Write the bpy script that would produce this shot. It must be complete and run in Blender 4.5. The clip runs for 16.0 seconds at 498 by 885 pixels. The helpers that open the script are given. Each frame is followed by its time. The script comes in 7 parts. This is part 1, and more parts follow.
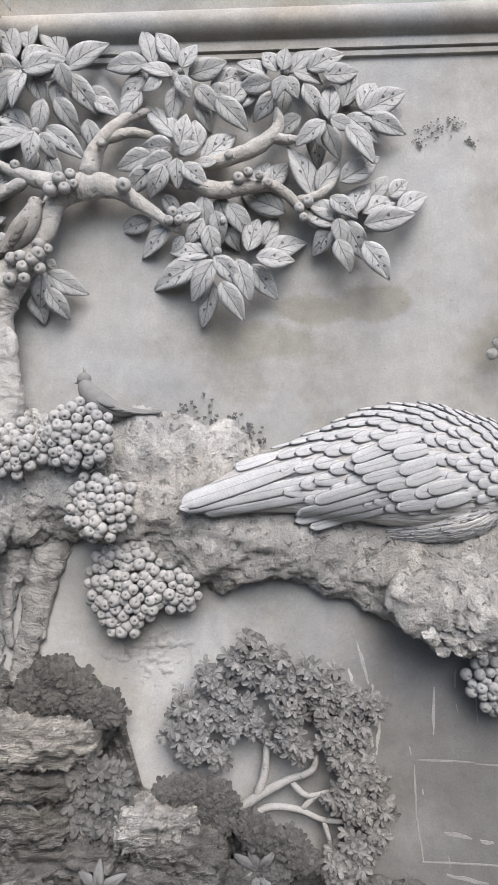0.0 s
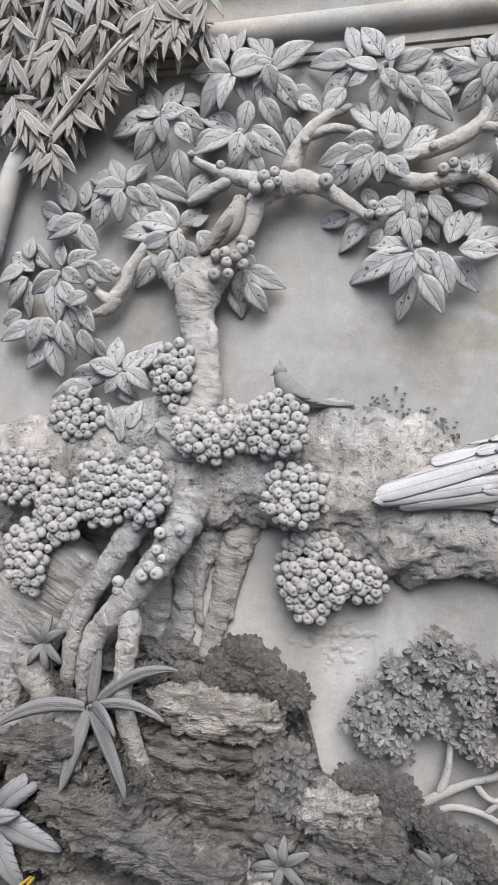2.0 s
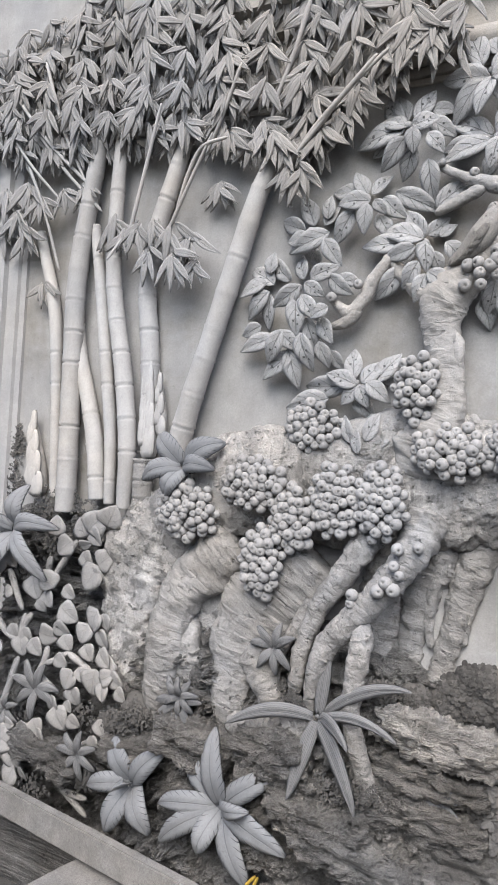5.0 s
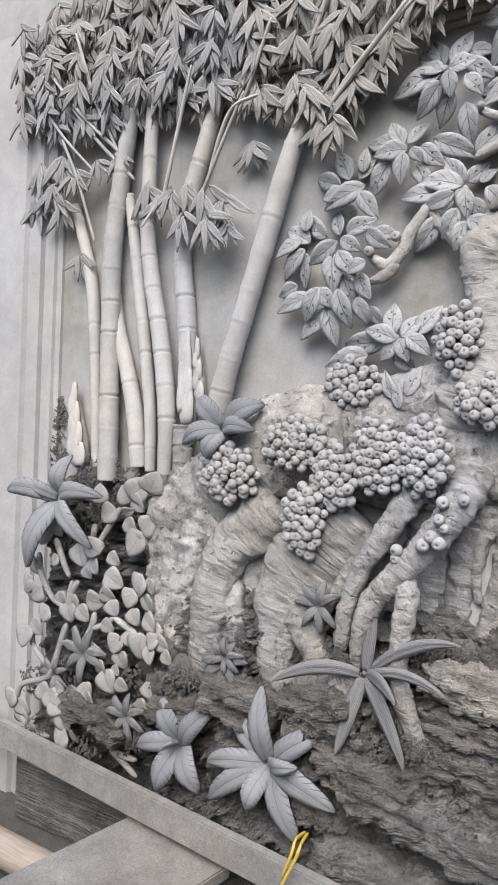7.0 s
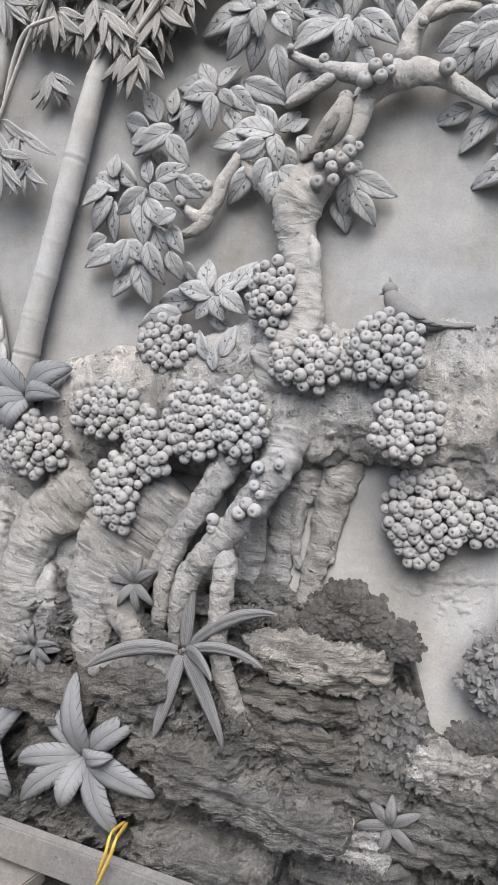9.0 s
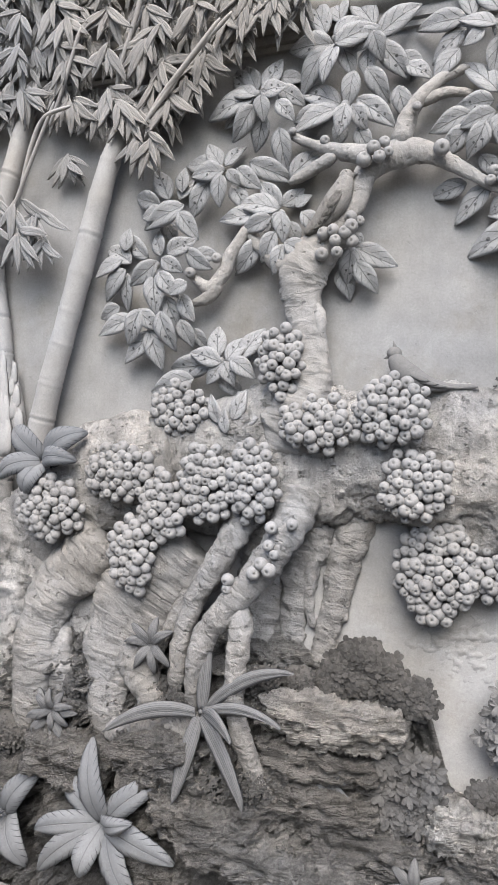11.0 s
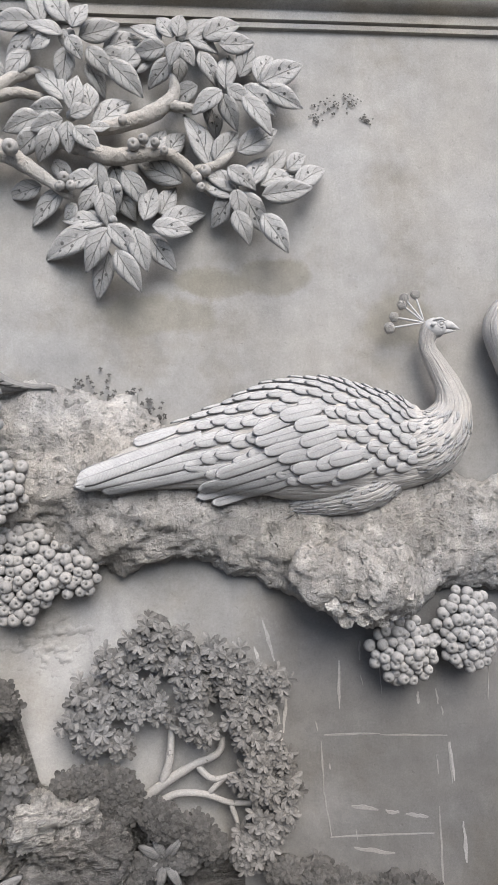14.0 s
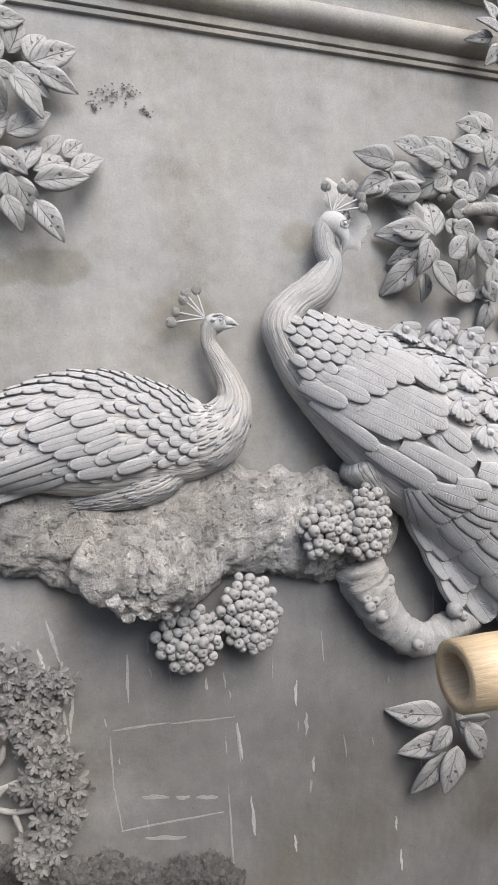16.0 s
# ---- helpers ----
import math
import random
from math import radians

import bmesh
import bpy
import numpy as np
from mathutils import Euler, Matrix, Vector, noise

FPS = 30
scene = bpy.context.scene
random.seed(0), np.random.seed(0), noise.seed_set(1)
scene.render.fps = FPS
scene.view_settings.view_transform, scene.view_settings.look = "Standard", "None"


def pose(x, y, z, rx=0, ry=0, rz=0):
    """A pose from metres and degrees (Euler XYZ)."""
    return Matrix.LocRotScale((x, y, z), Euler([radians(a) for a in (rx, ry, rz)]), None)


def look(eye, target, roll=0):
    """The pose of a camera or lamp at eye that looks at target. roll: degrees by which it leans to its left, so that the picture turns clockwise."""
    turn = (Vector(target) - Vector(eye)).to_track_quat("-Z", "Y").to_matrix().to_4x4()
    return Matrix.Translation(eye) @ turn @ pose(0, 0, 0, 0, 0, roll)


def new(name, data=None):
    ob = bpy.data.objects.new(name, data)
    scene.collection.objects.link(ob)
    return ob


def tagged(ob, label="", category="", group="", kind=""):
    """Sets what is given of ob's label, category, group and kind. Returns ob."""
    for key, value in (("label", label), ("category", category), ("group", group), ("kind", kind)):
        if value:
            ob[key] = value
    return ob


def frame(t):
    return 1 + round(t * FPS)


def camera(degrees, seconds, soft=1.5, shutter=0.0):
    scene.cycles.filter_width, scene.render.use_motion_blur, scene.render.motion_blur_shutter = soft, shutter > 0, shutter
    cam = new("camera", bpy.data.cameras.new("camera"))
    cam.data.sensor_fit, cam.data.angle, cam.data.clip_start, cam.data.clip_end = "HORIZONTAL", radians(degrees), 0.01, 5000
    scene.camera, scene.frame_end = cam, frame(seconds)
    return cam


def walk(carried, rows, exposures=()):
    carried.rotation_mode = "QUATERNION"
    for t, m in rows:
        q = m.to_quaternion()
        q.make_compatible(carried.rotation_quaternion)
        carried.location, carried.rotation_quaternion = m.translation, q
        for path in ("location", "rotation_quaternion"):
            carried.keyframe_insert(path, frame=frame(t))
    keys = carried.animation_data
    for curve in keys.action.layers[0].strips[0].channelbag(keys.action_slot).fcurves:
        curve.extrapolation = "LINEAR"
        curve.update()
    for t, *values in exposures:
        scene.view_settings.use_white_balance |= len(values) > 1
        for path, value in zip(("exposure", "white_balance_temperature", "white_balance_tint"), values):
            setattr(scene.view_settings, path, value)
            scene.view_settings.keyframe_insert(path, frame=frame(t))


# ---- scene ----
cam = camera(41.0, 16.0)
PATH = [
    (0, (0.051, -1.668, 1.471), (-0.018, 0.331, 1.479), -0.6),
    (0.5, (0.011, -1.679, 1.457), (-0.162, 0.313, 1.47), -0.1),
    (1, (-0.013, -1.689, 1.462), (-0.288, 0.292, 1.456), 0.4),
    (1.5, (-0.066, -1.709, 1.46), (-0.413, 0.261, 1.451), 0.9),
    (2, (-0.116, -1.711, 1.464), (-0.547, 0.242, 1.453), 1.3),
    (2.5, (-0.152, -1.703, 1.462), (-0.681, 0.226, 1.459), 1.8),
    (3, (-0.188, -1.695, 1.463), (-0.801, 0.208, 1.46), 2.3),
    (3.5, (-0.213, -1.692, 1.458), (-0.913, 0.182, 1.46), 2.9),
    (4, (-0.241, -1.692, 1.456), (-1.01, 0.154, 1.46), 3.3),
    (4.5, (-0.271, -1.722, 1.457), (-1.101, 0.097, 1.462), 3.7),
    (5, (-0.283, -1.756, 1.459), (-1.189, 0.027, 1.461), 3.8),
    (5.2, (-0.291, -1.765, 1.456), (-1.223, 0.005, 1.455), 3.8),
    (7.3, (-0.287, -1.74, 1.368), (-1.291, -0.011, 1.319), 2.2),
    (7.5, (-0.288, -1.724, 1.361), (-1.257, 0.024, 1.299), 2.0),
    (8, (-0.275, -1.693, 1.358), (-1.139, 0.108, 1.263), 1.6),
    (8.5, (-0.264, -1.634, 1.338), (-0.993, 0.226, 1.239), 1.4),
    (9, (-0.236, -1.599, 1.366), (-0.847, 0.302, 1.258), 1.3),
    (9.2, (-0.223, -1.589, 1.376), (-0.8, 0.324, 1.282), 1.4),
    (11.3, (-0.25, -1.652, 1.402), (-0.862, 0.251, 1.448), 0.0),
    (11.5, (-0.245, -1.647, 1.392), (-0.797, 0.274, 1.444), -0.1),
    (12, (-0.19, -1.64, 1.389), (-0.621, 0.313, 1.432), -0.6),
    (12.5, (-0.124, -1.627, 1.386), (-0.425, 0.35, 1.417), -0.9),
    (13, (-0.064, -1.619, 1.385), (-0.217, 0.375, 1.411), -1.1),
    (13.5, (0.012, -1.621, 1.394), (0.014, 0.379, 1.415), -1.3),
    (14, (0.086, -1.631, 1.4), (0.269, 0.361, 1.417), -1.5),
    (14.5, (0.142, -1.639, 1.406), (0.499, 0.329, 1.413), -1.8),
    (15, (0.186, -1.644, 1.402), (0.684, 0.293, 1.401), -2.0),
    (15.5, (0.213, -1.654, 1.403), (0.799, 0.259, 1.388), -2.2),
    (16, (0.224, -1.66, 1.405), (0.867, 0.233, 1.376), -2.4),
]
walk(cam, [(t, look(eye, target, roll)) for t, eye, target, roll in PATH],
     exposures=[(0, 1.0, 6290, 10), (4.5, 1.0, 6180, 10), (8, 1.0, 6250, 10), (12, 1.0, 6250, 10), (14, 0.93, 6400, 10), (16, 0.90, 6430, 10)])

# ---- sky and sun: a bright overcast day ----
world = bpy.data.worlds.new("overcast_sky")
scene.world = world
world.use_nodes = True
wn = world.node_tree
sky = wn.nodes.new("ShaderNodeTexSky")
sky.sky_type, sky.sun_disc = "NISHITA", False
sky.sun_elevation, sky.sun_rotation = radians(58), radians(160)
sky.air_density, sky.dust_density, sky.ozone_density = 1.0, 4.0, 0.4
wn.links.new(sky.outputs[0], wn.nodes["Background"].inputs[0])
wn.nodes["Background"].inputs[1].default_value = 0.13
sun_data = bpy.data.lights.new("sun", "SUN")
sun_data.energy, sun_data.angle, sun_data.color = 1.9, radians(42), (1.0, 0.96, 0.9)
sun = new("sun", sun_data)
sun.matrix_world = look((0.7, -3.2, 4.3), (0.0, 0.0, 1.2))


# ---- materials ----
def cement(name, colour, vary=0.25, grain=0.5, bump=0.4, tint=(1.06, 1.0, 0.92), scale=1.0, rough=0.85, veins=None, stains=0.0, streak=0.0, isl=0.0, dist=0.008, low_dark=0.0, spots=False, flow=None, cuts=False, blot=None, strata=0.0, daub=0.0, crackle=0.0, rim=False):
    """Hand-worked cement: two scales of tone, grain, pits, and, if asked, lines cut along a leaf or feather, their
    shade painted into the tone.
    """
    m = bpy.data.materials.new(name)
    m.use_nodes = True
    nt = m.node_tree
    N, L = nt.nodes.new, nt.links.new
    bsdf = nt.nodes["Principled BSDF"]
    bsdf.inputs["Roughness"].default_value = rough
    bsdf.inputs["Specular IOR Level"].default_value = 0.25
    geo = N("ShaderNodeNewGeometry")

    def tex(s, detail=4.0, rough_=0.6, stretch=None):
        t = N("ShaderNodeTexNoise")
        t.inputs["Scale"].default_value, t.inputs["Detail"].default_value, t.inputs["Roughness"].default_value = s * scale, detail, rough_
        src = geo.outputs["Position"]
        if stretch:
            mp = N("ShaderNodeMapping")
            mp.inputs["Scale"].default_value = stretch
            L(src, mp.inputs["Vector"])
            src = mp.outputs[0]
        L(src, t.inputs["Vector"])
        return t.outputs["Fac"]

    def maths(op, a, b=None, c=None):
        n = N("ShaderNodeMath")
        n.operation = op
        for i, v in enumerate((a, b, c)):
            if v is None:
                continue
            if isinstance(v, (int, float)):
                n.inputs[i].default_value = v
            else:
                L(v, n.inputs[i])
        return n.outputs[0]

    def ramp(fac, lo, hi, a, b):
        n = N("ShaderNodeMapRange")
        for i, v in enumerate((lo, hi, a, b)):
            n.inputs[i + 1].default_value = v
        L(fac, n.inputs[0])
        return n.outputs[0]

    big, mid, fine = tex(2.6, 3), tex(17, 5, 0.65), tex(170, 4, 0.7)
    tone = maths("MULTIPLY", ramp(big, 0.3, 0.7, 1 - vary, 1 + vary), ramp(mid, 0.3, 0.7, 1 - vary * 0.8, 1 + vary * 0.8))
    tone = maths("MULTIPLY", tone, ramp(fine, 0.3, 0.7, 1 - vary * 0.8, 1 + vary * 0.8))
    if streak:
        drip = tex(7, 6, 0.7, (2.2, 2.2, 0.7))
        tone = maths("MULTIPLY", tone, ramp(drip, 0.42, 0.72, 1.0, 1.0 + streak))
    tone = maths("MULTIPLY", tone, ramp(tex(480, 2, 0.6), 0.3, 0.7, 1 - vary * 0.7, 1 + vary * 0.7))
    rnd = N("ShaderNodeObjectInfo").outputs["Random"]
    tone = maths("MULTIPLY", tone, ramp(rnd, 0, 1, 0.92, 1.08))
    if isl:
        tone = maths("MULTIPLY", tone, ramp(geo.outputs["Random Per Island"], 0, 1, 1 - isl, 1 + isl))
    height = maths("ADD", maths("MULTIPLY", mid, 0.6 * grain), maths("MULTIPLY", fine, 0.3 * grain))
    pits = tex(65, 2, 0.5)
    pit = ramp(pits, 0.66, 0.74, 0.0, 1.0)
    height = maths("SUBTRACT", height, maths("MULTIPLY", pit, 0.35 * grain))
    # shade inside the pits, painted into the tone
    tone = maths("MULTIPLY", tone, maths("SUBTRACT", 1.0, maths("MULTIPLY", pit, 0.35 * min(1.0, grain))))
    if strata:
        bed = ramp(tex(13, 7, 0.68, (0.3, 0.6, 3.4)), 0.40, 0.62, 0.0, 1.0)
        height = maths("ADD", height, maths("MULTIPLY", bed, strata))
        # hollows between the beds get painted shade as well
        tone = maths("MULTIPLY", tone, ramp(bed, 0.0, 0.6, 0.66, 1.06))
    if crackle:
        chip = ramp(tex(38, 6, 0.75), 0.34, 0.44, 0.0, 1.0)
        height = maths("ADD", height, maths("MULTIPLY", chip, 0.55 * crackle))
        # tone darkened in chips and, below, gouges to stand for their shade
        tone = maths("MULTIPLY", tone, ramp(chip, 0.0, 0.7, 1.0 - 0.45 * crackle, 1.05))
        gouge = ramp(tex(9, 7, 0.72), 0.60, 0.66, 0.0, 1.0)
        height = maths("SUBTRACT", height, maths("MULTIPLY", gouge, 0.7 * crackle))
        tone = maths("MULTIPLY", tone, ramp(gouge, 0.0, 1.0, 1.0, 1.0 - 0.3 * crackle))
    if daub:
        tone = maths("MULTIPLY", tone, ramp(tex(11, 6, 0.66, (1.9, 1.9, 0.7)), 0.52, 0.62, 1.0, 1.0 + daub))
    if flow:
        along, round_, depth_ = flow
        fm, fn, fu = N("ShaderNodeMapping"), N("ShaderNodeTexNoise"), N("ShaderNodeUVMap")
        fm.inputs["Scale"].default_value = (round_, along, 1)
        fn.inputs["Scale"].default_value, fn.inputs["Detail"].default_value, fn.inputs["Distortion"].default_value = 1.0, 4.0, 0.7
        L(fu.outputs[0], fm.inputs[0])
        L(fm.outputs[0], fn.inputs["Vector"])
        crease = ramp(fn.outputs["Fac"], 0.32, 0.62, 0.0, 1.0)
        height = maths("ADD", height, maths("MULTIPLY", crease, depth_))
        # crease bottoms shaded through the colour, on top of the bump
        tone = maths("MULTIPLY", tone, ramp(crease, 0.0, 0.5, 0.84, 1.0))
    if veins:
        uv = N("ShaderNodeUVMap")
        sep = N("ShaderNodeSeparateXYZ")
        L(uv.outputs[0], sep.inputs[0])
        across = maths("ABSOLUTE", maths("SUBTRACT", sep.outputs[0], 0.5))
        count, slope, width, depth, middle = veins
        wave = maths("SUBTRACT", maths("MULTIPLY", sep.outputs[1], count), maths("MULTIPLY", across, slope))
        wave = maths("ADD", wave, maths("MULTIPLY", mid, 0.6))
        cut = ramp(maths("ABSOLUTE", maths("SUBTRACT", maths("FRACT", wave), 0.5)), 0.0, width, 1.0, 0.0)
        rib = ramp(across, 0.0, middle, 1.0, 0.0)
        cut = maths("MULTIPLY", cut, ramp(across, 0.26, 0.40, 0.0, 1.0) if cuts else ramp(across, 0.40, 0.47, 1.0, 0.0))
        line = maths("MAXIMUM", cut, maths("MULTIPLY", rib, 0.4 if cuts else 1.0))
        if rim:  # groove cut round each plume, its shade painted as a dark line
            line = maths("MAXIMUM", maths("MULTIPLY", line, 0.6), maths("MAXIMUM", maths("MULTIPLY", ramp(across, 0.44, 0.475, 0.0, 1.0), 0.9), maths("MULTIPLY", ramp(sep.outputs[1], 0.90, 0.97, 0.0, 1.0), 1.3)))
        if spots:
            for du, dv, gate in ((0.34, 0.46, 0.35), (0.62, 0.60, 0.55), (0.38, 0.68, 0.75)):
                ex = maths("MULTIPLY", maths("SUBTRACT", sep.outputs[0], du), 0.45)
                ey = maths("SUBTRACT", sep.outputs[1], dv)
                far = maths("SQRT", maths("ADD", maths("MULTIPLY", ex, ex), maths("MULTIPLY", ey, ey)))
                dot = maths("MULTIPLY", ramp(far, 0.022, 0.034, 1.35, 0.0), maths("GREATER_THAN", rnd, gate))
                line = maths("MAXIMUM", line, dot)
        # Cuts, rims and holes: a bump plus their shade painted into the tone.
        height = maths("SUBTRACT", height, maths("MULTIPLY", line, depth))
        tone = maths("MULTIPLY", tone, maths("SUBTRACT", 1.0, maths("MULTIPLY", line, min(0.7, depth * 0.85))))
    mix = N("ShaderNodeMix")
    mix.data_type = "RGBA"
    mix.inputs[6].default_value = (*[colour * v for v in (1, 1, 1)], 1)
    mix.inputs[7].default_value = (*[colour * v for v in tint], 1)
    L(ramp(tex(1.7, 3), 0.38, 0.62, 0.0, 1.0), mix.inputs[0])
    colour_out = mix.outputs[2]
    if stains:
        st = N("ShaderNodeMix")
        st.data_type = "RGBA"
        st.inputs[7].default_value = (colour * 0.62, colour * 0.56, colour * 0.46, 1)
        L(colour_out, st.inputs[6])
        L(maths("MULTIPLY", ramp(tex(2.1, 7, 0.66), 0.50, 0.64, 0.0, 1.0), stains), st.inputs[0])
        colour_out = st.outputs[2]
    if blot:
        bs = N("ShaderNodeSeparateXYZ")
        L(geo.outputs["Position"], bs.inputs[0])
        ragged = maths("MULTIPLY", maths("SUBTRACT", tex(6.0, 7, 0.75), 0.5), 0.32)
        for cx, cz, rx, rz in blot:
            ex = maths("DIVIDE", maths("SUBTRACT", bs.outputs[0], cx), rx)
            ez = maths("DIVIDE", maths("SUBTRACT", bs.outputs[2], cz), rz)
            far = maths("ADD", maths("SQRT", maths("ADD", maths("MULTIPLY", ex, ex), maths("MULTIPLY", ez, ez))), maths("MULTIPLY", ragged, 6.0))
            bm_ = N("ShaderNodeMix")
            bm_.data_type = "RGBA"
            bm_.inputs[7].default_value = (colour * 0.76, colour * 0.72, colour * 0.62, 1)
            L(colour_out, bm_.inputs[6])
            L(ramp(far, 0.75, 1.05, 0.75, 0.0), bm_.inputs[0])
            colour_out = bm_.outputs[2]
    if low_dark:
        # tone darker towards the lower right, paler towards the lower left
        xyz = N("ShaderNodeSeparateXYZ")
        L(geo.outputs["Position"], xyz.inputs[0])
        edge = maths("MULTIPLY", maths("SUBTRACT", tex(3.2, 6, 0.65), 0.5), 0.9)
        px, pz = maths("ADD", xyz.outputs[0], edge), maths("ADD", xyz.outputs[2], edge)
        low_right = maths("MULTIPLY", ramp(px, 0.02, 0.42, 0.0, 1.0), ramp(pz, 1.55, 0.80, 0.0, 1.0))
        tone = maths("MULTIPLY", tone, maths("SUBTRACT", 1.0, maths("MULTIPLY", low_right, low_dark)))
        pale = maths("MULTIPLY", ramp(px, 0.10, -0.12, 0.0, 1.0), ramp(pz, 1.25, 0.95, 0.0, 1.0))
        tone = maths("MULTIPLY", tone, maths("ADD", 1.0, maths("MULTIPLY", pale, 0.3)))
    mul = N("ShaderNodeVectorMath")
    mul.operation = "SCALE"
    L(colour_out, mul.inputs[0])
    L(tone, mul.inputs["Scale"])
    L(mul.outputs[0], bsdf.inputs["Base Color"])
    bp = N("ShaderNodeBump")
    bp.inputs["Strength"].default_value, bp.inputs["Distance"].default_value = bump, dist
    L(height, bp.inputs["Height"])
    L(bp.outputs[0], bsdf.inputs["Normal"])
    return m


def wood(name, colour, dark, stretch, scale=6.0, rough=0.7):
    m = bpy.data.materials.new(name)
    m.use_nodes = True
    nt = m.node_tree
    N, L = nt.nodes.new, nt.links.new
    bsdf = nt.nodes["Principled BSDF"]
    bsdf.inputs["Roughness"].default_value = rough
    co, mp = N("ShaderNodeTexCoord"), N("ShaderNodeMapping")
    mp.inputs["Scale"].default_value = stretch
    L(co.outputs["Object"], mp.inputs[0])
    a, b = N("ShaderNodeTexNoise"), N("ShaderNodeTexNoise")
    a.inputs["Scale"].default_value, a.inputs["Detail"].default_value = scale * 5, 6
    b.inputs["Scale"].default_value, b.inputs["Detail"].default_value = 3.0, 5
    L(mp.outputs[0], a.inputs[0])
    L(co.outputs["Object"], b.inputs[0])
    mix = N("ShaderNodeMath")
    mix.operation = "MULTIPLY"
    L(a.outputs[0], mix.inputs[0])
    L(b.outputs[0], mix.inputs[1])
    rp = N("ShaderNodeValToRGB")
    rp.color_ramp.elements[0].position, rp.color_ramp.elements[1].position = 0.12, 0.42
    rp.color_ramp.elements[0].color, rp.color_ramp.elements[1].color = (*dark, 1), (*colour, 1)
    L(mix.outputs[0], rp.inputs[0])
    L(rp.outputs[0], bsdf.inputs["Base Color"])
    bp = N("ShaderNodeBump")
    bp.inputs["Strength"].default_value, bp.inputs["Distance"].default_value = 0.4, 0.004
    L(a.outputs[0], bp.inputs["Height"])
    L(bp.outputs[0], bsdf.inputs["Normal"])
    return m


M_WALL = cement("wall_plaster", 0.272, 0.14, 0.28, 0.5, tint=(1.03, 1.0, 0.95), stains=0.6, streak=0.12, low_dark=0.46,
                blot=[(0.010, 1.731, 0.160, 0.055), (0.138, 1.810, 0.090, 0.040), (0.955, 1.925, 0.060, 0.050), (0.307, 1.825, 0.100, 0.050), (0.166, 1.799, 0.090, 0.035), (0.633, 1.709, 0.100, 0.070)])
M_TRIM = cement("moulding_plaster", 0.300, 0.16, 0.25, 0.3, tint=(1.09, 1.0, 0.87), stains=0.45)
M_PILASTER = cement("pilaster_plaster", 0.330, 0.10, 0.25, 0.3, tint=(1.02, 1.0, 0.97), stains=0.15)
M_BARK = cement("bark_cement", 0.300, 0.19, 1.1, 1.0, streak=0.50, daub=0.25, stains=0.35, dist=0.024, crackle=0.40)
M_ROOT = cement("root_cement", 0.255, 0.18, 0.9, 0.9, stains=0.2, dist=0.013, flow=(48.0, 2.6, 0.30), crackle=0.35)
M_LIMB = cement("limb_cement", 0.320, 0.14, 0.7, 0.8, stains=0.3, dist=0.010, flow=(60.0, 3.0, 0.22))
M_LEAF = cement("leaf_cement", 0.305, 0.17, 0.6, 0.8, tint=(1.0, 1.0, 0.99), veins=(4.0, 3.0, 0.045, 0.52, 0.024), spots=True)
M_ROUND = cement("creeper_leaf_cement", 0.255, 0.12, 0.35, 0.6, veins=(4.0, 3.0, 0.05, 0.22, 0.03))
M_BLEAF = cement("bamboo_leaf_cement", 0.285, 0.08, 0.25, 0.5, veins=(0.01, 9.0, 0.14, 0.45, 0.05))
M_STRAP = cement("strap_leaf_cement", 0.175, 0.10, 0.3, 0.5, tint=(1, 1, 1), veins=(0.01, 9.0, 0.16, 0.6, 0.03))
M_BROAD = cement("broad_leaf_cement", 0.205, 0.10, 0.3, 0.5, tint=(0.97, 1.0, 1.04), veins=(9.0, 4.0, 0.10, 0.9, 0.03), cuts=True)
M_BERRY = cement("berry_cement", 0.280, 0.14, 0.5, 0.5, tint=(1.03, 1.0, 0.96))
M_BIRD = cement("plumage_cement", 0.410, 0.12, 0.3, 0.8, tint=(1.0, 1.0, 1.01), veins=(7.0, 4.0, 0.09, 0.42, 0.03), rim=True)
M_DOWN = cement("down_cement", 0.420, 0.12, 0.25, 0.9, tint=(1.04, 1.0, 0.95), flow=(9.0, 26.0, 0.45))
M_CULM = cement("culm_cement", 0.345, 0.10, 0.25, 0.4, streak=0.2)
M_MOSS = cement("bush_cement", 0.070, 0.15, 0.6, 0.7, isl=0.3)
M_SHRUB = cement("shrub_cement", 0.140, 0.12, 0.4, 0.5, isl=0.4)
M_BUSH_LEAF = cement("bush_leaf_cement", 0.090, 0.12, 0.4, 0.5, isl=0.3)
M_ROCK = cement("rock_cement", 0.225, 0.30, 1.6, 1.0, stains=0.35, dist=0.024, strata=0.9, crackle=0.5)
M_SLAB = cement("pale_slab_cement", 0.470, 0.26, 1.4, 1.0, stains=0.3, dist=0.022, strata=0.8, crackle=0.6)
M_WREN = cement("dark_bird_cement", 0.180, 0.15, 0.4, 0.5, tint=(1.0, 0.96, 0.9))
M_GROUND = cement("ground_concrete", 0.080, 0.25, 0.8, 0.5)
M_CHALK = cement("chalk_mark", 0.340, 0.2, 0.3, 0.2)
M_SMEAR = cement("fresh_plaster", 0.400, 0.12, 0.5, 0.5)
M_SCRAWL = cement("faint_chalk", 0.265, 0.15, 0.3, 0.2)
M_PLANK = cement("dusted_plank", 0.190, 0.24, 0.6, 0.5, tint=(1.06, 1.0, 0.92), stains=0.6, dist=0.006)
M_POLE = wood("dry_bamboo", (0.60, 0.48, 0.33), (0.42, 0.31, 0.18), (0.5, 7, 7), rough=0.45)
M_STRING = wood("yellow_strap", (0.65, 0.47, 0.08), (0.5, 0.33, 0.04), (4, 4, 4))
M_PALE_POLE = wood("grey_bamboo", (0.36, 0.31, 0.26), (0.22, 0.185, 0.15), (0.5, 7, 7), rough=0.5)

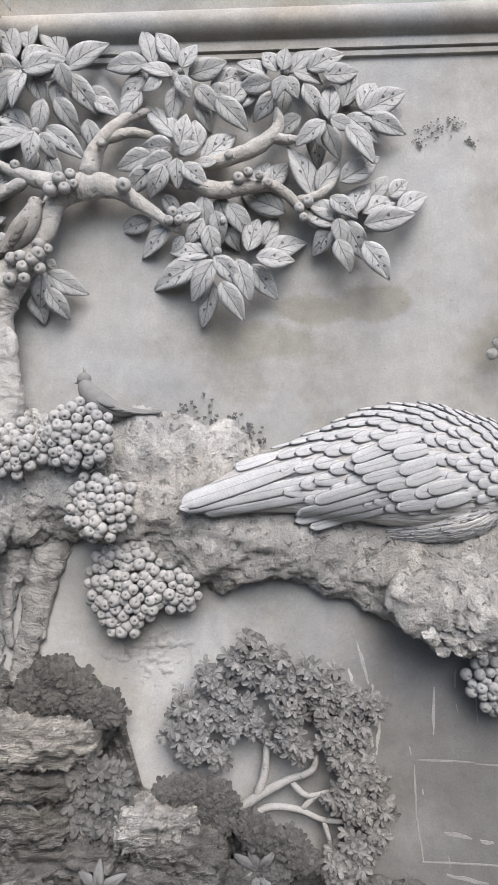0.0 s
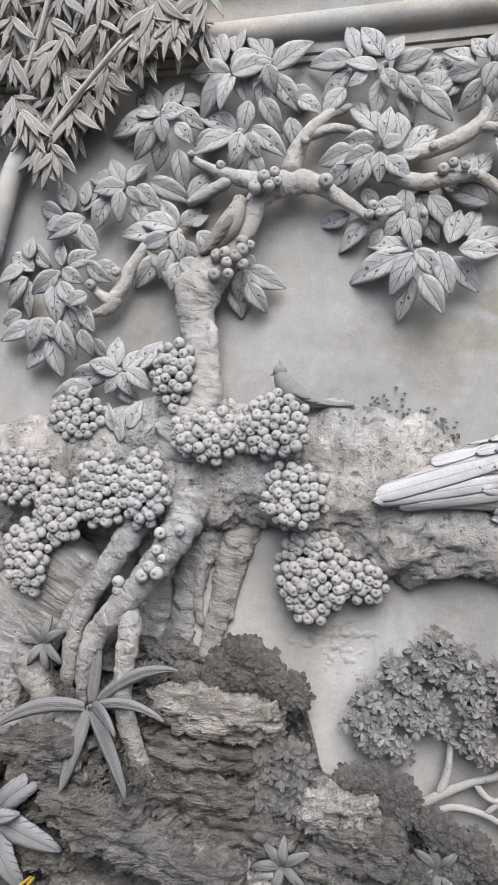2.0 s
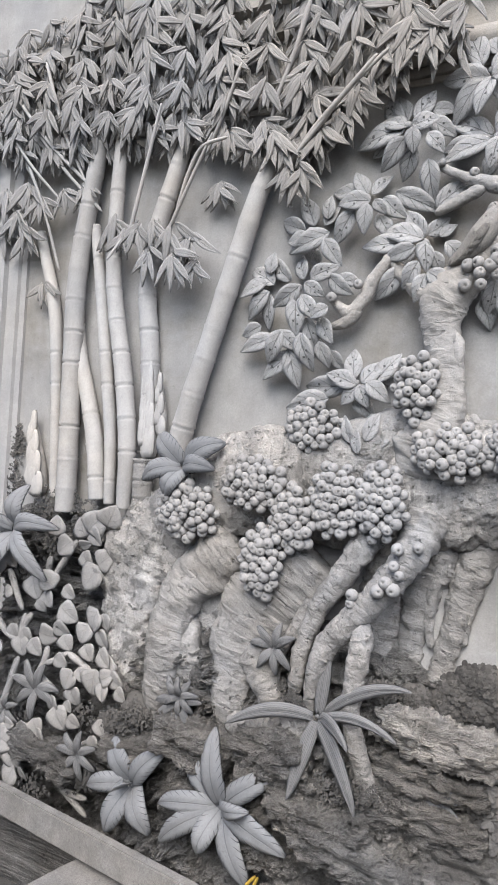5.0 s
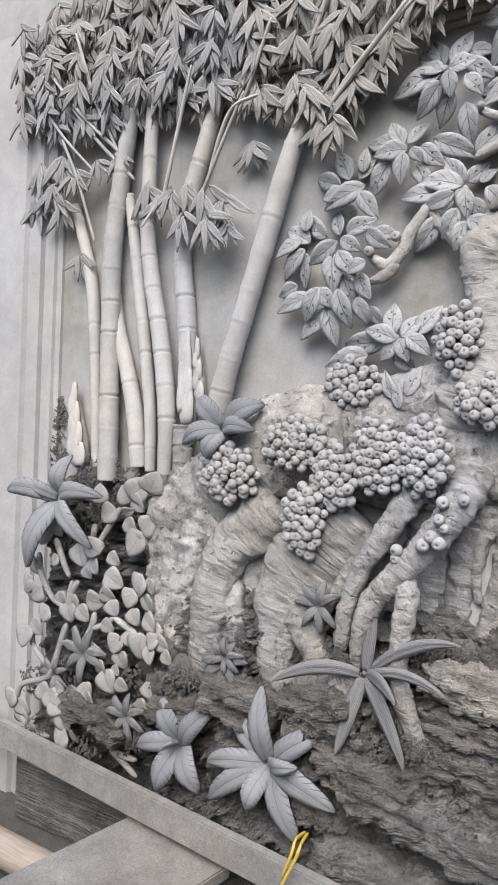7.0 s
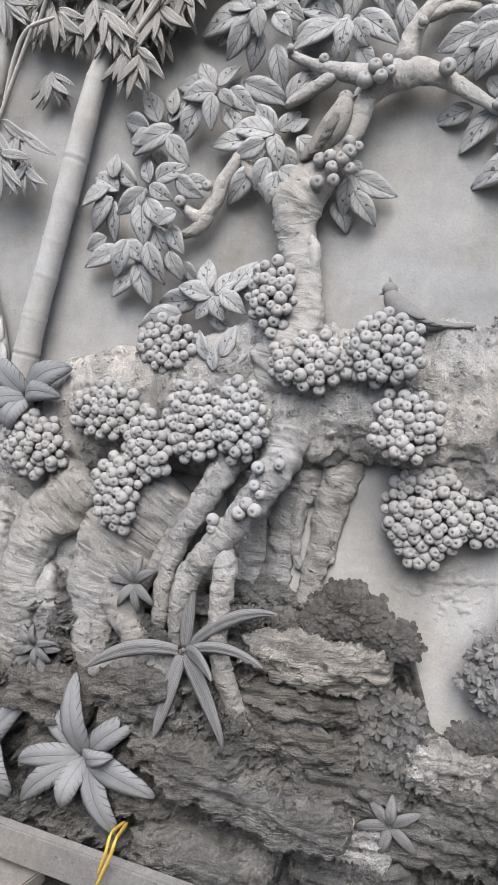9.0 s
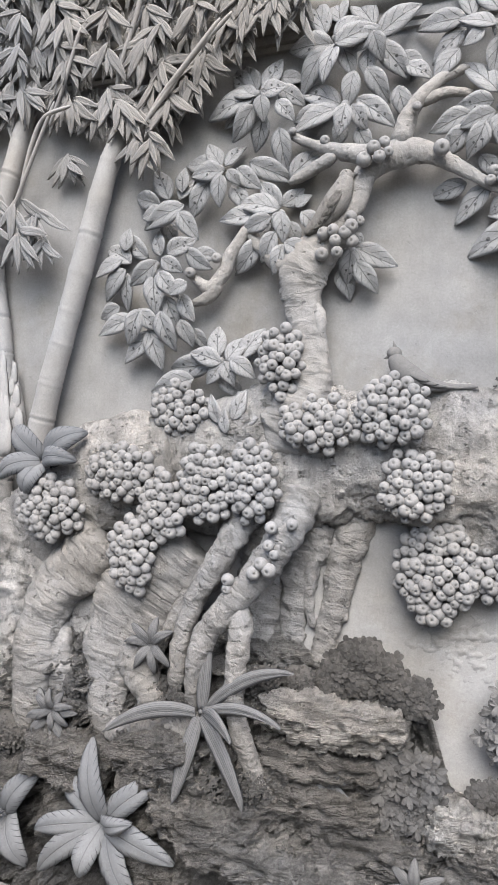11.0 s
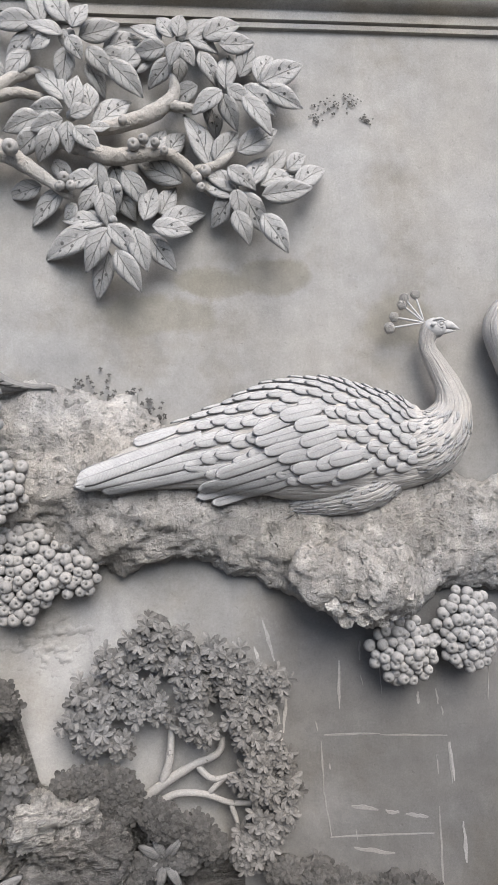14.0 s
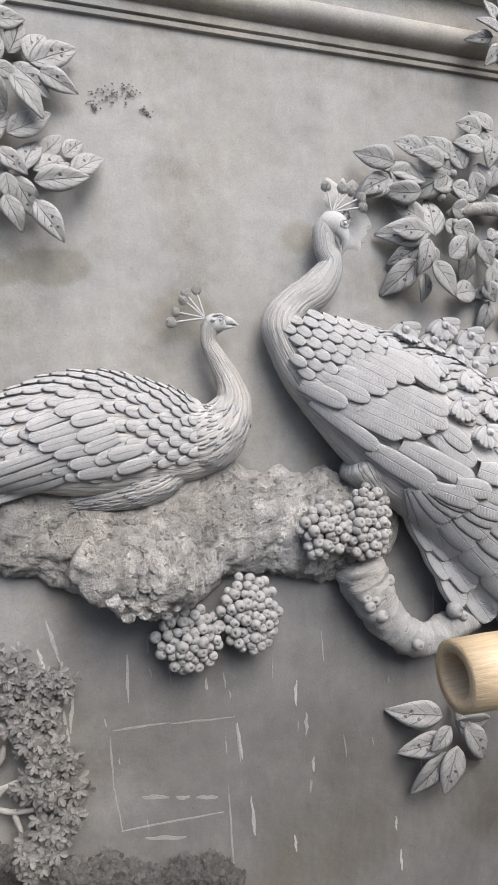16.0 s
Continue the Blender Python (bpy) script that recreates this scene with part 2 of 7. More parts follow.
# ---- building helpers ----
rng = random.Random(11)
PLACED = {}


def mesh(name, verts, faces, material, uvs=None, smooth=True):
    me = bpy.data.meshes.new(name)
    me.from_pydata([tuple(map(float, v)) for v in verts], [], [tuple(map(int, f)) for f in faces])
    if uvs is not None:
        layer = me.uv_layers.new(name="UVMap")
        idx = np.empty(len(me.loops), dtype=np.int32)
        me.loops.foreach_get("vertex_index", idx)
        layer.data.foreach_set("uv", np.asarray(uvs, dtype=np.float32)[idx].ravel())
    if smooth:
        me.polygons.foreach_set("use_smooth", [True] * len(me.polygons))
    me.materials.append(material)
    me.update()
    return me


def thing(name, base, label, category, group="", kind="", data=None):
    ob = new(name, data)
    m = Matrix.Translation(base)
    ob.matrix_basis = m
    PLACED[ob] = m
    return tagged(ob, label, category, group, kind)


def part(name, me, parent, label="", m=None, kind=""):
    """One mesh under a thing or a part; m is its pose in the world."""
    ob = new(name, me)
    m = m or Matrix()
    ob.parent = parent
    ob.matrix_parent_inverse = PLACED[parent].inverted()
    ob.matrix_basis = m
    PLACED[ob] = m
    return tagged(ob, label, kind=kind)


def grid_faces(rows, cols, wrap=False, at=0):
    out = []
    for i in range(rows - 1):
        for j in range(cols if wrap else cols - 1):
            k = (j + 1) % cols
            out.append((at + i * cols + j, at + i * cols + k, at + (i + 1) * cols + k, at + (i + 1) * cols + j))
    return out


def glide(pts, step):
    """A smooth line through points of x, y, z, radius, at even steps."""
    p = np.array(pts, dtype=float)
    ends = np.vstack([2 * p[0] - p[1], p, 2 * p[-1] - p[-2]])
    ends[0, 3], ends[-1, 3] = p[0, 3], p[-1, 3]
    out = []
    for a, b, c, d in zip(ends, ends[1:], ends[2:], ends[3:]):
        n = max(2, int(np.linalg.norm(c[:3] - b[:3]) / step))
        for t in np.arange(n) / n:
            out.append(0.5 * (2 * b + (c - a) * t + (2 * a - 5 * b + 4 * c - d) * t * t + (3 * b - a - 3 * c + d) * t ** 3))
    out.append(p[-1])
    out = np.array(out)
    out[:, 3] = np.maximum(out[:, 3], 0.001)
    return out


def frames(line):
    t = np.gradient(line[:, :3], axis=0)
    t /= np.linalg.norm(t, axis=1)[:, None] + 1e-9
    n1 = np.cross(t, (0, 1, 0))
    n1 /= np.linalg.norm(n1, axis=1)[:, None] + 1e-9
    n2 = np.cross(n1, t)
    return t, n1, n2


def tube(pts, around=18, step=0.012, rough=0.1, flat=0.85, freq=16.0, rings=0.0, seed=0.0):
    """A gnarled round form along a line; rings: depth of the wrinkles across it. Returns vertices and faces."""
    line = glide(pts, step)
    t, n1, n2 = frames(line)
    a = np.arange(around) * 2 * math.pi / around
    n = len(line)
    r = line[:, 3].copy()
    cap = min(3, n // 3)
    for k in range(cap):
        f = math.sqrt(1 - (1 - (k + 0.35) / (cap + 0.35)) ** 2)
        r[k] *= f
        r[n - 1 - k] *= f
    v = line[:, None, :3] + r[:, None, None] * (np.cos(a)[None, :, None] * n1[:, None] + flat * np.sin(a)[None, :, None] * n2[:, None])
    v = v.reshape(-1, 3)
    c = np.repeat(line[:, :3], around, axis=0)
    out = v - c
    rr = np.repeat(r, around)
    if rough or rings:
        off = np.empty(len(v))
        s = np.repeat(np.arange(n) * step, around)
        for i, p in enumerate(v):
            q = Vector(p) * freq + Vector((seed, 0, 0))
            off[i] = rough * noise.fractal(q, 0.55, 2.1, 5)
            if rings:
                off[i] += rings * math.sin(s[i] * 430 + 9 * noise.noise(q * 0.6) + 3 * noise.noise(q * 3))
        v = c + out * (1 + off)[:, None]
    faces = grid_faces(n, around, True)
    faces.append(tuple(range(around - 1, -1, -1)))
    faces.append(tuple(range((n - 1) * around, n * around)))
    return v, faces


def flow_uv(count, around, step):
    """Across and along a tube, in turns and metres."""
    j = np.arange(count) % around
    return np.stack([np.abs(2 * j / around - 1), (np.arange(count) // around) * step], axis=1)


def box_mesh(name, size, material, bevel=0.004):
    bm = bmesh.new()
    bmesh.ops.create_cube(bm, size=1, matrix=Matrix.Diagonal((*size, 1)))
    bmesh.ops.bevel(bm, geom=bm.edges[:], offset=bevel, segments=2, affect="EDGES")
    me = bpy.data.meshes.new(name)
    bm.to_mesh(me)
    bm.free()
    me.materials.append(material)
    return me


# leaf blades: x across, y along (0 to 1), z towards the viewer
def blade(name, material, width, rows, cols, shape, fold=0.2, droop=0.2, thick=0.05, curl=0.0, wob=0.0, seed=0, arch=0.07):
    r = random.Random(seed)
    verts, uvs = [], []
    for i in range(rows):
        v = i / (rows - 1)
        if shape == "pointed":
            w = math.sin(math.pi * min(1, v ** 0.80)) ** 0.82 * (1.06 - 0.16 * v) if 0 < v < 1 else 0.0
        elif shape == "heart":
            w = (math.sin(math.pi * v ** 0.62)) ** 0.7 if 0 < v < 1 else 0.0
        else:
            w = math.sin(math.pi * v ** 0.75) ** 0.6 if 0 < v < 1 else 0.0
        w = max(w, 0.05) * width / 2
        side = wob * math.sin(v * 5 + seed)
        for j in range(cols):
            u = 2 * j / (cols - 1) - 1
            z = arch * math.sin(math.pi * v) - droop * v * v + fold * w * (math.sin(abs(u) * math.pi * 0.75) - 0.35)
            z += curl * u * w + r.uniform(-1, 1) * 0.006
            if abs(u) < 0.05:
                z -= 0.014
            verts.append((u * w + side, v, z))
            uvs.append((j / (cols - 1), v))
    n = len(verts)
    faces = grid_faces(rows, cols)
    rim = [i * cols for i in range(rows)] + [(rows - 1) * cols + j for j in range(1, cols)] + [i * cols + cols - 1 for i in range(rows - 2, -1, -1)]
    rim += [j for j in range(cols - 2, 0, -1)]
    for k in rim:
        x, y, z = verts[k]
        verts.append((x * 0.9, 0.04 + y * 0.92, z - thick))
        uvs.append((0.98, uvs[k][1]))
    m = len(rim)
    for k in range(m):
        a, b = rim[k], rim[(k + 1) % m]
        faces.append((a, b, n + (k + 1) % m, n + k))
    faces = [tuple(reversed(f)) for f in faces]
    return mesh(name, verts, faces, material, uvs)


def leaf_pose(p, angle, length, tilt=0.0, roll=0.0, width=1.0):
    """Pose of a blade that starts at p and points at an angle (degrees, anticlockwise from the right) across the wall; tilt lifts its tip off the wall."""
    a, e = radians(angle), radians(tilt)
    y = Vector((math.cos(a) * math.cos(e), -math.sin(e), math.sin(a) * math.cos(e)))
    z = Vector((0, -1, 0))
    z = (z - y * z.dot(y)).normalized()
    x = y.cross(z)
    rot = Matrix((x, y, z)).transposed().to_4x4() @ Matrix.Rotation(radians(roll), 4, "Y")
    return Matrix.Translation(p) @ rot @ Matrix.Diagonal((length * width, length, length, 1))


TREE_LEAVES = [blade("leaf", M_LEAF, 0.49, 12, 7, "pointed", 0.12, d * 0.6, 0.05, c, w, s) for s, (d, c, w) in
               enumerate([(0.12, 0.0, 0.0), (0.25, 0.15, 0.02), (0.02, -0.15, -0.02), (0.32, 0.05, 0.015), (0.15, -0.1, -0.015)])]
BAMBOO_LEAVES = [blade("bamboo_leaf", M_BLEAF, 0.225, 7, 5, "pointed", 0.08, d * 0.35, 0.045, c * 0.4, w, s, 0.03) for s, (d, c, w) in
                 enumerate([(0.1, 0.0, 0.0), (0.2, 0.2, 0.02), (0.0, -0.2, -0.03)])]
ROUND_LEAVES = [blade("round_leaf", M_ROUND, 0.95, 8, 7, "heart", 0.12, d * 0.6, 0.05, c, 0.0, s) for s, (d, c) in enumerate([(0.1, 0.0), (0.25, 0.15), (0.0, -0.15)])]


def berry_mesh():
    bm = bmesh.new()
    bmesh.ops.create_uvsphere(bm, u_segments=12, v_segments=9, radius=1.0)
    for v in bm.verts:
        if v.co.z > 0.9:
            v.co.z = 0.80 if v.co.z < 0.999 else -0.7
            if v.co.z > 0.5:
                v.co.x *= 0.62
                v.co.y *= 0.62
                v.co.z = 0.97
    me = bpy.data.meshes.new("berry")
    bm.to_mesh(me)
    bm.free()
    me.polygons.foreach_set("use_smooth", [True] * len(me.polygons))
    me.materials.append(M_BERRY)
    return me


BERRY = berry_mesh()


def blob(centre, size, rough=0.12, freq=20.0, div=3):
    bm = bmesh.new()
    bmesh.ops.create_icosphere(bm, subdivisions=div, radius=1.0)
    v = np.array([x.co[:] for x in bm.verts])
    f = [tuple(q.index for q in x.verts) for x in bm.faces]
    bm.free()
    v = v * np.array(size)
    c = np.array(centre)
    for i in range(len(v)):
        v[i] *= 1 + rough * noise.fractal(Vector(v[i] + c) * freq, 0.9, 2.0, 3)
    return v + c, f


def berry_pose(p, r):
    d = Vector((rng.uniform(-0.5, 0.5), -1, rng.uniform(-0.5, 0.35))).normalized()
    s = r * rng.uniform(0.82, 1.16)
    q = d.to_track_quat("Z", "Y").to_matrix().to_4x4()
    return Matrix.Translation(p) @ q @ Matrix.Diagonal((s, s, s * rng.uniform(0.9, 1.0), 1))


def fruit_cluster(tree, spot, height, br=0.0146, bulge=0.030, lean=0.0):
    """A bunch of round fruit on a lump; spot: x, y, z and half its width."""
    x, y, z, w = spot
    h = height * w
    core = part("fruit_pad", mesh("fruit_core", *blob((x, y, z), (w * 0.75, bulge * 0.35, h * 0.75), 0.1), M_BERRY), tree, "tight bunch of round dimpled cement fruit")
    n = int(1.5 * w * h / (br * br))
    for k in range(n):
        q, a = math.sqrt((k + 0.4) / n), k * 2.39996 + 0.3
        u, v = q * math.cos(a), q * math.sin(a)
        f = math.sqrt(max(0.0, 1 - q * q))
        jog = [rng.uniform(-1, 1) * br * 0.3 for _ in range(3)]
        part("berry", BERRY, core, m=berry_pose((x + u * w * 1.02 + lean * v * h + jog[0], y - bulge * f - 0.004 + jog[1] * 1.4, z + v * h * 1.02 + jog[2]), br))


def rosette(tree, spot, count=9, start=0.0, sweep=360.0, inner=4, kind=None, label="spray of broad veined cement leaves", name="leaf_spray", tilt=-6.0):
    """A whorl of leaves: x, y, z of its heart and the length of a leaf."""
    x, y, z, length = spot
    y *= 0.78
    blades = kind or TREE_LEAVES
    heart = part(name, mesh("bud", *blob((x, y + 0.004, z), (length * 0.08, 0.012, length * 0.08), 0.1, 30, 2), M_LEAF), tree, label)
    for ring, (n, scale, lift, gap, off) in enumerate(((count + 1, 0.88, tilt, 0.0, 0.30), (max(1, count // 2) if inner else 0, 0.66, 12.0, 0.018, 0.05))):
        for k in range(n):
            step = sweep / (n if sweep >= 359 else max(1, n - 1))
            ang = start + k * step + rng.uniform(-13, 13) + (step / 2 if ring else 0)
            ln = length * scale * rng.uniform(0.82, 1.12)
            away = length * off * rng.uniform(0.5, 1.5)
            p = (x + math.cos(radians(ang)) * away, y - gap - 0.010 * (k % 3), z + math.sin(radians(ang)) * away)
            part("leaf", blades[rng.randrange(len(blades))], heart,
                 m=leaf_pose(p, ang + rng.uniform(-14, 14), ln, lift + rng.uniform(-6, 8), rng.uniform(-13, 13), rng.uniform(0.9, 1.12)))


def strap(points, width, name, material, rows=14, cols=7, lift=0.03, edge=0.0, thick=0.006):
    """A long leaf along a bowed line from base to tip (x, y, z), widest a third of the way."""
    a, b = Vector(points[0]), Vector(points[1])
    d = b - a
    across = Vector((-d.z, 0, d.x)).normalized()
    verts, uvs = [], []
    for i in range(rows):
        v = i / (rows - 1)
        w = width * max(0.06, math.sin(math.pi * min(1, 0.12 + 0.88 * v) ** 0.9) ** 0.55 if v < 1 else 0.06)
        c = a + d * v + Vector((0, -lift * 4 * v * (1 - v), 0.13 * abs(d.x) * 4 * v * (1 - v)))
        for j in range(cols):
            u = 2 * j / (cols - 1) - 1
            cut = 1 - edge * abs(u) ** 4 * (0.5 + 0.5 * math.sin(i * 2.4 + j))
            p = c + across * (u * w * cut) + Vector((0, -0.010 * (1 - u * u) + (0.006 if abs(u) < 0.05 else 0) + rng.uniform(-1, 1) * 0.0008, 0))
            verts.append(p[:])
            uvs.append((j / (cols - 1), v))
    n = len(verts)
    for k in range(n):
        x, y, z = verts[k]
        verts.append((x, y + thick, z))
        uvs.append(uvs[k])
    f = grid_faces(rows, cols)
    rim = [i * cols for i in range(rows)] + [(rows - 1) * cols + j for j in range(1, cols)] + [i * cols + cols - 1 for i in range(rows - 2, -1, -1)]
    rim += [j for j in range(cols - 2, 0, -1)]
    faces = [tuple(reversed(q)) for q in f] + [tuple(i + n for i in q) for q in f]
    for k in range(len(rim)):
        p, q = rim[k], rim[(k + 1) % len(rim)]
        faces.append((q, p, p + n, q + n))
    return mesh(name, verts, faces, material, uvs)


def leaflets(centre, size, count, length, seed, per=6, scatter=0.3, wide=0.25):
    """Many small folded leaves in whorls over a rounded lump. Returns vertices and faces."""
    r = random.Random(seed)
    verts, faces = [], []
    c = Vector(centre)
    for k in range(count):
        q = (k + 0.5) / count
        ang = k * 2.39996
        rad = math.sqrt(q)
        u, w = rad * math.cos(ang), rad * math.sin(ang)
        f = math.sqrt(max(0.0, 1 - rad * rad))
        p = c + Vector((u * size[0], -f * size[1], w * size[2])) + Vector((r.uniform(-1, 1), 0, r.uniform(-1, 1))) * length * scatter
        n = Vector((u * 0.4, -1.0, w * 0.4 + 0.2)).normalized()
        t1 = n.orthogonal().normalized()
        t2 = n.cross(t1)
        a0 = r.uniform(0, 6.28)
        for j in range(per):
            a = a0 + j * 6.283 / per + r.uniform(-0.3, 0.3)
            d = t1 * math.cos(a) + t2 * math.sin(a)
            s = n.cross(d)
            ln = length * r.uniform(0.75, 1.2)
            tip = p + d * ln + n * ln * r.uniform(-0.15, 0.2)
            wd = ln * wide
            b = len(verts)
            verts += [p[:]]
            for v, w, up in ((0.25, 0.68, 0.10), (0.55, 1.0, 0.18), (0.84, 0.74, 0.15)):
                c0 = p.lerp(tip, v) + n * ln * up
                verts += [(c0 + s * wd * w + n * ln * 0.05)[:], c0[:], (c0 - s * wd * w + n * ln * 0.05)[:]]
            verts += [(tip + n * ln * 0.05)[:], (p - n * ln * 0.25 + d * ln * 0.4)[:]]
            faces += [(b, b + 2, b + 1), (b, b + 3, b + 2)]
            for q in (b + 1, b + 4):
                faces += [(q, q + 1, q + 4, q + 3), (q + 1, q + 2, q + 5, q + 4)]
            faces += [(b + 7, b + 8, b + 10), (b + 8, b + 9, b + 10)]
            loop = [b, b + 1, b + 4, b + 7, b + 10, b + 9, b + 6, b + 3, b]
            faces += [(b + 11, i, j) for i, j in zip(loop, loop[1:])]
    return np.array(verts), faces


# ---- the wall and its mouldings ----
def slab_mesh(name, lo, hi, material):
    lo, hi = Vector(lo), Vector(hi)
    me = box_mesh(name, hi - lo, material, 0.003)
    me.transform(Matrix.Translation((lo + hi) / 2))
    return me


def structure(name, me, label):
    return tagged(new(name, me), label, name.split("_")[0], kind="structure")


structure("wall_north", slab_mesh("wall_north", (-5.0, 0.0, 0.0), (4.2, 0.22, 3.6), M_WALL), "grey stained cement plaster wall behind the relief")
structure("wall_east", slab_mesh("wall_east", (4.2, -4.0, 0.0), (4.4, 0.22, 2.0), M_WALL), "plain grey plaster wall closing the yard")
# South and west walls are invented, out of view, to dim the relief's foot.
structure("wall_south", slab_mesh("wall_south", (-5.0, -4.2, 0.0), (4.4, -4.0, 2.0), M_GROUND), "unseen dark wall added opposite the relief to block low sky light")
structure("wall_west", slab_mesh("wall_west", (-5.2, -4.2, 0.0), (-5.0, 0.22, 2.0), M_GROUND), "unseen dark wall added at the side to block low sky light")
structure("ground", slab_mesh("ground", (-60, -60, -0.2), (60, 60, -0.002), M_GROUND), "worn grey concrete ground of the yard")


def moulding(name, profile, x0, x1, material, label, upright=False):
    verts, faces, n = [], [], len(profile)
    steps = 40
    for i in range(steps + 1):
        x = x0 + (x1 - x0) * i / steps
        for k, (a, b) in enumerate(profile):
            w = 0.0015 * noise.noise(Vector((x * 4, k * 0.7, 3)))
            verts.append((b, a + w, x) if upright else (x, a + w, b + w))
    faces = grid_faces(steps + 1, n, True)
    faces += [tuple(range(n)), tuple(range(steps * n, (steps + 1) * n))[::-1]]
    me = mesh(name, verts, faces, material, smooth=False)
    bm = bmesh.new()
    bm.from_mesh(me)
    bmesh.ops.recalc_face_normals(bm, faces=bm.faces[:])
    for f in bm.faces:
        f.smooth = True
    for e in bm.edges:
        e.smooth = e.calc_face_angle(3.0) < 0.4
    bm.to_mesh(me)
    bm.free()
    return structure(name, me, label)


CORNICE = [(0.01, 2.434), (-0.010, 2.436), (-0.012, 2.447), (-0.006, 2.449), (-0.006, 2.452), (-0.016, 2.454), (-0.018, 2.472), (-0.013, 2.474), (-0.013, 2.480)]
CORNICE += [(-0.012 - 0.038 * math.cos(radians(q)), 2.518 + 0.036 * math.sin(radians(q))) for q in range(-80, 81, 16)]
CORNICE += [(-0.010, 2.558), (-0.016, 2.636), (-0.050, 2.641), (-0.055, 2.70), (-0.08, 2.71), (-0.08, 2.76), (0.01, 2.77)]
moulding("trim_cornice", CORNICE, -2.13, 4.2, M_TRIM, "stepped plaster cornice with a rounded bead along the wall")
PILASTER = [(0.01, -2.10), (-0.012, -2.103), (-0.014, -2.125), (-0.026, -2.13), (-0.028, -2.175), (-0.045, -2.18), (-0.05, -2.21), (-0.045, -2.24), (-0.06, -2.25), (-0.065, -2.42), (-0.05, -2.43), (0.01, -2.435)]
moulding("trim_pilaster", PILASTER, 0.0, 2.80, M_PILASTER, "upright stepped plaster moulding at the end of the wall", True)

# ---- the bough, its roots and the fruit tree ----
tree = thing("relief_tree", (-0.6, -0.05, 1.3), "grey cement relief fruit tree with roots and a long bough", "tree")
BOUGH = [
    (-1.157, -0.02, 1.256, 0.0640), (-1.001, -0.02, 1.315, 0.1143), (-0.850, -0.02, 1.351, 0.1504), (-0.706, -0.02, 1.375, 0.1533), 
    (-0.552, -0.02, 1.391, 0.1620), (-0.405, -0.02, 1.392, 0.1516), (-0.305, -0.02, 1.376, 0.1710), 
] + [
    (-0.186, -0.02, 1.356, 0.1755), (-0.094, -0.02, 1.323, 0.1965), (0.038, -0.02, 1.289, 0.1652), (0.214, -0.02, 1.235, 0.1200), 
    (0.392, -0.02, 1.160, 0.1400), (0.547, -0.02, 1.140, 0.1568), (0.677, -0.02, 1.184, 0.1500), (0.852, -0.02, 1.177, 0.1288), 
] + [
    (0.930, -0.02, 1.160, 0.1458), (1.099, -0.02, 1.146, 0.1475), (1.204, -0.02, 1.121, 0.0720), 
]
part("bough", mesh("bough", *tube(BOUGH, 130, 0.0065, 0.19, 0.42, 8.0), M_BARK), tree, "thick rough bough with pale trowel streaks")
KNOT = [
    (0.325, -0.09, 1.146, 0.0522), (0.413, -0.11, 1.100, 0.0808), (0.530, -0.12, 1.084, 0.0861), (0.611, -0.1, 1.103, 0.0672), 
]
part("broken_knot", mesh("broken_knot", *tube(KNOT, 60, 0.005, 0.30, 0.6, 13.0, seed=4), M_BARK), tree, "jagged broken knot under the bough")
flake_c = [
    (0.495, -0.1, 1.075, 0.1333), 
][0]
part("flake", mesh("flake", *leaflets((flake_c[0], flake_c[1] - 0.012, flake_c[2]), (flake_c[3] * 0.85, 0.05, flake_c[3] * 0.42), 26, 0.036, 17, 4, 0.5, 0.42), M_BARK, smooth=False), tree, "splintered cement flakes on the broken knot", kind="stuff")
TRUNK = [
    (-0.658, -0, 1.411, 0.1200), (-0.636, -0.035, 1.516, 0.0962), (-0.616, -0.055, 1.595, 0.0590), (-0.611, -0.06, 1.667, 0.0480), 
    (-0.625, -0.06, 1.761, 0.0450), (-0.623, -0.06, 1.838, 0.0580), (-0.551, -0.06, 1.932, 0.0420), (-0.497, -0.06, 2.008, 0.0308), 
    (-0.463, -0.06, 2.077, 0.0280), (-0.394, -0.06, 2.107, 0.0337), (-0.318, -0.055, 2.097, 0.0239), 
    (-0.242, -0.05, 2.049, 0.0156), (-0.168, -0.05, 1.996, 0.0112), 
]
v, f = tube(TRUNK, 44, 0.0055, 0.17, 0.7, 18.0, 0.008)
part("trunk", mesh("trunk", v, f, M_LIMB, flow_uv(len(v), 44, 0.0055)), tree, "knotted upright trunk")


def limb(name, pts, around=22, rough=0.20, flat=0.9, rings=0.0, material=None, freq=24.0, label=""):
    step = 0.0055 if rings else 0.008
    v, f = tube(pts, around, step, rough, flat, freq, rings, seed=len(PLACED) * 1.7)
    return part(name, mesh(name, v, f, material or M_LIMB, flow_uv(len(v), around, step)), tree, label)


limb("knob", [
    (-0.592, -0.07, 1.766, 0.0110), (-0.580, -0.07, 1.722, 0.0165), (-0.575, -0.07, 1.687, 0.0130), 
    (-0.569, -0.06, 1.667, 0.0112), 
], 20, 0.3)
limb("limb", [
    (-0.394, -0.06, 2.125, 0.0280), (-0.374, -0.06, 2.185, 0.0224), (-0.347, -0.06, 2.228, 0.0182), (-0.299, -0.05, 2.273, 0.0140), 
    (-0.237, -0.04, 2.297, 0.0120), 
])
limb("limb", [
    (-0.354, -0.06, 2.218, 0.0150), (-0.285, -0.05, 2.240, 0.0126), (-0.223, -0.04, 2.232, 0.0098), 
])
limb("limb", [
    (-0.447, -0.06, 2.106, 0.0280), (-0.542, -0.055, 2.137, 0.0182), (-0.602, -0.05, 2.161, 0.0126), 
    (-0.673, -0.04, 2.205, 0.0098), 
])
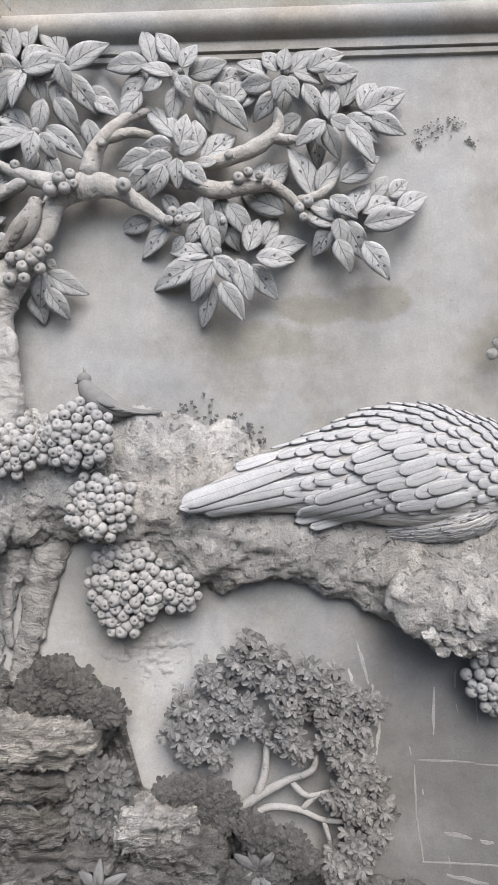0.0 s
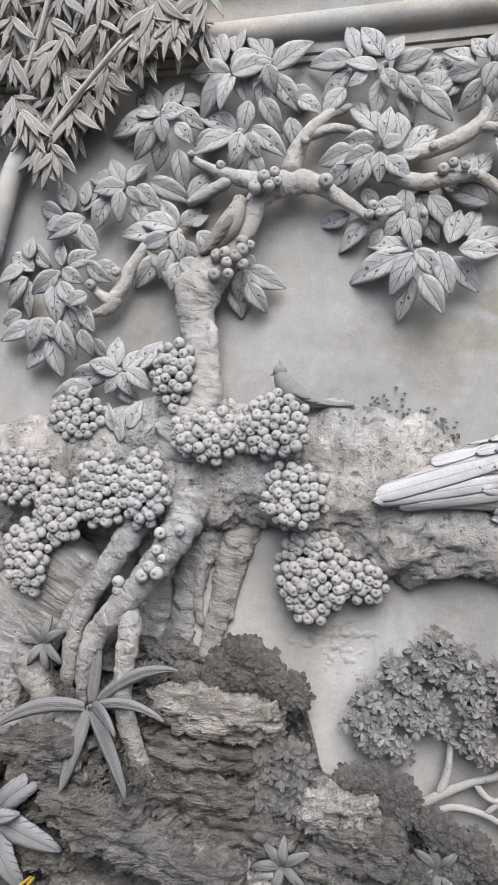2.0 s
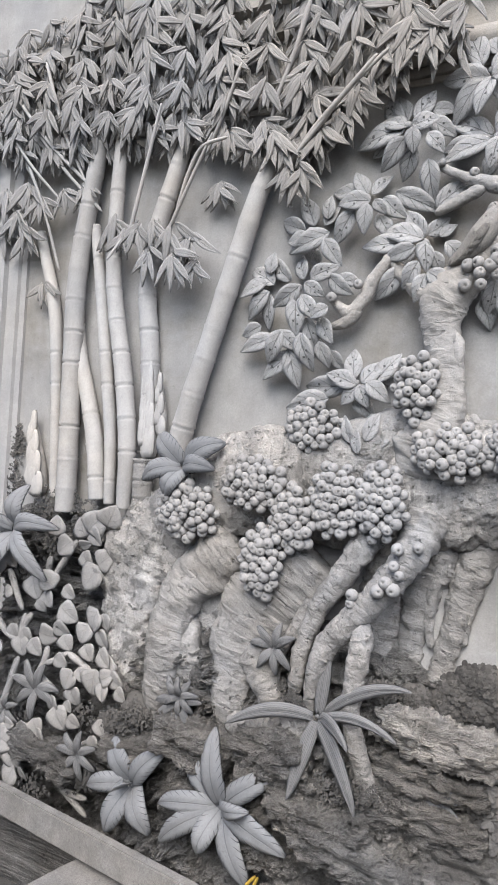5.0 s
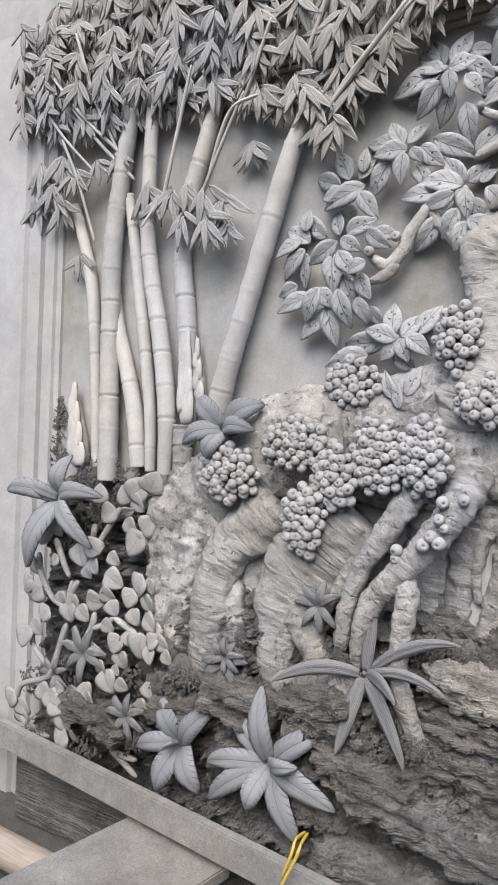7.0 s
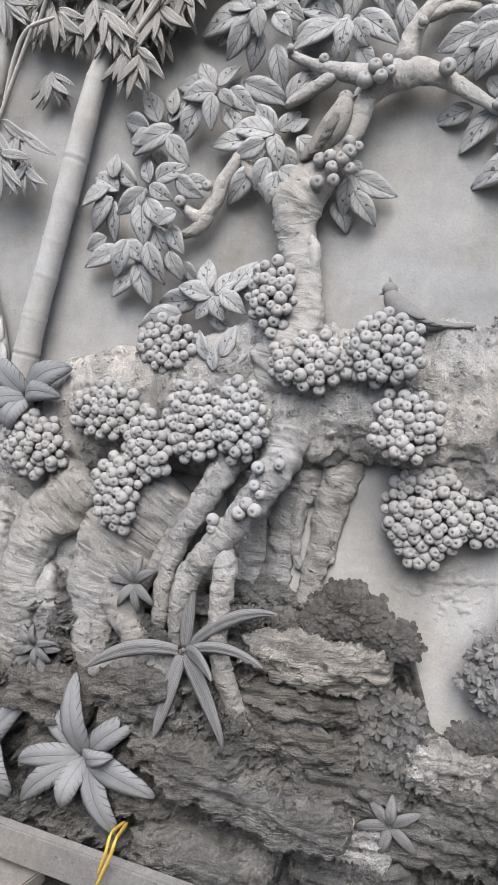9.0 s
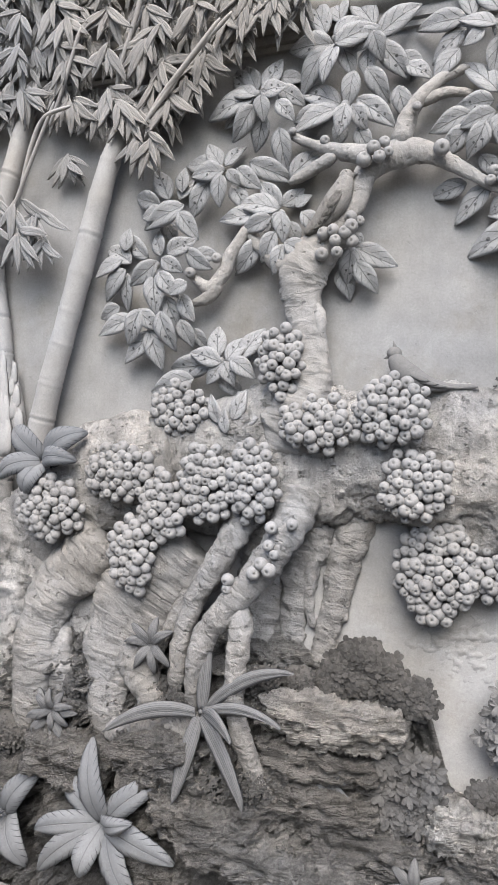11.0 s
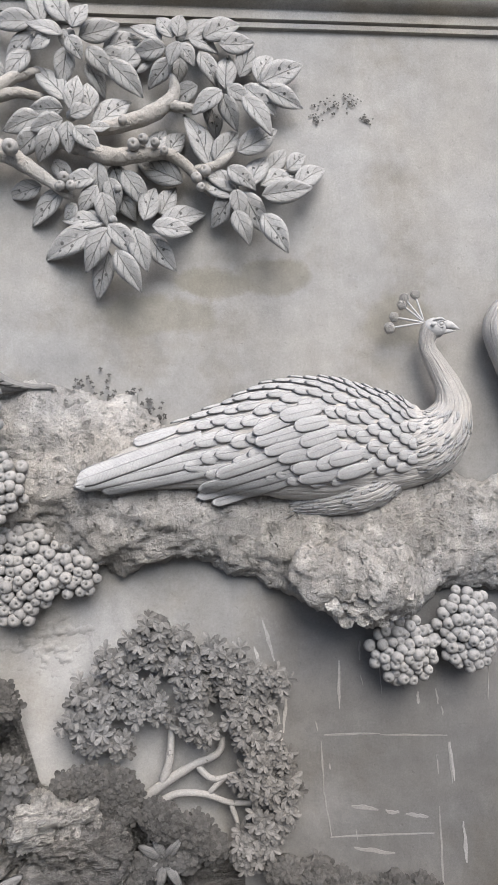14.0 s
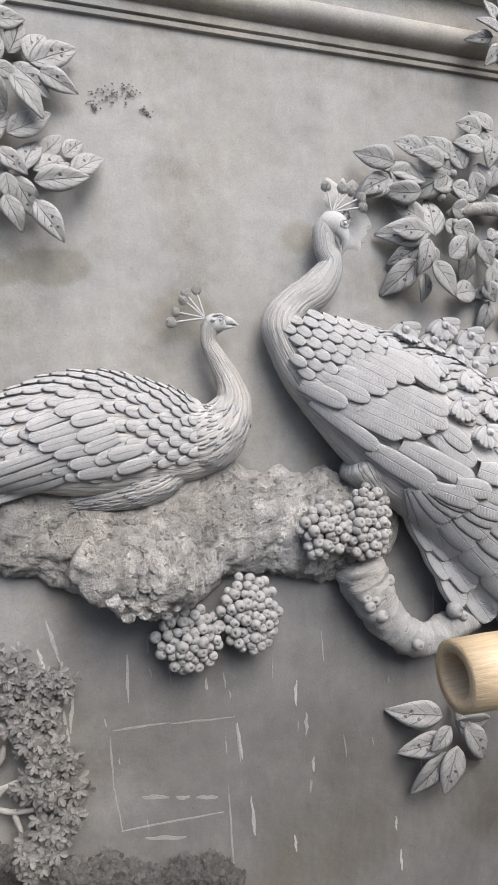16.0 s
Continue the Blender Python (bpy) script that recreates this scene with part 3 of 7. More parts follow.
limb("limb", [
    (-0.542, -0.055, 2.128, 0.0168), (-0.595, -0.05, 2.104, 0.0150), (-0.665, -0.04, 2.075, 0.0126), 
])
limb("limb", [
    (-0.232, -0.03, 2.152, 0.0196), (-0.159, -0.05, 2.125, 0.0224), (-0.075, -0.055, 2.092, 0.0210), 
    (0.008, -0.055, 2.098, 0.0169), (0.063, -0.055, 2.096, 0.0143), (0.110, -0.05, 2.062, 0.0130), (0.164, -0.05, 1.999, 0.0098), 
])
limb("limb", [
    (-0.146, -0.03, 2.160, 0.0140), (-0.075, -0.05, 2.163, 0.0168), (-0.006, -0.055, 2.182, 0.0196), 
    (0.052, -0.055, 2.214, 0.0182), (0.077, -0.05, 2.254, 0.0140), (0.069, -0.05, 2.291, 0.0112), 
])
limb("limb", [
    (0.056, -0.055, 2.214, 0.0140), (0.118, -0.05, 2.213, 0.0104), (0.166, -0.04, 2.227, 0.0084), 
])
limb("limb", [
    (0.110, -0.05, 2.060, 0.0126), (0.171, -0.05, 2.077, 0.0112), (0.212, -0.05, 2.107, 0.0084), 
])
limb("limb", [
    (-0.618, -0.055, 1.842, 0.0300), (-0.692, -0.055, 1.877, 0.0210), (-0.742, -0.05, 1.928, 0.0165), 
    (-0.771, -0.05, 1.982, 0.0150), 
])
limb("limb", [
    (-0.735, -0.045, 2.010, 0.0120), (-0.771, -0.05, 1.967, 0.0160), (-0.809, -0.05, 1.916, 0.0175), (-0.839, -0.05, 1.857, 0.0195), (-0.878, -0.05, 1.828, 0.0160), 
    (-0.932, -0.05, 1.870, 0.0135), 
])
limb("limb", [
    (-0.846, -0.05, 1.842, 0.0225), (-0.885, -0.045, 1.803, 0.0180), (-0.933, -0.035, 1.791, 0.0112), 
])
limb("drooping_limb", [
    (1.061, -0.05, 1.053, 0.0692), (1.095, -0.05, 0.965, 0.0641), (1.157, -0.05, 0.872, 0.0544), (1.241, -0.055, 0.811, 0.0466), 
    (1.354, -0.055, 0.834, 0.0449), (1.455, -0.05, 0.857, 0.0353), 
], 24, 0.16, 0.9, label="drooping limb with scattered fruit")

ROOT = dict(material=M_ROOT, rings=0.012)
limb("root", [
    (-0.624, -0.07, 1.315, 0.0546), (-0.648, -0.115, 1.218, 0.0430), (-0.707, -0.145, 1.126, 0.0364), 
    (-0.777, -0.165, 1.039, 0.0326), (-0.830, -0.17, 0.976, 0.0309), (-0.859, -0.175, 0.894, 0.0234), 
    (-0.877, -0.15, 0.761, 0.0156), 
], 24, **ROOT)
limb("root", [
    (-0.775, -0.145, 1.068, 0.0208), (-0.748, -0.165, 1.003, 0.0274), (-0.756, -0.17, 0.908, 0.0250),
    (-0.766, -0.165, 0.817, 0.0235), (-0.738, -0.165, 0.720, 0.0247), (-0.696, -0.14, 0.589, 0.0239), 
], 24, **ROOT)
limb("root", [
    (-0.743, -0.08, 1.278, 0.0393), (-0.816, -0.125, 1.143, 0.0322), (-0.868, -0.135, 1.059, 0.0280), 
    (-0.899, -0.145, 0.977, 0.0238), (-0.915, -0.155, 0.882, 0.0210), (-0.925, -0.13, 0.776, 0.0140), 
], **ROOT)
limb("root", [
    (-0.897, -0.12, 1.061, 0.0210), (-0.951, -0.13, 0.954, 0.0182), (-1.011, -0.13, 0.864, 0.0168), 
], **ROOT)
limb("root", [
    (-1.384, -0.050, 1.244, 0.1040), (-1.481, -0.060, 1.100, 0.1270), (-1.493, -0.080, 0.929, 0.1070), (-1.503, -0.090, 0.782, 0.0790), (-1.481, -0.070, 0.668, 0.0520),
], 56, 0.28, 0.55, freq=15.0, material=M_BARK)
limb("root", [
    (-1.151, -0.070, 1.180, 0.0910), (-1.266, -0.100, 1.060, 0.0740), (-1.324, -0.130, 0.944, 0.0630), (-1.329, -0.145, 0.833, 0.0580), (-1.341, -0.140, 0.716, 0.0490), (-1.341, -0.120, 0.628, 0.0330),
], 40, 0.16, 0.75, freq=13.0, **ROOT)
limb("root", [
    (-1.297, -0.090, 0.957, 0.0320), (-1.269, -0.120, 0.894, 0.0400), (-1.258, -0.125, 0.824, 0.0460), (-1.251, -0.110, 0.725, 0.0430),
], 28, 0.2, 0.8, **ROOT)
limb("root", [
    (-0.940, -0.050, 1.181, 0.1430), (-1.033, -0.070, 1.052, 0.1290), (-1.093, -0.100, 0.933, 0.1020), (-1.108, -0.130, 0.852, 0.0670), (-1.117, -0.145, 0.747, 0.0470), (-1.129, -0.130, 0.678, 0.0310),
], 60, 0.16, 0.6, freq=11.0, **ROOT)
limb("root", [
    (-1.058, -0.110, 0.917, 0.0670), (-1.016, -0.140, 0.848, 0.0460), (-0.988, -0.140, 0.772, 0.0350), (-0.987, -0.120, 0.714, 0.0270),
], 28, 0.18, 0.85, **ROOT)
limb("root", [
    (-1.105, -0.150, 0.712, 0.0390), (-0.986, -0.155, 0.700, 0.0470), (-0.867, -0.150, 0.754, 0.0370), (-0.806, -0.130, 0.708, 0.0230),
], 30, 0.28, 0.8, freq=18.0, **ROOT)
limb("root", [
    (-1.324, -0.120, 0.681, 0.0430), (-1.288, -0.135, 0.620, 0.0550), (-1.330, -0.130, 0.535, 0.0330),
], 28, 0.28, 0.8, freq=18.0, **ROOT)
limb("root", [
    (-1.281, -0.030, 1.083, 0.1000), (-1.245, -0.050, 0.958, 0.0900), (-1.227, -0.070, 0.833, 0.0640),
], 40, 0.3, 0.5, freq=16.0, material=M_BARK)
limb("crown_mound", [
    (-1.222, -0.040, 1.363, 0.0940), (-1.088, -0.040, 1.402, 0.0970), (-0.938, -0.040, 1.419, 0.0980), (-0.809, -0.040, 1.461, 0.0910),
    (-0.716, -0.040, 1.516, 0.0690), (-0.668, -0.040, 1.569, 0.0490),
], 60, 0.16, 0.55, material=M_BARK, freq=13.0, label="rough mound between the crown and the trunk")
limb("root_crown", [
    (-0.958, -0.04, 1.371, 0.1425), (-1.089, -0.05, 1.366, 0.1411), (-1.229, -0.055, 1.312, 0.1447), 
    (-1.357, -0.06, 1.221, 0.1122), (-1.477, -0.06, 1.125, 0.0817), 
], 64, 0.12, 0.5, material=M_BARK, freq=12.0, label="swollen crown of the roots")
for line in ([
    (-0.708, 0.02, 1.294, 0.0704), (-0.735, -0, 1.187, 0.0630), (-0.748, -0, 1.003, 0.0510), (-0.751, -0, 0.827, 0.0361), 
], [
    (-0.598, 0.02, 1.300, 0.0601), (-0.620, -0, 1.195, 0.0571), (-0.659, -0.005, 1.013, 0.0360), (-0.665, -0.005, 0.839, 0.0301), 
],
             [
    (-0.490, 0.02, 1.306, 0.0510), (-0.513, -0, 1.203, 0.0466), (-0.556, -0.008, 1.038, 0.0337), (-0.586, -0.012, 0.866, 0.0331), 
], [
    (-0.460, 0.02, 1.307, 0.0308), (-0.490, -0, 1.204, 0.0252), (-0.523, -0.008, 1.100, 0.0211), (-0.542, -0.008, 0.981, 0.0180), 
]):
    limb("shallow_root", line, 24, 0.28, 0.6, **ROOT)
for line in ([
    (-0.706, -0, 1.233, 0.0361), (-0.728, -0.004, 1.110, 0.0280), (-0.737, -0.004, 0.965, 0.0211), (-0.745, -0.004, 0.826, 0.0165), 
], [
    (-0.633, -0, 1.236, 0.0336), (-0.651, -0.006, 1.144, 0.0239), (-0.657, -0.006, 1.002, 0.0168), (-0.650, -0.006, 0.860, 0.0135), 
], [
    (-0.534, -0, 1.247, 0.0234), (-0.545, -0.004, 1.151, 0.0168), (-0.553, -0.004, 1.053, 0.0112), (-0.554, -0.002, 0.968, 0.0070), 
],
             [
    (-0.754, -0.03, 1.169, 0.0224), (-0.763, -0.02, 1.038, 0.0224), (-0.774, -0.02, 0.907, 0.0182), (-0.776, -0.02, 0.805, 0.0140), 
], [
    (-0.592, -0.02, 1.219, 0.0280), (-0.613, -0.02, 1.120, 0.0169), (-0.621, -0.015, 1.035, 0.0140), 
    (-0.609, -0.01, 0.965, 0.0098), 
]):
    limb("shallow_root", line, 18, 0.3, 0.7, **ROOT)

# ---- fruit ----
for spot, tall in (([
    (-0.941, -0.07, 1.512, 0.0782), 
], 0.85), ([
    (-0.670, -0.085, 1.624, 0.0533), 
], 1.6), ([
    (-0.576, -0.11, 1.468, 0.0896), 
], 0.72), ([
    (-0.405, -0.11, 1.495, 0.0868), 
], 0.9),
                   ([
    (-0.353, -0.1, 1.330, 0.0786), 
], 1.0), ([
    (-1.080, -0.125, 1.348, 0.0930), 
], 0.78), ([
    (-0.842, -0.13, 1.330, 0.0672), 
], 1.42), ([
    (-0.728, -0.13, 1.336, 0.0646), 
], 1.45),
                   ([
    (-0.954, -0.14, 1.267, 0.0600), 
], 1.45), ([
    (-1.028, -0.155, 1.151, 0.0589), 
], 1.6), ([
    (-1.282, -0.135, 1.258, 0.0960), 
], 0.85), ([
    (-0.181, -0.03, 1.127, 0.0618), 
], 1.0),
                   ([
    (-0.310, -0.035, 1.131, 0.0926), 
], 1.3), ([
    (0.590, -0.05, 0.906, 0.0812), 
], 1.0), ([
    (0.748, -0.05, 0.947, 0.0786), 
], 1.25), ([
    (0.942, -0.1, 1.153, 0.0674), 
], 1.1), ([
    (1.064, -0.1, 1.158, 0.0692), 
], 1.4)):
    fruit_cluster(tree, spot[0], tall)

LOOSE = [
    [
    (-0.470, -0.1, 2.086, 0.0168), (-0.447, -0.11, 2.107, 0.0168), (-0.423, -0.1, 2.121, 0.0156), (-0.434, -0.11, 2.084, 0.0168), 
    (-0.415, -0.1, 2.097, 0.0143), (-0.297, -0.09, 2.095, 0.0169), (-0.351, -0.09, 2.197, 0.0130), (-0.194, -0.07, 2.015, 0.0117), 
    (-0.182, -0.07, 2.038, 0.0117), (-0.651, -0.06, 2.198, 0.0112), (-0.571, -0.06, 2.163, 0.0126), 
],
    [
    (-0.565, -0.1, 1.922, 0.0168), (-0.541, -0.11, 1.925, 0.0168), (-0.501, -0.1, 1.954, 0.0168), (-0.536, -0.11, 1.900, 0.0168), 
    (-0.512, -0.11, 1.917, 0.0168), (-0.498, -0.1, 1.898, 0.0154), (-0.570, -0.1, 1.873, 0.0168), (-0.532, -0.11, 1.872, 0.0168), 
    (-0.499, -0.11, 1.930, 0.0154), (-0.482, -0.09, 1.947, 0.0117), 
],
    [
    (-0.673, -0.17, 1.229, 0.0154), (-0.626, -0.16, 1.237, 0.0143), (-0.678, -0.18, 1.189, 0.0154), (-0.692, -0.19, 1.148, 0.0169), 
    (-0.710, -0.19, 1.126, 0.0156), (-0.663, -0.18, 1.169, 0.0143), (-0.673, -0.19, 1.134, 0.0154), (-0.775, -0.18, 1.105, 0.0154), 
    (-0.777, -0.18, 1.084, 0.0140), (-0.920, -0.07, 1.865, 0.0150), (-0.848, -0.07, 1.897, 0.0126), 
],
    [
    (1.063, -0.09, 1.002, 0.0195), (1.091, -0.09, 0.996, 0.0165), (1.066, -0.09, 0.954, 0.0180), (1.088, -0.1, 0.946, 0.0165), 
    (1.071, -0.1, 0.933, 0.0150), (1.144, -0.075, 0.990, 0.0180), (1.149, -0.075, 0.944, 0.0192), (1.109, -0.09, 0.903, 0.0180), 
    (1.212, -0.1, 0.813, 0.0192), (1.340, -0.09, 0.889, 0.0210), (1.367, -0.09, 0.870, 0.0160), 
],
    [
    (-0.184, -0.07, 2.035, 0.0126), (-0.191, -0.07, 2.017, 0.0126), (-0.168, -0.07, 2.016, 0.0112), (-0.022, -0.08, 2.110, 0.0140), 
    (0.001, -0.08, 2.123, 0.0140), (0.028, -0.08, 2.115, 0.0126), (0.122, -0.07, 2.038, 0.0130), (0.132, -0.07, 2.016, 0.0117), 
    (0.143, -0.07, 2.054, 0.0126), (-0.046, -0.07, 2.170, 0.0126), (0.048, -0.08, 2.097, 0.0126), 
],
]
for cluster in LOOSE:
    for x, y, z, r in cluster:
        part("berry", BERRY, tree, m=berry_pose((x, y, z), r))

# ---- leaves of the fruit tree ----
def leaf_spray(tree, heart, leaves, broad=1.0):
    """A whorl of leaves: x and z of its heart; each leaf by x and z of its foot, its angle, its length and its layer, 0 to 2 outward."""
    x, z = heart
    bud = part("leaf_spray", mesh("bud", *blob((x, -0.045, z), (0.012, 0.014, 0.012), 0.1, 30, 2), M_LEAF), tree, "spray of broad veined cement leaves")
    for k, (px, pz, angle, length, layer) in enumerate(leaves):
        wide = min(1.40, max(0.92, 0.54 * (1 + 0.085 / length)))
        y = (-0.028, -0.052, -0.076)[layer] - 0.004 * (k % 3)
        part("leaf", TREE_LEAVES[rng.randrange(len(TREE_LEAVES))], bud,
             m=leaf_pose((px - 0.04 * length * math.cos(radians(angle)), y, pz - 0.04 * length * math.sin(radians(angle))), angle, length * 1.15, (-7, -9, -5)[layer] + rng.uniform(-5, 5), rng.uniform(-16, 16), wide * broad * rng.uniform(0.95, 1.06)))


leaf_spray(tree, (0.093, 2.381), [
    (0.045, 2.375, 147, 0.077, 1), (0.075, 2.378, 122, 0.064, 1), (0.084, 2.378, 77, 0.058, 1), (0.102, 2.375, 48, 0.090, 1),
    (0.147, 2.382, 28, 0.098, 1), (0.113, 2.377, -16, 0.071, 1), (0.187, 2.364, 12, 0.081, 1), (0.055, 2.354, -175, 0.074, 1),
    (0.087, 2.349, -113, 0.052, 2), (0.091, 2.350, -54, 0.051, 2), (0.092, 2.339, -101, 0.058, 0), (0.139, 2.341, -59, 0.076, 1),
    (0.023, 2.334, -169, 0.075, 0), (0.067, 2.324, -133, 0.074, 1),
])
leaf_spray(tree, (0.208, 2.268), [
    (0.195, 2.262, 83, 0.093, 1), (0.184, 2.239, -145, 0.078, 2), (0.167, 2.240, -88, 0.079, 0), (0.190, 2.232, -69, 0.077, 2),
    (0.201, 2.249, -28, 0.053, 2), (0.237, 2.226, -52, 0.100, 2), (0.244, 2.267, -40, 0.090, 1), (0.294, 2.259, -21, 0.091, 1),
    (0.281, 2.272, 29, 0.115, 1), (0.274, 2.283, 63, 0.090, 1), (0.236, 2.301, 74, 0.086, 0), (0.129, 2.272, -153, 0.073, 0),
])
leaf_spray(tree, (0.219, 2.039), [
    (0.157, 2.076, 115, 0.126, 1), (0.167, 2.087, 53, 0.094, 1), (0.225, 2.105, 34, 0.107, 1), (0.251, 2.028, 66, 0.095, 1),
    (0.296, 2.072, 50, 0.068, 0), (0.344, 2.077, 40, 0.060, 0), (0.278, 2.030, 28, 0.091, 1), (0.359, 2.031, 32, 0.090, 1),
    (0.278, 1.993, 12, 0.115, 2), (0.199, 2.062, -39, 0.073, 2), (0.220, 2.018, 151, 0.087, 1), (0.206, 1.999, 148, 0.085, 1),
    (0.215, 2.008, -82, 0.061, 2), (0.206, 1.996, -131, 0.077, 1), (0.233, 2.007, -59, 0.097, 1), (0.214, 1.959, -69, 0.076, 2),
    (0.278, 1.949, -57, 0.095, 2), (0.017, 2.103, 67, 0.072, 0), (0.048, 2.108, 52, 0.076, 0),
])
leaf_spray(tree, (-0.077, 1.945), [
    (-0.097, 1.939, 172, 0.095, 1), (-0.115, 1.919, -158, 0.134, 1), (-0.084, 1.911, -124, 0.100, 2), (-0.088, 1.866, -107, 0.102, 1),
    (-0.065, 1.862, -61, 0.097, 2), (-0.081, 1.920, -46, 0.086, 2), (-0.027, 1.915, -73, 0.094, 2), (0.006, 1.905, -52, 0.093, 1),
    (0.020, 1.918, -5, 0.083, 2), (0.037, 1.937, 19, 0.106, 1),
])
leaf_spray(tree, (-0.062, 2.020), [
    (-0.004, 1.946, 71, 0.087, 1), (0.033, 1.967, 60, 0.076, 0), (0.085, 2.040, 151, 0.111, 0), (-0.047, 2.059, -58, 0.089, 1),
    (-0.106, 2.076, -94, 0.067, 1), (-0.072, 2.080, -75, 0.060, 0), (-0.082, 2.041, -77, 0.069, 1), (-0.063, 2.017, -61, 0.068, 0),
    (-0.099, 2.003, -78, 0.075, 1), (-0.112, 2.022, -127, 0.070, 1), (-0.116, 2.039, -178, 0.072, 1), (-0.193, 2.016, -137, 0.100, 0),
    (-0.245, 2.031, -168, 0.081, 0), (-0.209, 2.090, -56, 0.062, 0), (-0.161, 1.985, -135, 0.042, 0),
])
leaf_spray(tree, (-0.167, 2.191), [
    (-0.176, 2.224, 129, 0.106, 1), (-0.162, 2.188, 79, 0.077, 2), (-0.121, 2.198, 96, 0.071, 1), (-0.115, 2.170, 38, 0.106, 1),
    (-0.186, 2.200, 173, 0.078, 1), (-0.236, 2.178, -166, 0.085, 1), (-0.184, 2.167, -165, 0.071, 2), (-0.235, 2.146, -147, 0.082, 1),
    (-0.203, 2.143, -116, 0.074, 2), (-0.170, 2.161, -92, 0.063, 2), (-0.154, 2.147, -43, 0.069, 2), (-0.162, 2.172, 26, 0.050, 2),
    (-0.119, 2.150, 7, 0.041, 2),
])
leaf_spray(tree, (-0.165, 2.385), [
    (-0.229, 2.407, 105, 0.091, 1), (-0.171, 2.408, 123, 0.089, 1), (-0.155, 2.377, 61, 0.065, 2), (-0.140, 2.374, 23, 0.090, 1),
    (-0.182, 2.361, 156, 0.077, 2), (-0.246, 2.402, 172, 0.107, 1), (-0.246, 2.380, -144, 0.086, 1), (-0.262, 2.334, -129, 0.077, 1),
    (-0.205, 2.348, -157, 0.046, 2), (-0.174, 2.375, -104, 0.030, 2), (-0.164, 2.358, -61, 0.053, 2), (-0.172, 2.341, -100, 0.078, 1),
    (-0.123, 2.349, -51, 0.070, 1), (-0.130, 2.321, -57, 0.073, 0), (-0.072, 2.314, -44, 0.094, 1), (-0.088, 2.361, 25, 0.091, 0),
    (-0.098, 2.348, -8, 0.062, 0), (-0.046, 2.318, 44, 0.066, 0),
])
leaf_spray(tree, (-0.545, 2.417), [
    (-0.570, 2.434, 113, 0.113, 1), (-0.534, 2.452, 94, 0.092, 1), (-0.454, 2.439, 124, 0.107, 0), (-0.445, 2.404, 33, 0.112, 1),
    (-0.544, 2.410, 25, 0.066, 2), (-0.541, 2.384, 18, 0.099, 2), (-0.442, 2.398, -164, 0.072, 2), (-0.556, 2.399, 167, 0.115, 1),
    (-0.569, 2.390, -132, 0.109, 1), (-0.544, 2.387, -110, 0.085, 2), (-0.533, 2.403, -71, 0.085, 1), (-0.452, 2.394, -73, 0.062, 2),
    (-0.467, 2.374, -92, 0.064, 1), (-0.433, 2.383, -57, 0.099, 1), (-0.376, 2.332, -35, 0.064, 0), (-0.394, 2.362, -32, 0.064, 0),
    (-0.470, 2.326, -56, 0.087, 1), (-0.499, 2.320, -105, 0.079, 1),
])
leaf_spray(tree, (-0.523, 2.250), [
    (-0.538, 2.267, 156, 0.109, 0), (-0.543, 2.244, -162, 0.111, 1), (-0.515, 2.232, -107, 0.067, 2), (-0.502, 2.231, -60, 0.059, 2),
    (-0.490, 2.256, -41, 0.104, 1), (-0.530, 2.212, -110, 0.053, 0), (-0.493, 2.185, -62, 0.061, 1), (-0.398, 2.282, -77, 0.075, 0),
    (-0.583, 2.251, -177, 0.077, 0),
])
leaf_spray(tree, (-0.747, 2.312), [
    (-0.768, 2.331, 128, 0.099, 0), (-0.755, 2.333, 113, 0.078, 0), (-0.731, 2.331, 58, 0.079, 0), (-0.760, 2.300, -175, 0.126, 1),
    (-0.751, 2.306, 154, 0.080, 1), (-0.728, 2.296, 12, 0.062, 2), (-0.691, 2.322, -38, 0.076, 1), (-0.685, 2.270, -53, 0.059, 2),
    (-0.727, 2.288, -87, 0.058, 2), (-0.746, 2.267, -133, 0.091, 2), (-0.725, 2.251, -114, 0.080, 1), (-0.777, 2.299, -145, 0.077, 0),
    (-0.693, 2.358, -9, 0.059, 0), (-0.689, 2.211, -81, 0.097, 1), (-0.665, 2.098, 36, 0.092, 0),
])
leaf_spray(tree, (-0.848, 2.133), [
    (-0.869, 2.149, 162, 0.085, 0), (-0.853, 2.149, 118, 0.073, 0), (-0.837, 2.148, 47, 0.067, 0), (-0.829, 2.118, 179, 0.086, 2),
    (-0.813, 2.115, -57, 0.043, 2), (-0.797, 2.122, -41, 0.074, 1), (-0.763, 2.140, -27, 0.111, 1), (-0.877, 2.097, -128, 0.091, 1),
    (-0.834, 2.103, -96, 0.071, 2), (-0.809, 2.087, -65, 0.070, 1), (-0.866, 2.121, -176, 0.044, 1),
])
leaf_spray(tree, (-1.002, 2.058), [
    (-1.018, 2.058, 153, 0.097, 1), (-0.997, 2.080, 118, 0.092, 0), (-0.959, 2.093, 88, 0.063, 0), (-0.941, 2.039, -165, 0.126, 2),
    (-0.949, 2.021, -55, 0.080, 2), (-1.005, 2.016, -68, 0.054, 0), (-0.970, 2.079, 59, 0.062, 0), (-1.010, 2.039, -179, 0.064, 1),
])
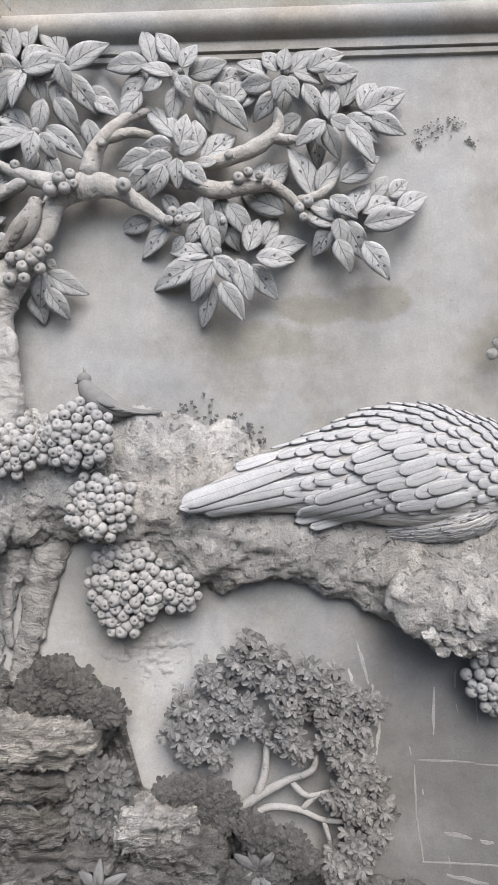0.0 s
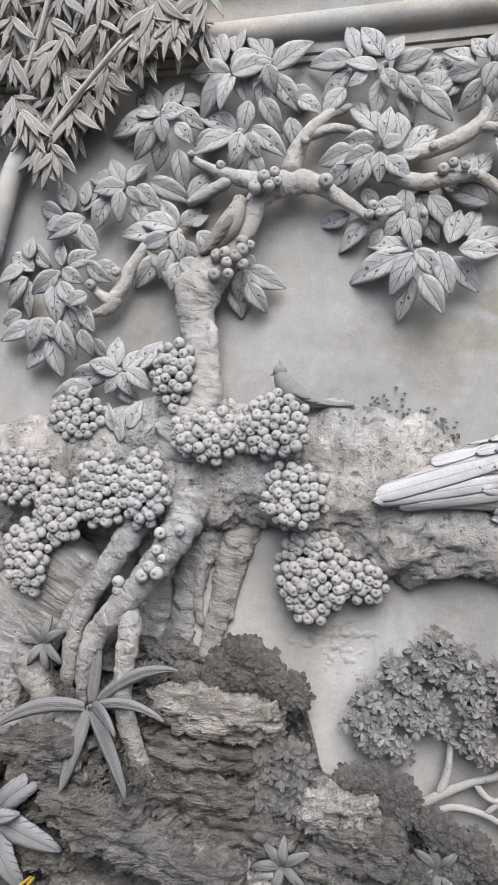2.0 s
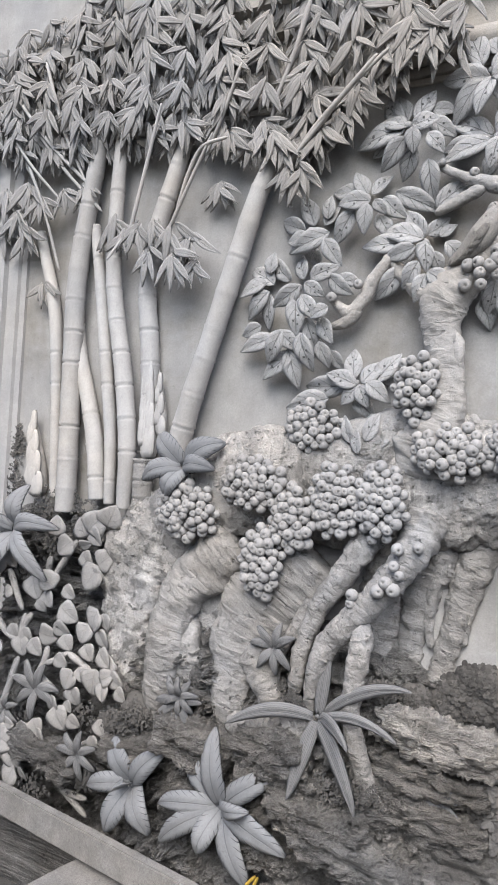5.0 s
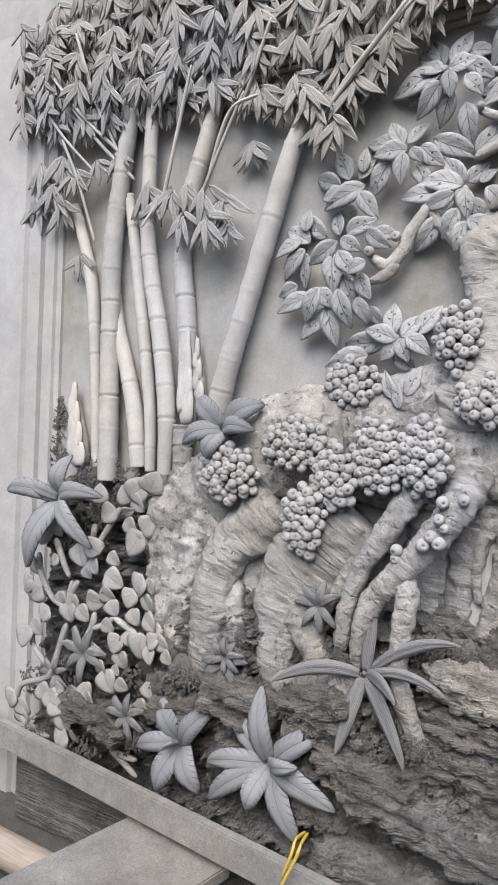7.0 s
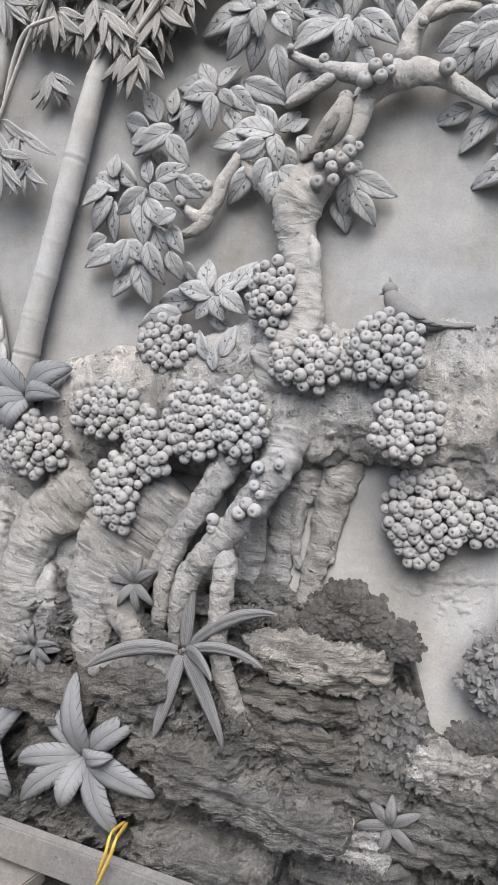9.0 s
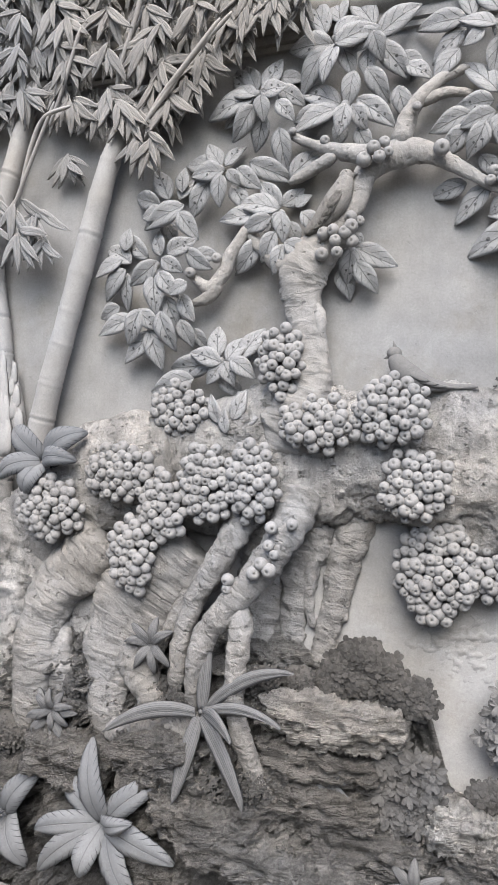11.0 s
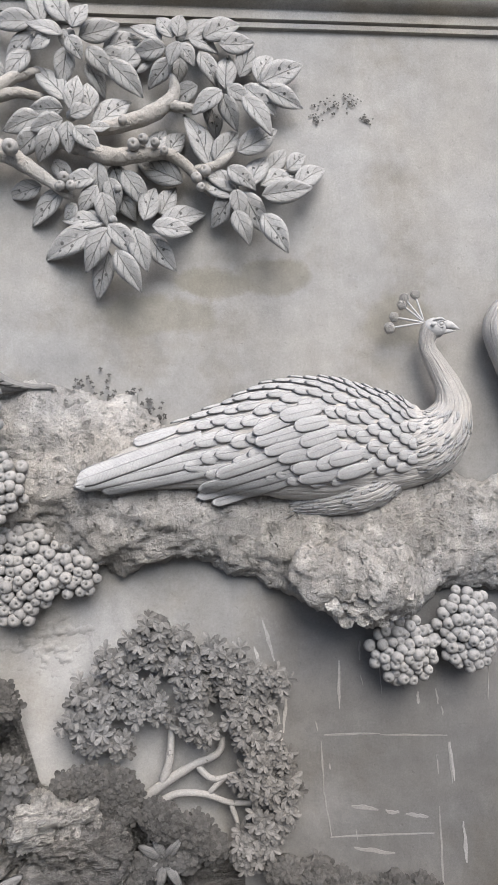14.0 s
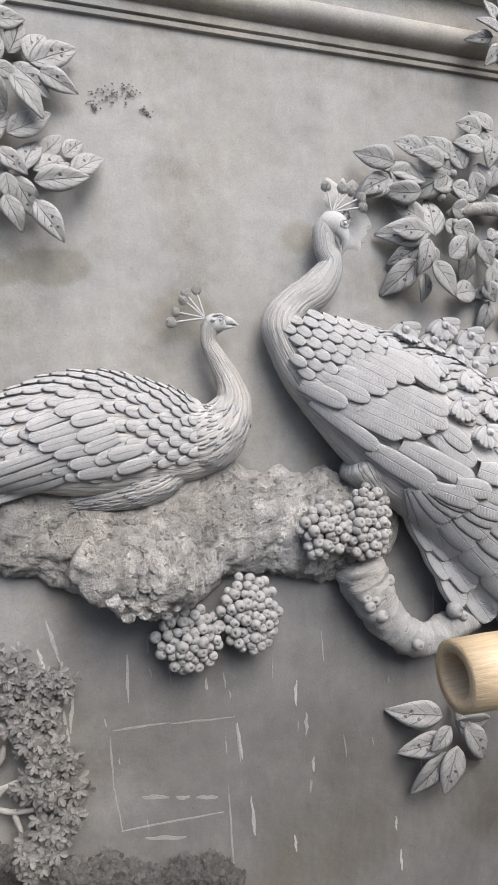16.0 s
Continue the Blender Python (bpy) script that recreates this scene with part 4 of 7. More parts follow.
leaf_spray(tree, (-1.031, 1.902), [
    (-1.013, 1.925, 106, 0.075, 1), (-1.061, 1.928, 135, 0.093, 0), (-1.126, 1.952, 82, 0.057, 0), (-1.116, 1.920, 144, 0.103, 0),
    (-1.128, 1.921, -159, 0.090, 1), (-1.115, 1.889, -142, 0.101, 1), (-1.109, 1.881, -99, 0.090, 1), (-1.013, 1.898, -145, 0.089, 2),
    (-0.993, 1.906, -39, 0.059, 2), (-1.018, 1.865, -92, 0.095, 2), (-1.002, 1.872, -58, 0.076, 2), (-0.978, 1.918, 22, 0.074, 2),
    (-0.929, 1.919, -36, 0.077, 2), (-0.916, 1.920, -10, 0.063, 1), (-0.925, 1.838, -153, 0.055, 2), (-0.956, 1.812, -62, 0.072, 1),
])
leaf_spray(tree, (-1.060, 1.755), [
    (-1.093, 1.764, -161, 0.110, 1), (-1.065, 1.772, -39, 0.072, 2), (-1.055, 1.774, -122, 0.094, 2), (-1.030, 1.717, -145, 0.113, 1),
    (-1.044, 1.726, -72, 0.103, 1), (-0.998, 1.766, -76, 0.098, 2), (-0.996, 1.813, -75, 0.088, 1), (-0.952, 1.747, -71, 0.069, 1),
    (-1.144, 1.798, -158, 0.063, 0), (-0.928, 1.726, -54, 0.060, 0),
])
leaf_spray(tree, (-0.844, 1.636), [
    (-0.849, 1.650, 97, 0.082, 1), (-0.786, 1.644, 53, 0.087, 1), (-0.823, 1.638, 49, 0.072, 1), (-0.834, 1.633, 162, 0.084, 2),
    (-0.866, 1.632, -177, 0.132, 1), (-0.918, 1.592, -169, 0.131, 1), (-0.831, 1.623, -136, 0.060, 2), (-0.825, 1.629, -67, 0.058, 2),
    (-0.803, 1.635, -36, 0.071, 2), (-0.841, 1.599, -47, 0.070, 1), (-0.775, 1.653, -23, 0.036, 0),
])
leaf_spray(tree, (-0.686, 2.000), [
    (-0.684, 2.018, 129, 0.085, 1), (-0.682, 2.026, 40, 0.062, 0), (-0.688, 2.012, 166, 0.112, 1), (-0.734, 2.003, 179, 0.111, 1),
    (-0.679, 1.992, -122, 0.036, 2), (-0.673, 1.989, -89, 0.065, 2), (-0.711, 1.975, -164, 0.089, 1), (-0.730, 1.935, -139, 0.105, 1),
    (-0.690, 1.942, -123, 0.072, 2), (-0.671, 1.911, -113, 0.067, 2), (-0.665, 1.917, -32, 0.072, 2), (-0.658, 1.973, -74, 0.053, 1),
    (-0.630, 1.997, -48, 0.064, 1), (-0.651, 2.021, 39, 0.046, 0), (-0.703, 1.982, -164, 0.078, 2),
])
leaf_spray(tree, (-0.507, 1.893), [
    (-0.496, 1.895, -26, 0.099, 1), (-0.508, 1.893, -100, 0.077, 1), (-0.492, 1.861, -61, 0.083, 1), (-0.535, 1.853, -76, 0.070, 0),
    (-0.503, 1.937, -48, 0.031, 0),
])
rosette(tree, (-0.812, -0.1, 1.444, 0.0930), 3, 40, 110, inner=1)

# ---- leafy branch at the far end and a low spray ----
far_tree = thing("relief_branch", (1.45, -0.04, 1.9), "grey cement relief branch thick with small pointed leaves", "branch")
part("stem", mesh("stem", *tube([
    (1.397, -0.04, 2.005, 0.0144), (1.506, -0.05, 2.025, 0.0176), (1.646, -0.05, 2.018, 0.0238), (1.813, -0.05, 1.960, 0.0307), 
], 14, 0.01, 0.1), M_BARK), far_tree)
leaf_spray(far_tree, (1.38, 2.05), [
    (1.216, 2.090, -154, 0.104, 1), (1.211, 2.108, -6, 0.110, 1), (1.292, 2.060, -176, 0.100, 1), (1.385, 2.105, -156, 0.112, 1),
    (1.353, 2.070, 30, 0.073, 1), (1.409, 2.080, -14, 0.083, 1), (1.312, 1.984, 152, 0.086, 1), (1.347, 1.939, 91, 0.110, 1),
    (1.406, 2.022, -9, 0.070, 1), (1.386, 1.978, -25, 0.054, 1), (1.410, 1.964, -4, 0.082, 1), (1.323, 1.943, -179, 0.137, 1),
    (1.300, 1.940, 174, 0.089, 2), (1.297, 1.911, -147, 0.095, 1), (1.311, 1.914, -109, 0.088, 2), (1.316, 1.894, -51, 0.045, 2),
], 1.2)
leaf_spray(far_tree, (1.42, 1.98), [
    (1.376, 1.876, 39, 0.082, 2), (1.453, 1.938, -80, 0.059, 2), (1.478, 1.918, -58, 0.067, 2), (1.283, 1.863, -136, 0.122, 1),
    (1.311, 1.828, -88, 0.071, 1), (1.320, 1.853, -49, 0.106, 2), (1.408, 1.779, 8, 0.097, 1), (1.477, 1.900, -107, 0.080, 0),
    (1.533, 1.858, -88, 0.087, 1), (1.543, 1.760, -102, 0.090, 0), (1.524, 1.944, 27, 0.039, 1), (1.480, 2.123, -66, 0.073, 1),
    (1.532, 2.117, -45, 0.035, 1), (1.512, 1.814, -54, 0.065, 1),
], 1.2)
leaf_spray(far_tree, (1.42, 2.12), [
    (1.209, 2.119, 162, 0.102, 2), (1.320, 2.171, 162, 0.081, 1), (1.316, 2.089, 162, 0.121, 1), (1.208, 2.092, -150, 0.092, 1),
    (1.287, 2.047, -179, 0.093, 2), (1.391, 2.108, -155, 0.118, 1), (1.409, 2.100, -147, 0.064, 1), (1.494, 2.055, 157, 0.088, 1),
    (1.364, 2.132, 163, 0.084, 2), (1.420, 2.126, 157, 0.074, 1), (1.412, 2.161, 138, 0.091, 1), (1.449, 2.132, 119, 0.084, 1),
    (1.509, 2.189, 169, 0.087, 2), (1.552, 2.255, 132, 0.079, 1), (1.512, 2.248, 169, 0.074, 1), (1.554, 2.226, 176, 0.081, 1),
    (1.534, 2.217, -95, 0.075, 2), (1.563, 2.142, -118, 0.062, 1), (1.508, 2.153, -83, 0.097, 1),
], 1.2)
for spot in [(1.60, -0.06, 2.086, 0.1120), (1.64, -0.06, 1.983, 0.1122), (1.62, -0.06, 1.800, 0.1122), (1.664, -0.06, 2.149, 0.1192), (1.70, -0.06, 1.915, 0.1122)]:
    rosette(far_tree, (spot[0], spot[1] * 0.6, spot[2], spot[3] * 1.08), 5, rng.uniform(0, 90), 360, inner=0, tilt=-3.0)
low_spray = thing("relief_leaf_spray", (1.33, -0.03, 0.75), "grey cement spray of hanging spotted leaves on the wall", "leaves")
part("stem", mesh("stem", *tube([
    (1.381, -0.03, 0.616, 0.0136), (1.380, -0.04, 0.546, 0.0136), (1.406, -0.04, 0.475, 0.0096), 
], 12, 0.01, 0.1), M_BARK), low_spray)
leaf_spray(low_spray, (1.40, 0.545), [
    (1.309, 0.580, 166, 0.146, 1), (1.319, 0.520, -171, 0.134, 1), (1.317, 0.477, -135, 0.136, 1), (1.340, 0.497, -105, 0.127, 2),
    (1.389, 0.541, -55, 0.148, 1), (1.369, 0.563, -17, 0.130, 1), (1.322, 0.557, -138, 0.078, 2),
])
corner_spray = thing("relief_top_leaves", (1.62, -0.08, 2.56), "small grey cement leaves over the cornice bead", "leaves")
part("stem", mesh("stem", *tube([
    (1.615, -0.1, 2.515, 0.0112), (1.706, -0.1, 2.529, 0.0144), (1.831, -0.08, 2.543, 0.0153), 
], 12, 0.01, 0.1), M_BARK), corner_spray)
rosette(corner_spray, [
    (1.587, -0.11, 2.505, 0.0962), 
][0], 6, 90, 200, inner=1)

# ---- the bamboo ----
def culm_mesh(pts, gap=0.105, sheath=False):
    line = glide(pts, 0.006)
    t, n1, n2 = frames(line)
    d = np.r_[0, np.cumsum(np.linalg.norm(np.diff(line[:, :3], axis=0), axis=1))]
    phase = (d + 0.03) % gap
    near = np.minimum(phase, gap - phase)
    r = line[:, 3] * (1 + 0.07 * np.exp(-((near - 0.004) / 0.003) ** 2) - 0.18 * np.exp(-(near / 0.0024) ** 2) + 0.015 * np.cos(phase / gap * 2 * math.pi))
    a = np.arange(16) * 2 * math.pi / 16
    v = line[:, None, :3] + r[:, None, None] * (np.cos(a)[None, :, None] * n1[:, None] + np.sin(a)[None, :, None] * n2[:, None])
    f = grid_faces(len(line), 16, True)
    f += [tuple(range(15, -1, -1)), tuple(range((len(line) - 1) * 16, len(line) * 16))]
    return v.reshape(-1, 3), f


CULMS = [
    [
    (-1.819, -0.05, 1.192, 0.0342), (-1.823, -0.05, 1.453, 0.0333), (-1.830, -0.05, 1.717, 0.0323), (-1.830, -0.05, 1.980, 0.0323), 
    (-1.797, -0.05, 2.235, 0.0288), (-1.749, -0.05, 2.500, 0.0252), (-1.721, -0.05, 2.656, 0.0216), 
],
    [
    (-1.573, -0.06, 1.227, 0.0234), (-1.573, -0.06, 1.420, 0.0288), (-1.603, -0.06, 1.633, 0.0288), (-1.651, -0.06, 1.850, 0.0270), 
    (-1.674, -0.06, 1.996, 0.0252), (-1.681, -0.055, 2.232, 0.0234), (-1.679, -0.05, 2.502, 0.0198), 
],
    [
    (-1.393, -0.05, 1.423, 0.0358), (-1.350, -0.05, 1.593, 0.0340), (-1.304, -0.05, 1.741, 0.0321), (-1.241, -0.05, 1.949, 0.0323), 
    (-1.178, -0.05, 2.161, 0.0289), (-1.130, -0.05, 2.281, 0.0224), 
],
    [
    (-1.702, -0.03, 1.242, 0.0285), (-1.727, -0.03, 1.418, 0.0285), (-1.767, -0.03, 1.568, 0.0266), (-1.816, -0.03, 1.720, 0.0247), 
    (-1.846, -0.03, 1.892, 0.0228), 
],
    [
    (-1.654, -0.03, 1.232, 0.0180), (-1.667, -0.03, 1.456, 0.0198), (-1.713, -0.03, 1.752, 0.0209), (-1.752, -0.03, 1.977, 0.0190), 
    (-1.786, -0.03, 2.148, 0.0171), 
],
    [
    (-1.893, -0.025, 1.231, 0.0180), (-1.913, -0.025, 1.570, 0.0190), (-1.948, -0.025, 1.883, 0.0220), 
    (-2.034, -0.025, 2.147, 0.0180), 
],
    [
    (-1.511, -0.03, 1.404, 0.0255), (-1.529, -0.03, 1.706, 0.0306), (-1.553, -0.035, 1.936, 0.0289), 
    (-1.529, -0.035, 2.109, 0.0288), (-1.482, -0.035, 2.257, 0.0272), (-1.437, -0.035, 2.402, 0.0238), 
],
]
bamboos = []
for pts in CULMS:
    b = thing("bamboo", pts[0][:3], "grey cement relief bamboo culm with ringed joints and hanging leaves", "bamboo", "bamboos of the grove")
    part("culm", mesh("culm", *culm_mesh(pts), M_CULM), b)
    bamboos.append(b)

TWIGS = [
    (0, [
    (-2.115, -0.05, 2.636, 0.0080), (-2.021, -0.05, 2.481, 0.0100), (-1.892, -0.05, 2.326, 0.0095), (-1.747, -0.05, 2.186, 0.0096), 
]), (0, [
    (-1.965, -0.06, 2.682, 0.0080), (-1.895, -0.06, 2.457, 0.0100), (-1.819, -0.06, 2.294, 0.0076), 
]),
    (1, [
    (-1.485, -0.06, 2.463, 0.0072), (-1.536, -0.06, 2.312, 0.0090), (-1.597, -0.06, 2.122, 0.0108), (-1.628, -0.06, 2.035, 0.0096), 
]), (1, [
    (-1.654, -0.06, 2.000, 0.0072), (-1.626, -0.06, 2.071, 0.0076), (-1.587, -0.06, 2.139, 0.0072), 
]),
    (2, [
    (-1.011, -0.07, 2.657, 0.0112), (-1.061, -0.07, 2.527, 0.0096), (-1.114, -0.07, 2.426, 0.0096), (-1.147, -0.06, 2.339, 0.0080), 
]), (2, [
    (-0.814, -0.08, 2.463, 0.0090), (-0.908, -0.08, 2.384, 0.0105), (-1.004, -0.07, 2.313, 0.0112), (-1.078, -0.06, 2.233, 0.0096), 
]),
    (6, [
    (-1.247, -0.06, 2.325, 0.0085), (-1.342, -0.06, 2.319, 0.0085), (-1.397, -0.06, 2.258, 0.0102), (-1.456, -0.05, 2.147, 0.0085), 
]), (5, [
    (-2.022, -0.05, 2.343, 0.0080), (-1.970, -0.05, 2.199, 0.0076), (-1.924, -0.04, 2.004, 0.0080), 
]),
    (0, [
    (-2.140, -0.05, 2.636, 0.0084), (-1.953, -0.06, 2.420, 0.0100), (-1.776, -0.05, 2.253, 0.0095), 
]), (5, [
    (-2.174, -0.05, 2.551, 0.0084), (-2.053, -0.06, 2.379, 0.0080), (-1.927, -0.05, 2.239, 0.0076), 
]), (1, [
    (-1.303, -0.05, 2.352, 0.0068), (-1.392, -0.05, 2.227, 0.0086), (-1.496, -0.05, 2.063, 0.0085), 
]),
    (4, [
    (-1.619, -0.05, 2.561, 0.0072), (-1.660, -0.05, 2.386, 0.0072), (-1.692, -0.05, 2.225, 0.0072), 
]), (6, [
    (-1.216, -0.06, 2.531, 0.0080), (-1.298, -0.06, 2.380, 0.0085), (-1.352, -0.06, 2.312, 0.0086), 
]), (2, [
    (-0.784, -0.08, 2.472, 0.0084), (-0.893, -0.08, 2.397, 0.0090), (-1.009, -0.07, 2.300, 0.0090), (-1.092, -0.07, 2.231, 0.0096), 
]),
]
for k, pts in TWIGS:
    pts = [(x, y - 0.06 * (1 - i / (len(pts) - 1)), z, r * 0.65) for i, (x, y, z, r) in enumerate(pts)]
    part("twig", mesh("twig", *tube(pts, 10, 0.01, 0.06, 1.0), M_CULM), bamboos[k])


def hang(owner, x, y, z, length, count, lean=0.0):
    """A drooping hand of bamboo leaves."""
    for k in range(count):
        ang = -90 + lean + (k - (count - 1) / 2) * rng.uniform(16, 26) + rng.uniform(-8, 8)
        p = (x + rng.uniform(-1, 1) * 0.012, y - 0.004 * (k % 3), z + rng.uniform(-1, 1) * 0.014)
        part("bamboo_leaf", BAMBOO_LEAVES[rng.randrange(3)], owner,
             m=leaf_pose(p, ang, length * rng.uniform(0.68, 1.08), rng.uniform(-8, 8), rng.uniform(-14, 14), rng.uniform(0.85, 1.2)))


# the canopy hangs in uneven tiers between an upper and a lower edge
UPPER_X, UPPER_Z = (-2.26, -2.05, -1.75, -1.2, -0.82, -0.58), (2.80, 2.86, 2.88, 2.86, 2.80, 2.62)
LOWER_X, LOWER_Z = (-2.26, -2.0, -1.7, -1.45, -1.2, -1.05, -0.92, -0.8, -0.58), (2.44, 2.38, 2.38, 2.36, 2.33, 2.26, 2.31, 2.44, 2.50)
z = 2.90
tier = 0
while z > 2.24:
    x = -2.26 + 0.03 * (tier % 2)
    while x < -0.6:
        if np.interp(x, LOWER_X, LOWER_Z) < z < np.interp(x, UPPER_X, UPPER_Z):
            own = int(np.clip((x + 2.3) / 0.26, 0, 6))
            deep = 0.025 + 0.045 * (0.5 + 0.5 * noise.noise(Vector((x * 5, 0, z * 5)))) + (0.025 if z > 2.42 else 0.0)
            hang(bamboos[(5, 0, 4, 1, 6, 2, 2)[own]], x + rng.uniform(-1, 1) * 0.02, -deep, z + rng.uniform(-1, 1) * 0.02, rng.uniform(0.075, 0.10), 4, rng.uniform(-25, 25))
            if (int(x * 37) + 2 * tier) % 4 == 0:
                hang(bamboos[(5, 0, 4, 1, 6, 2, 2)[own]], x, -deep - 0.032, z + 0.02, rng.uniform(0.095, 0.115), 6, rng.uniform(-30, 30))
        x += 0.06
    z -= 0.05
    tier += 1
for k, spots in ((5, [
    (-2.171, -0.06, 2.297, 0.1206), (-2.052, -0.07, 2.300, 0.1206), (-2.097, -0.07, 2.206, 0.1308), (-1.995, -0.07, 2.254, 0.1206), 
    (-2.188, -0.06, 2.177, 0.1105), (-2.061, -0.06, 2.146, 0.1105), (-1.903, -0.06, 2.266, 0.0951), (-1.818, -0.06, 2.275, 0.0955), 
    (-1.986, -0.04, 1.968, 0.0844), 
]),
                 (1, [
    (-1.662, -0.08, 2.149, 0.1118), (-1.563, -0.09, 2.109, 0.1022), (-1.500, -0.09, 2.112, 0.1027), (-1.436, -0.09, 2.089, 0.1061), 
    (-1.380, -0.08, 2.062, 0.1050), (-1.514, -0.09, 2.035, 0.1022), (-1.430, -0.09, 2.012, 0.1087), (-1.361, -0.07, 1.995, 0.0959), 
    (-1.613, -0.08, 2.099, 0.0992), 
]),
                 (2, [
    (-1.124, -0.09, 2.331, 0.1124), (-1.173, -0.08, 2.335, 0.1022), (-1.084, -0.08, 2.313, 0.0962), (-1.023, -0.09, 2.229, 0.0932), 
    (-1.060, -0.08, 2.223, 0.0994), (-0.984, -0.08, 2.320, 0.0902), (-0.906, -0.08, 2.353, 0.0902), (-0.939, -0.08, 2.374, 0.0827), 
    (-1.297, -0.04, 2.219, 0.0851), 
]),
                 (2, [
    (-1.308, -0.04, 2.229, 0.0856), (-0.821, -0.09, 2.495, 0.0926), (-0.761, -0.1, 2.506, 0.0992), (-0.705, -0.1, 2.507, 0.0926), 
    (-0.823, -0.1, 2.563, 0.0926), (-0.734, -0.11, 2.565, 0.0992), (-0.679, -0.1, 2.529, 0.0926), (-0.880, -0.08, 2.424, 0.0994), 
])):
    for x, y, z, s in spots:
        hang(bamboos[k], x, y, z, s * 1.12, 6, rng.uniform(-15, 15))


def shoot(name, base, top, width, label, turns=7):
    """A young bamboo shoot: a cone of overlapping sheaths."""
    a, b = Vector(base), Vector(top)
    ob = thing(name, base, label, "bamboo shoot")
    pts = [(*a.lerp(b, k / 6), width * (1.0, 1.06, 1.0, 0.86, 0.66, 0.4, 0.1)[k]) for k in range(7)]
    part("core", mesh("core", *tube(pts, 18, 0.008, 0.06, 0.9), M_CULM), ob)
    for k in range(turns):
        f = 0.02 + 0.8 * k / turns
        side = -1 if k % 2 else 1
        w = width * (1 - 0.75 * f)
        p = a.lerp(b, f)
        s, e = p + Vector((side * w * 0.5, -w * 0.75, 0)), p + Vector((side * w * 0.35, -w * 0.55, (b - a).length * 0.30))
        part("sheath", strap((s[:], e[:]), w * 0.75, "sheath", M_CULM, 8, 5, 0.004), ob)


shoot("bamboo_shoot", [
    (-1.961, -0.03, 1.227, 0.0000), 
][0][:3], [
    (-2.012, -0.03, 1.522, 0.0000), 
][0][:3], 0.036, "pointed grey cement bamboo shoot wrapped in sheaths")
shoot("bamboo_shoot", [
    (-1.507, -0.035, 1.387, 0.0000), 
][0][:3], [
    (-1.534, -0.035, 1.802, 0.0000), 
][0][:3], 0.028, "tall grey cement bamboo stem in ragged sheaths", 10)
shoot("bamboo_shoot", [
    (-1.466, -0.03, 1.458, 0.0000), 
][0][:3], [
    (-1.491, -0.03, 1.669, 0.0000), 
][0][:3], 0.020, "slim grey cement bamboo shoot beside a sheathed stem", 5)
stump = thing("bamboo_stump", [
    (-1.507, -0.05, 1.254, 0.0000), 
][0][:3], "short cut cement bamboo stump with a hollow top", "bamboo")
part("culm", mesh("culm", *culm_mesh([
    (-1.504, -0.06, 1.242, 0.0307), (-1.505, -0.06, 1.316, 0.0324), (-1.506, -0.06, 1.389, 0.0324), 
], 0.055), M_ROOT), stump)

# ---- rocks and soil under the relief ----
TOP_X, TOP_Z = (-2.13, -2.0, -1.5, -1.2, -0.8, -0.62, -0.40, -0.33, -0.28, -0.10, 0.0, 0.14, 0.2), (1.14, 1.20, 1.18, 1.02, 0.98, 0.92, 0.90, 0.80, 0.62, 0.60, 0.52, 0.45, 0.36)


def rock_face():
    xs, zs = np.arange(-2.12, 0.20, 0.0068), np.linspace(0, 1, 124)
    verts = []
    for s in zs:
        for x in xs:
            top = float(np.interp(x, TOP_X, TOP_Z)) + 0.02 * noise.noise(Vector((x * 14, 5, 0)))
            z = 0.20 + (top - 0.20) * s
            dip = -0.12 if x < -0.5 else 0.03
            q = z - dip * x + 0.035 * noise.noise(Vector((x * 1.7, 0, z * 2)))
            layer = math.floor(q / 0.055)
            fr = q / 0.055 - layer
            chunk = noise.cell(Vector((math.floor(x * 5 + layer * 0.37) + 0.5, layer * 3.1 + 0.5, 0.5)))
            deep = 0.012 + 0.165 * min(1.0, max(0.0, (top - z) / 0.46)) ** 0.7 * float(np.interp(x, (-2.1, -1.55, -1.25, -0.72, -0.45, 0.2), (0.25, 0.32, 1.0, 0.95, 0.25, 0.2)))
            near = float(np.interp(x, (-1.6, -1.3, -0.72, -0.45), (0.6, 1.0, 1.0, 0.55)))
            step = near * (0.035 * chunk + 0.030 * (fr ** 0.5 if fr < 0.85 else (1 - fr) * 5.5)) * min(1, (top - z) * 9)
            crumb = 0.046 * noise.fractal(Vector((x * 21, 1, z * 34)), 0.36, 2.2, 7) * min(1.0, (top - z) * 12)
            ends = min(1.0, (0.20 - x) * 6, (x + 2.13) * 14)
            verts.append((x, -max(0.001, (deep + step + crumb) * ends), z))
    return verts, [tuple(reversed(f)) for f in grid_faces(len(zs), len(xs))]


rocks = thing("rock_bank", (-1.0, 0, 0.2), "grey cement bank of layered rock and crumbled soil", "rocks")
part("layered_rock", mesh("layered_rock", *rock_face(), M_ROCK), rocks)
part("footing", slab_mesh("footing", (-2.10, -0.15, 0.0), (0.22, 0.0, 0.235), M_ROCK), rocks)


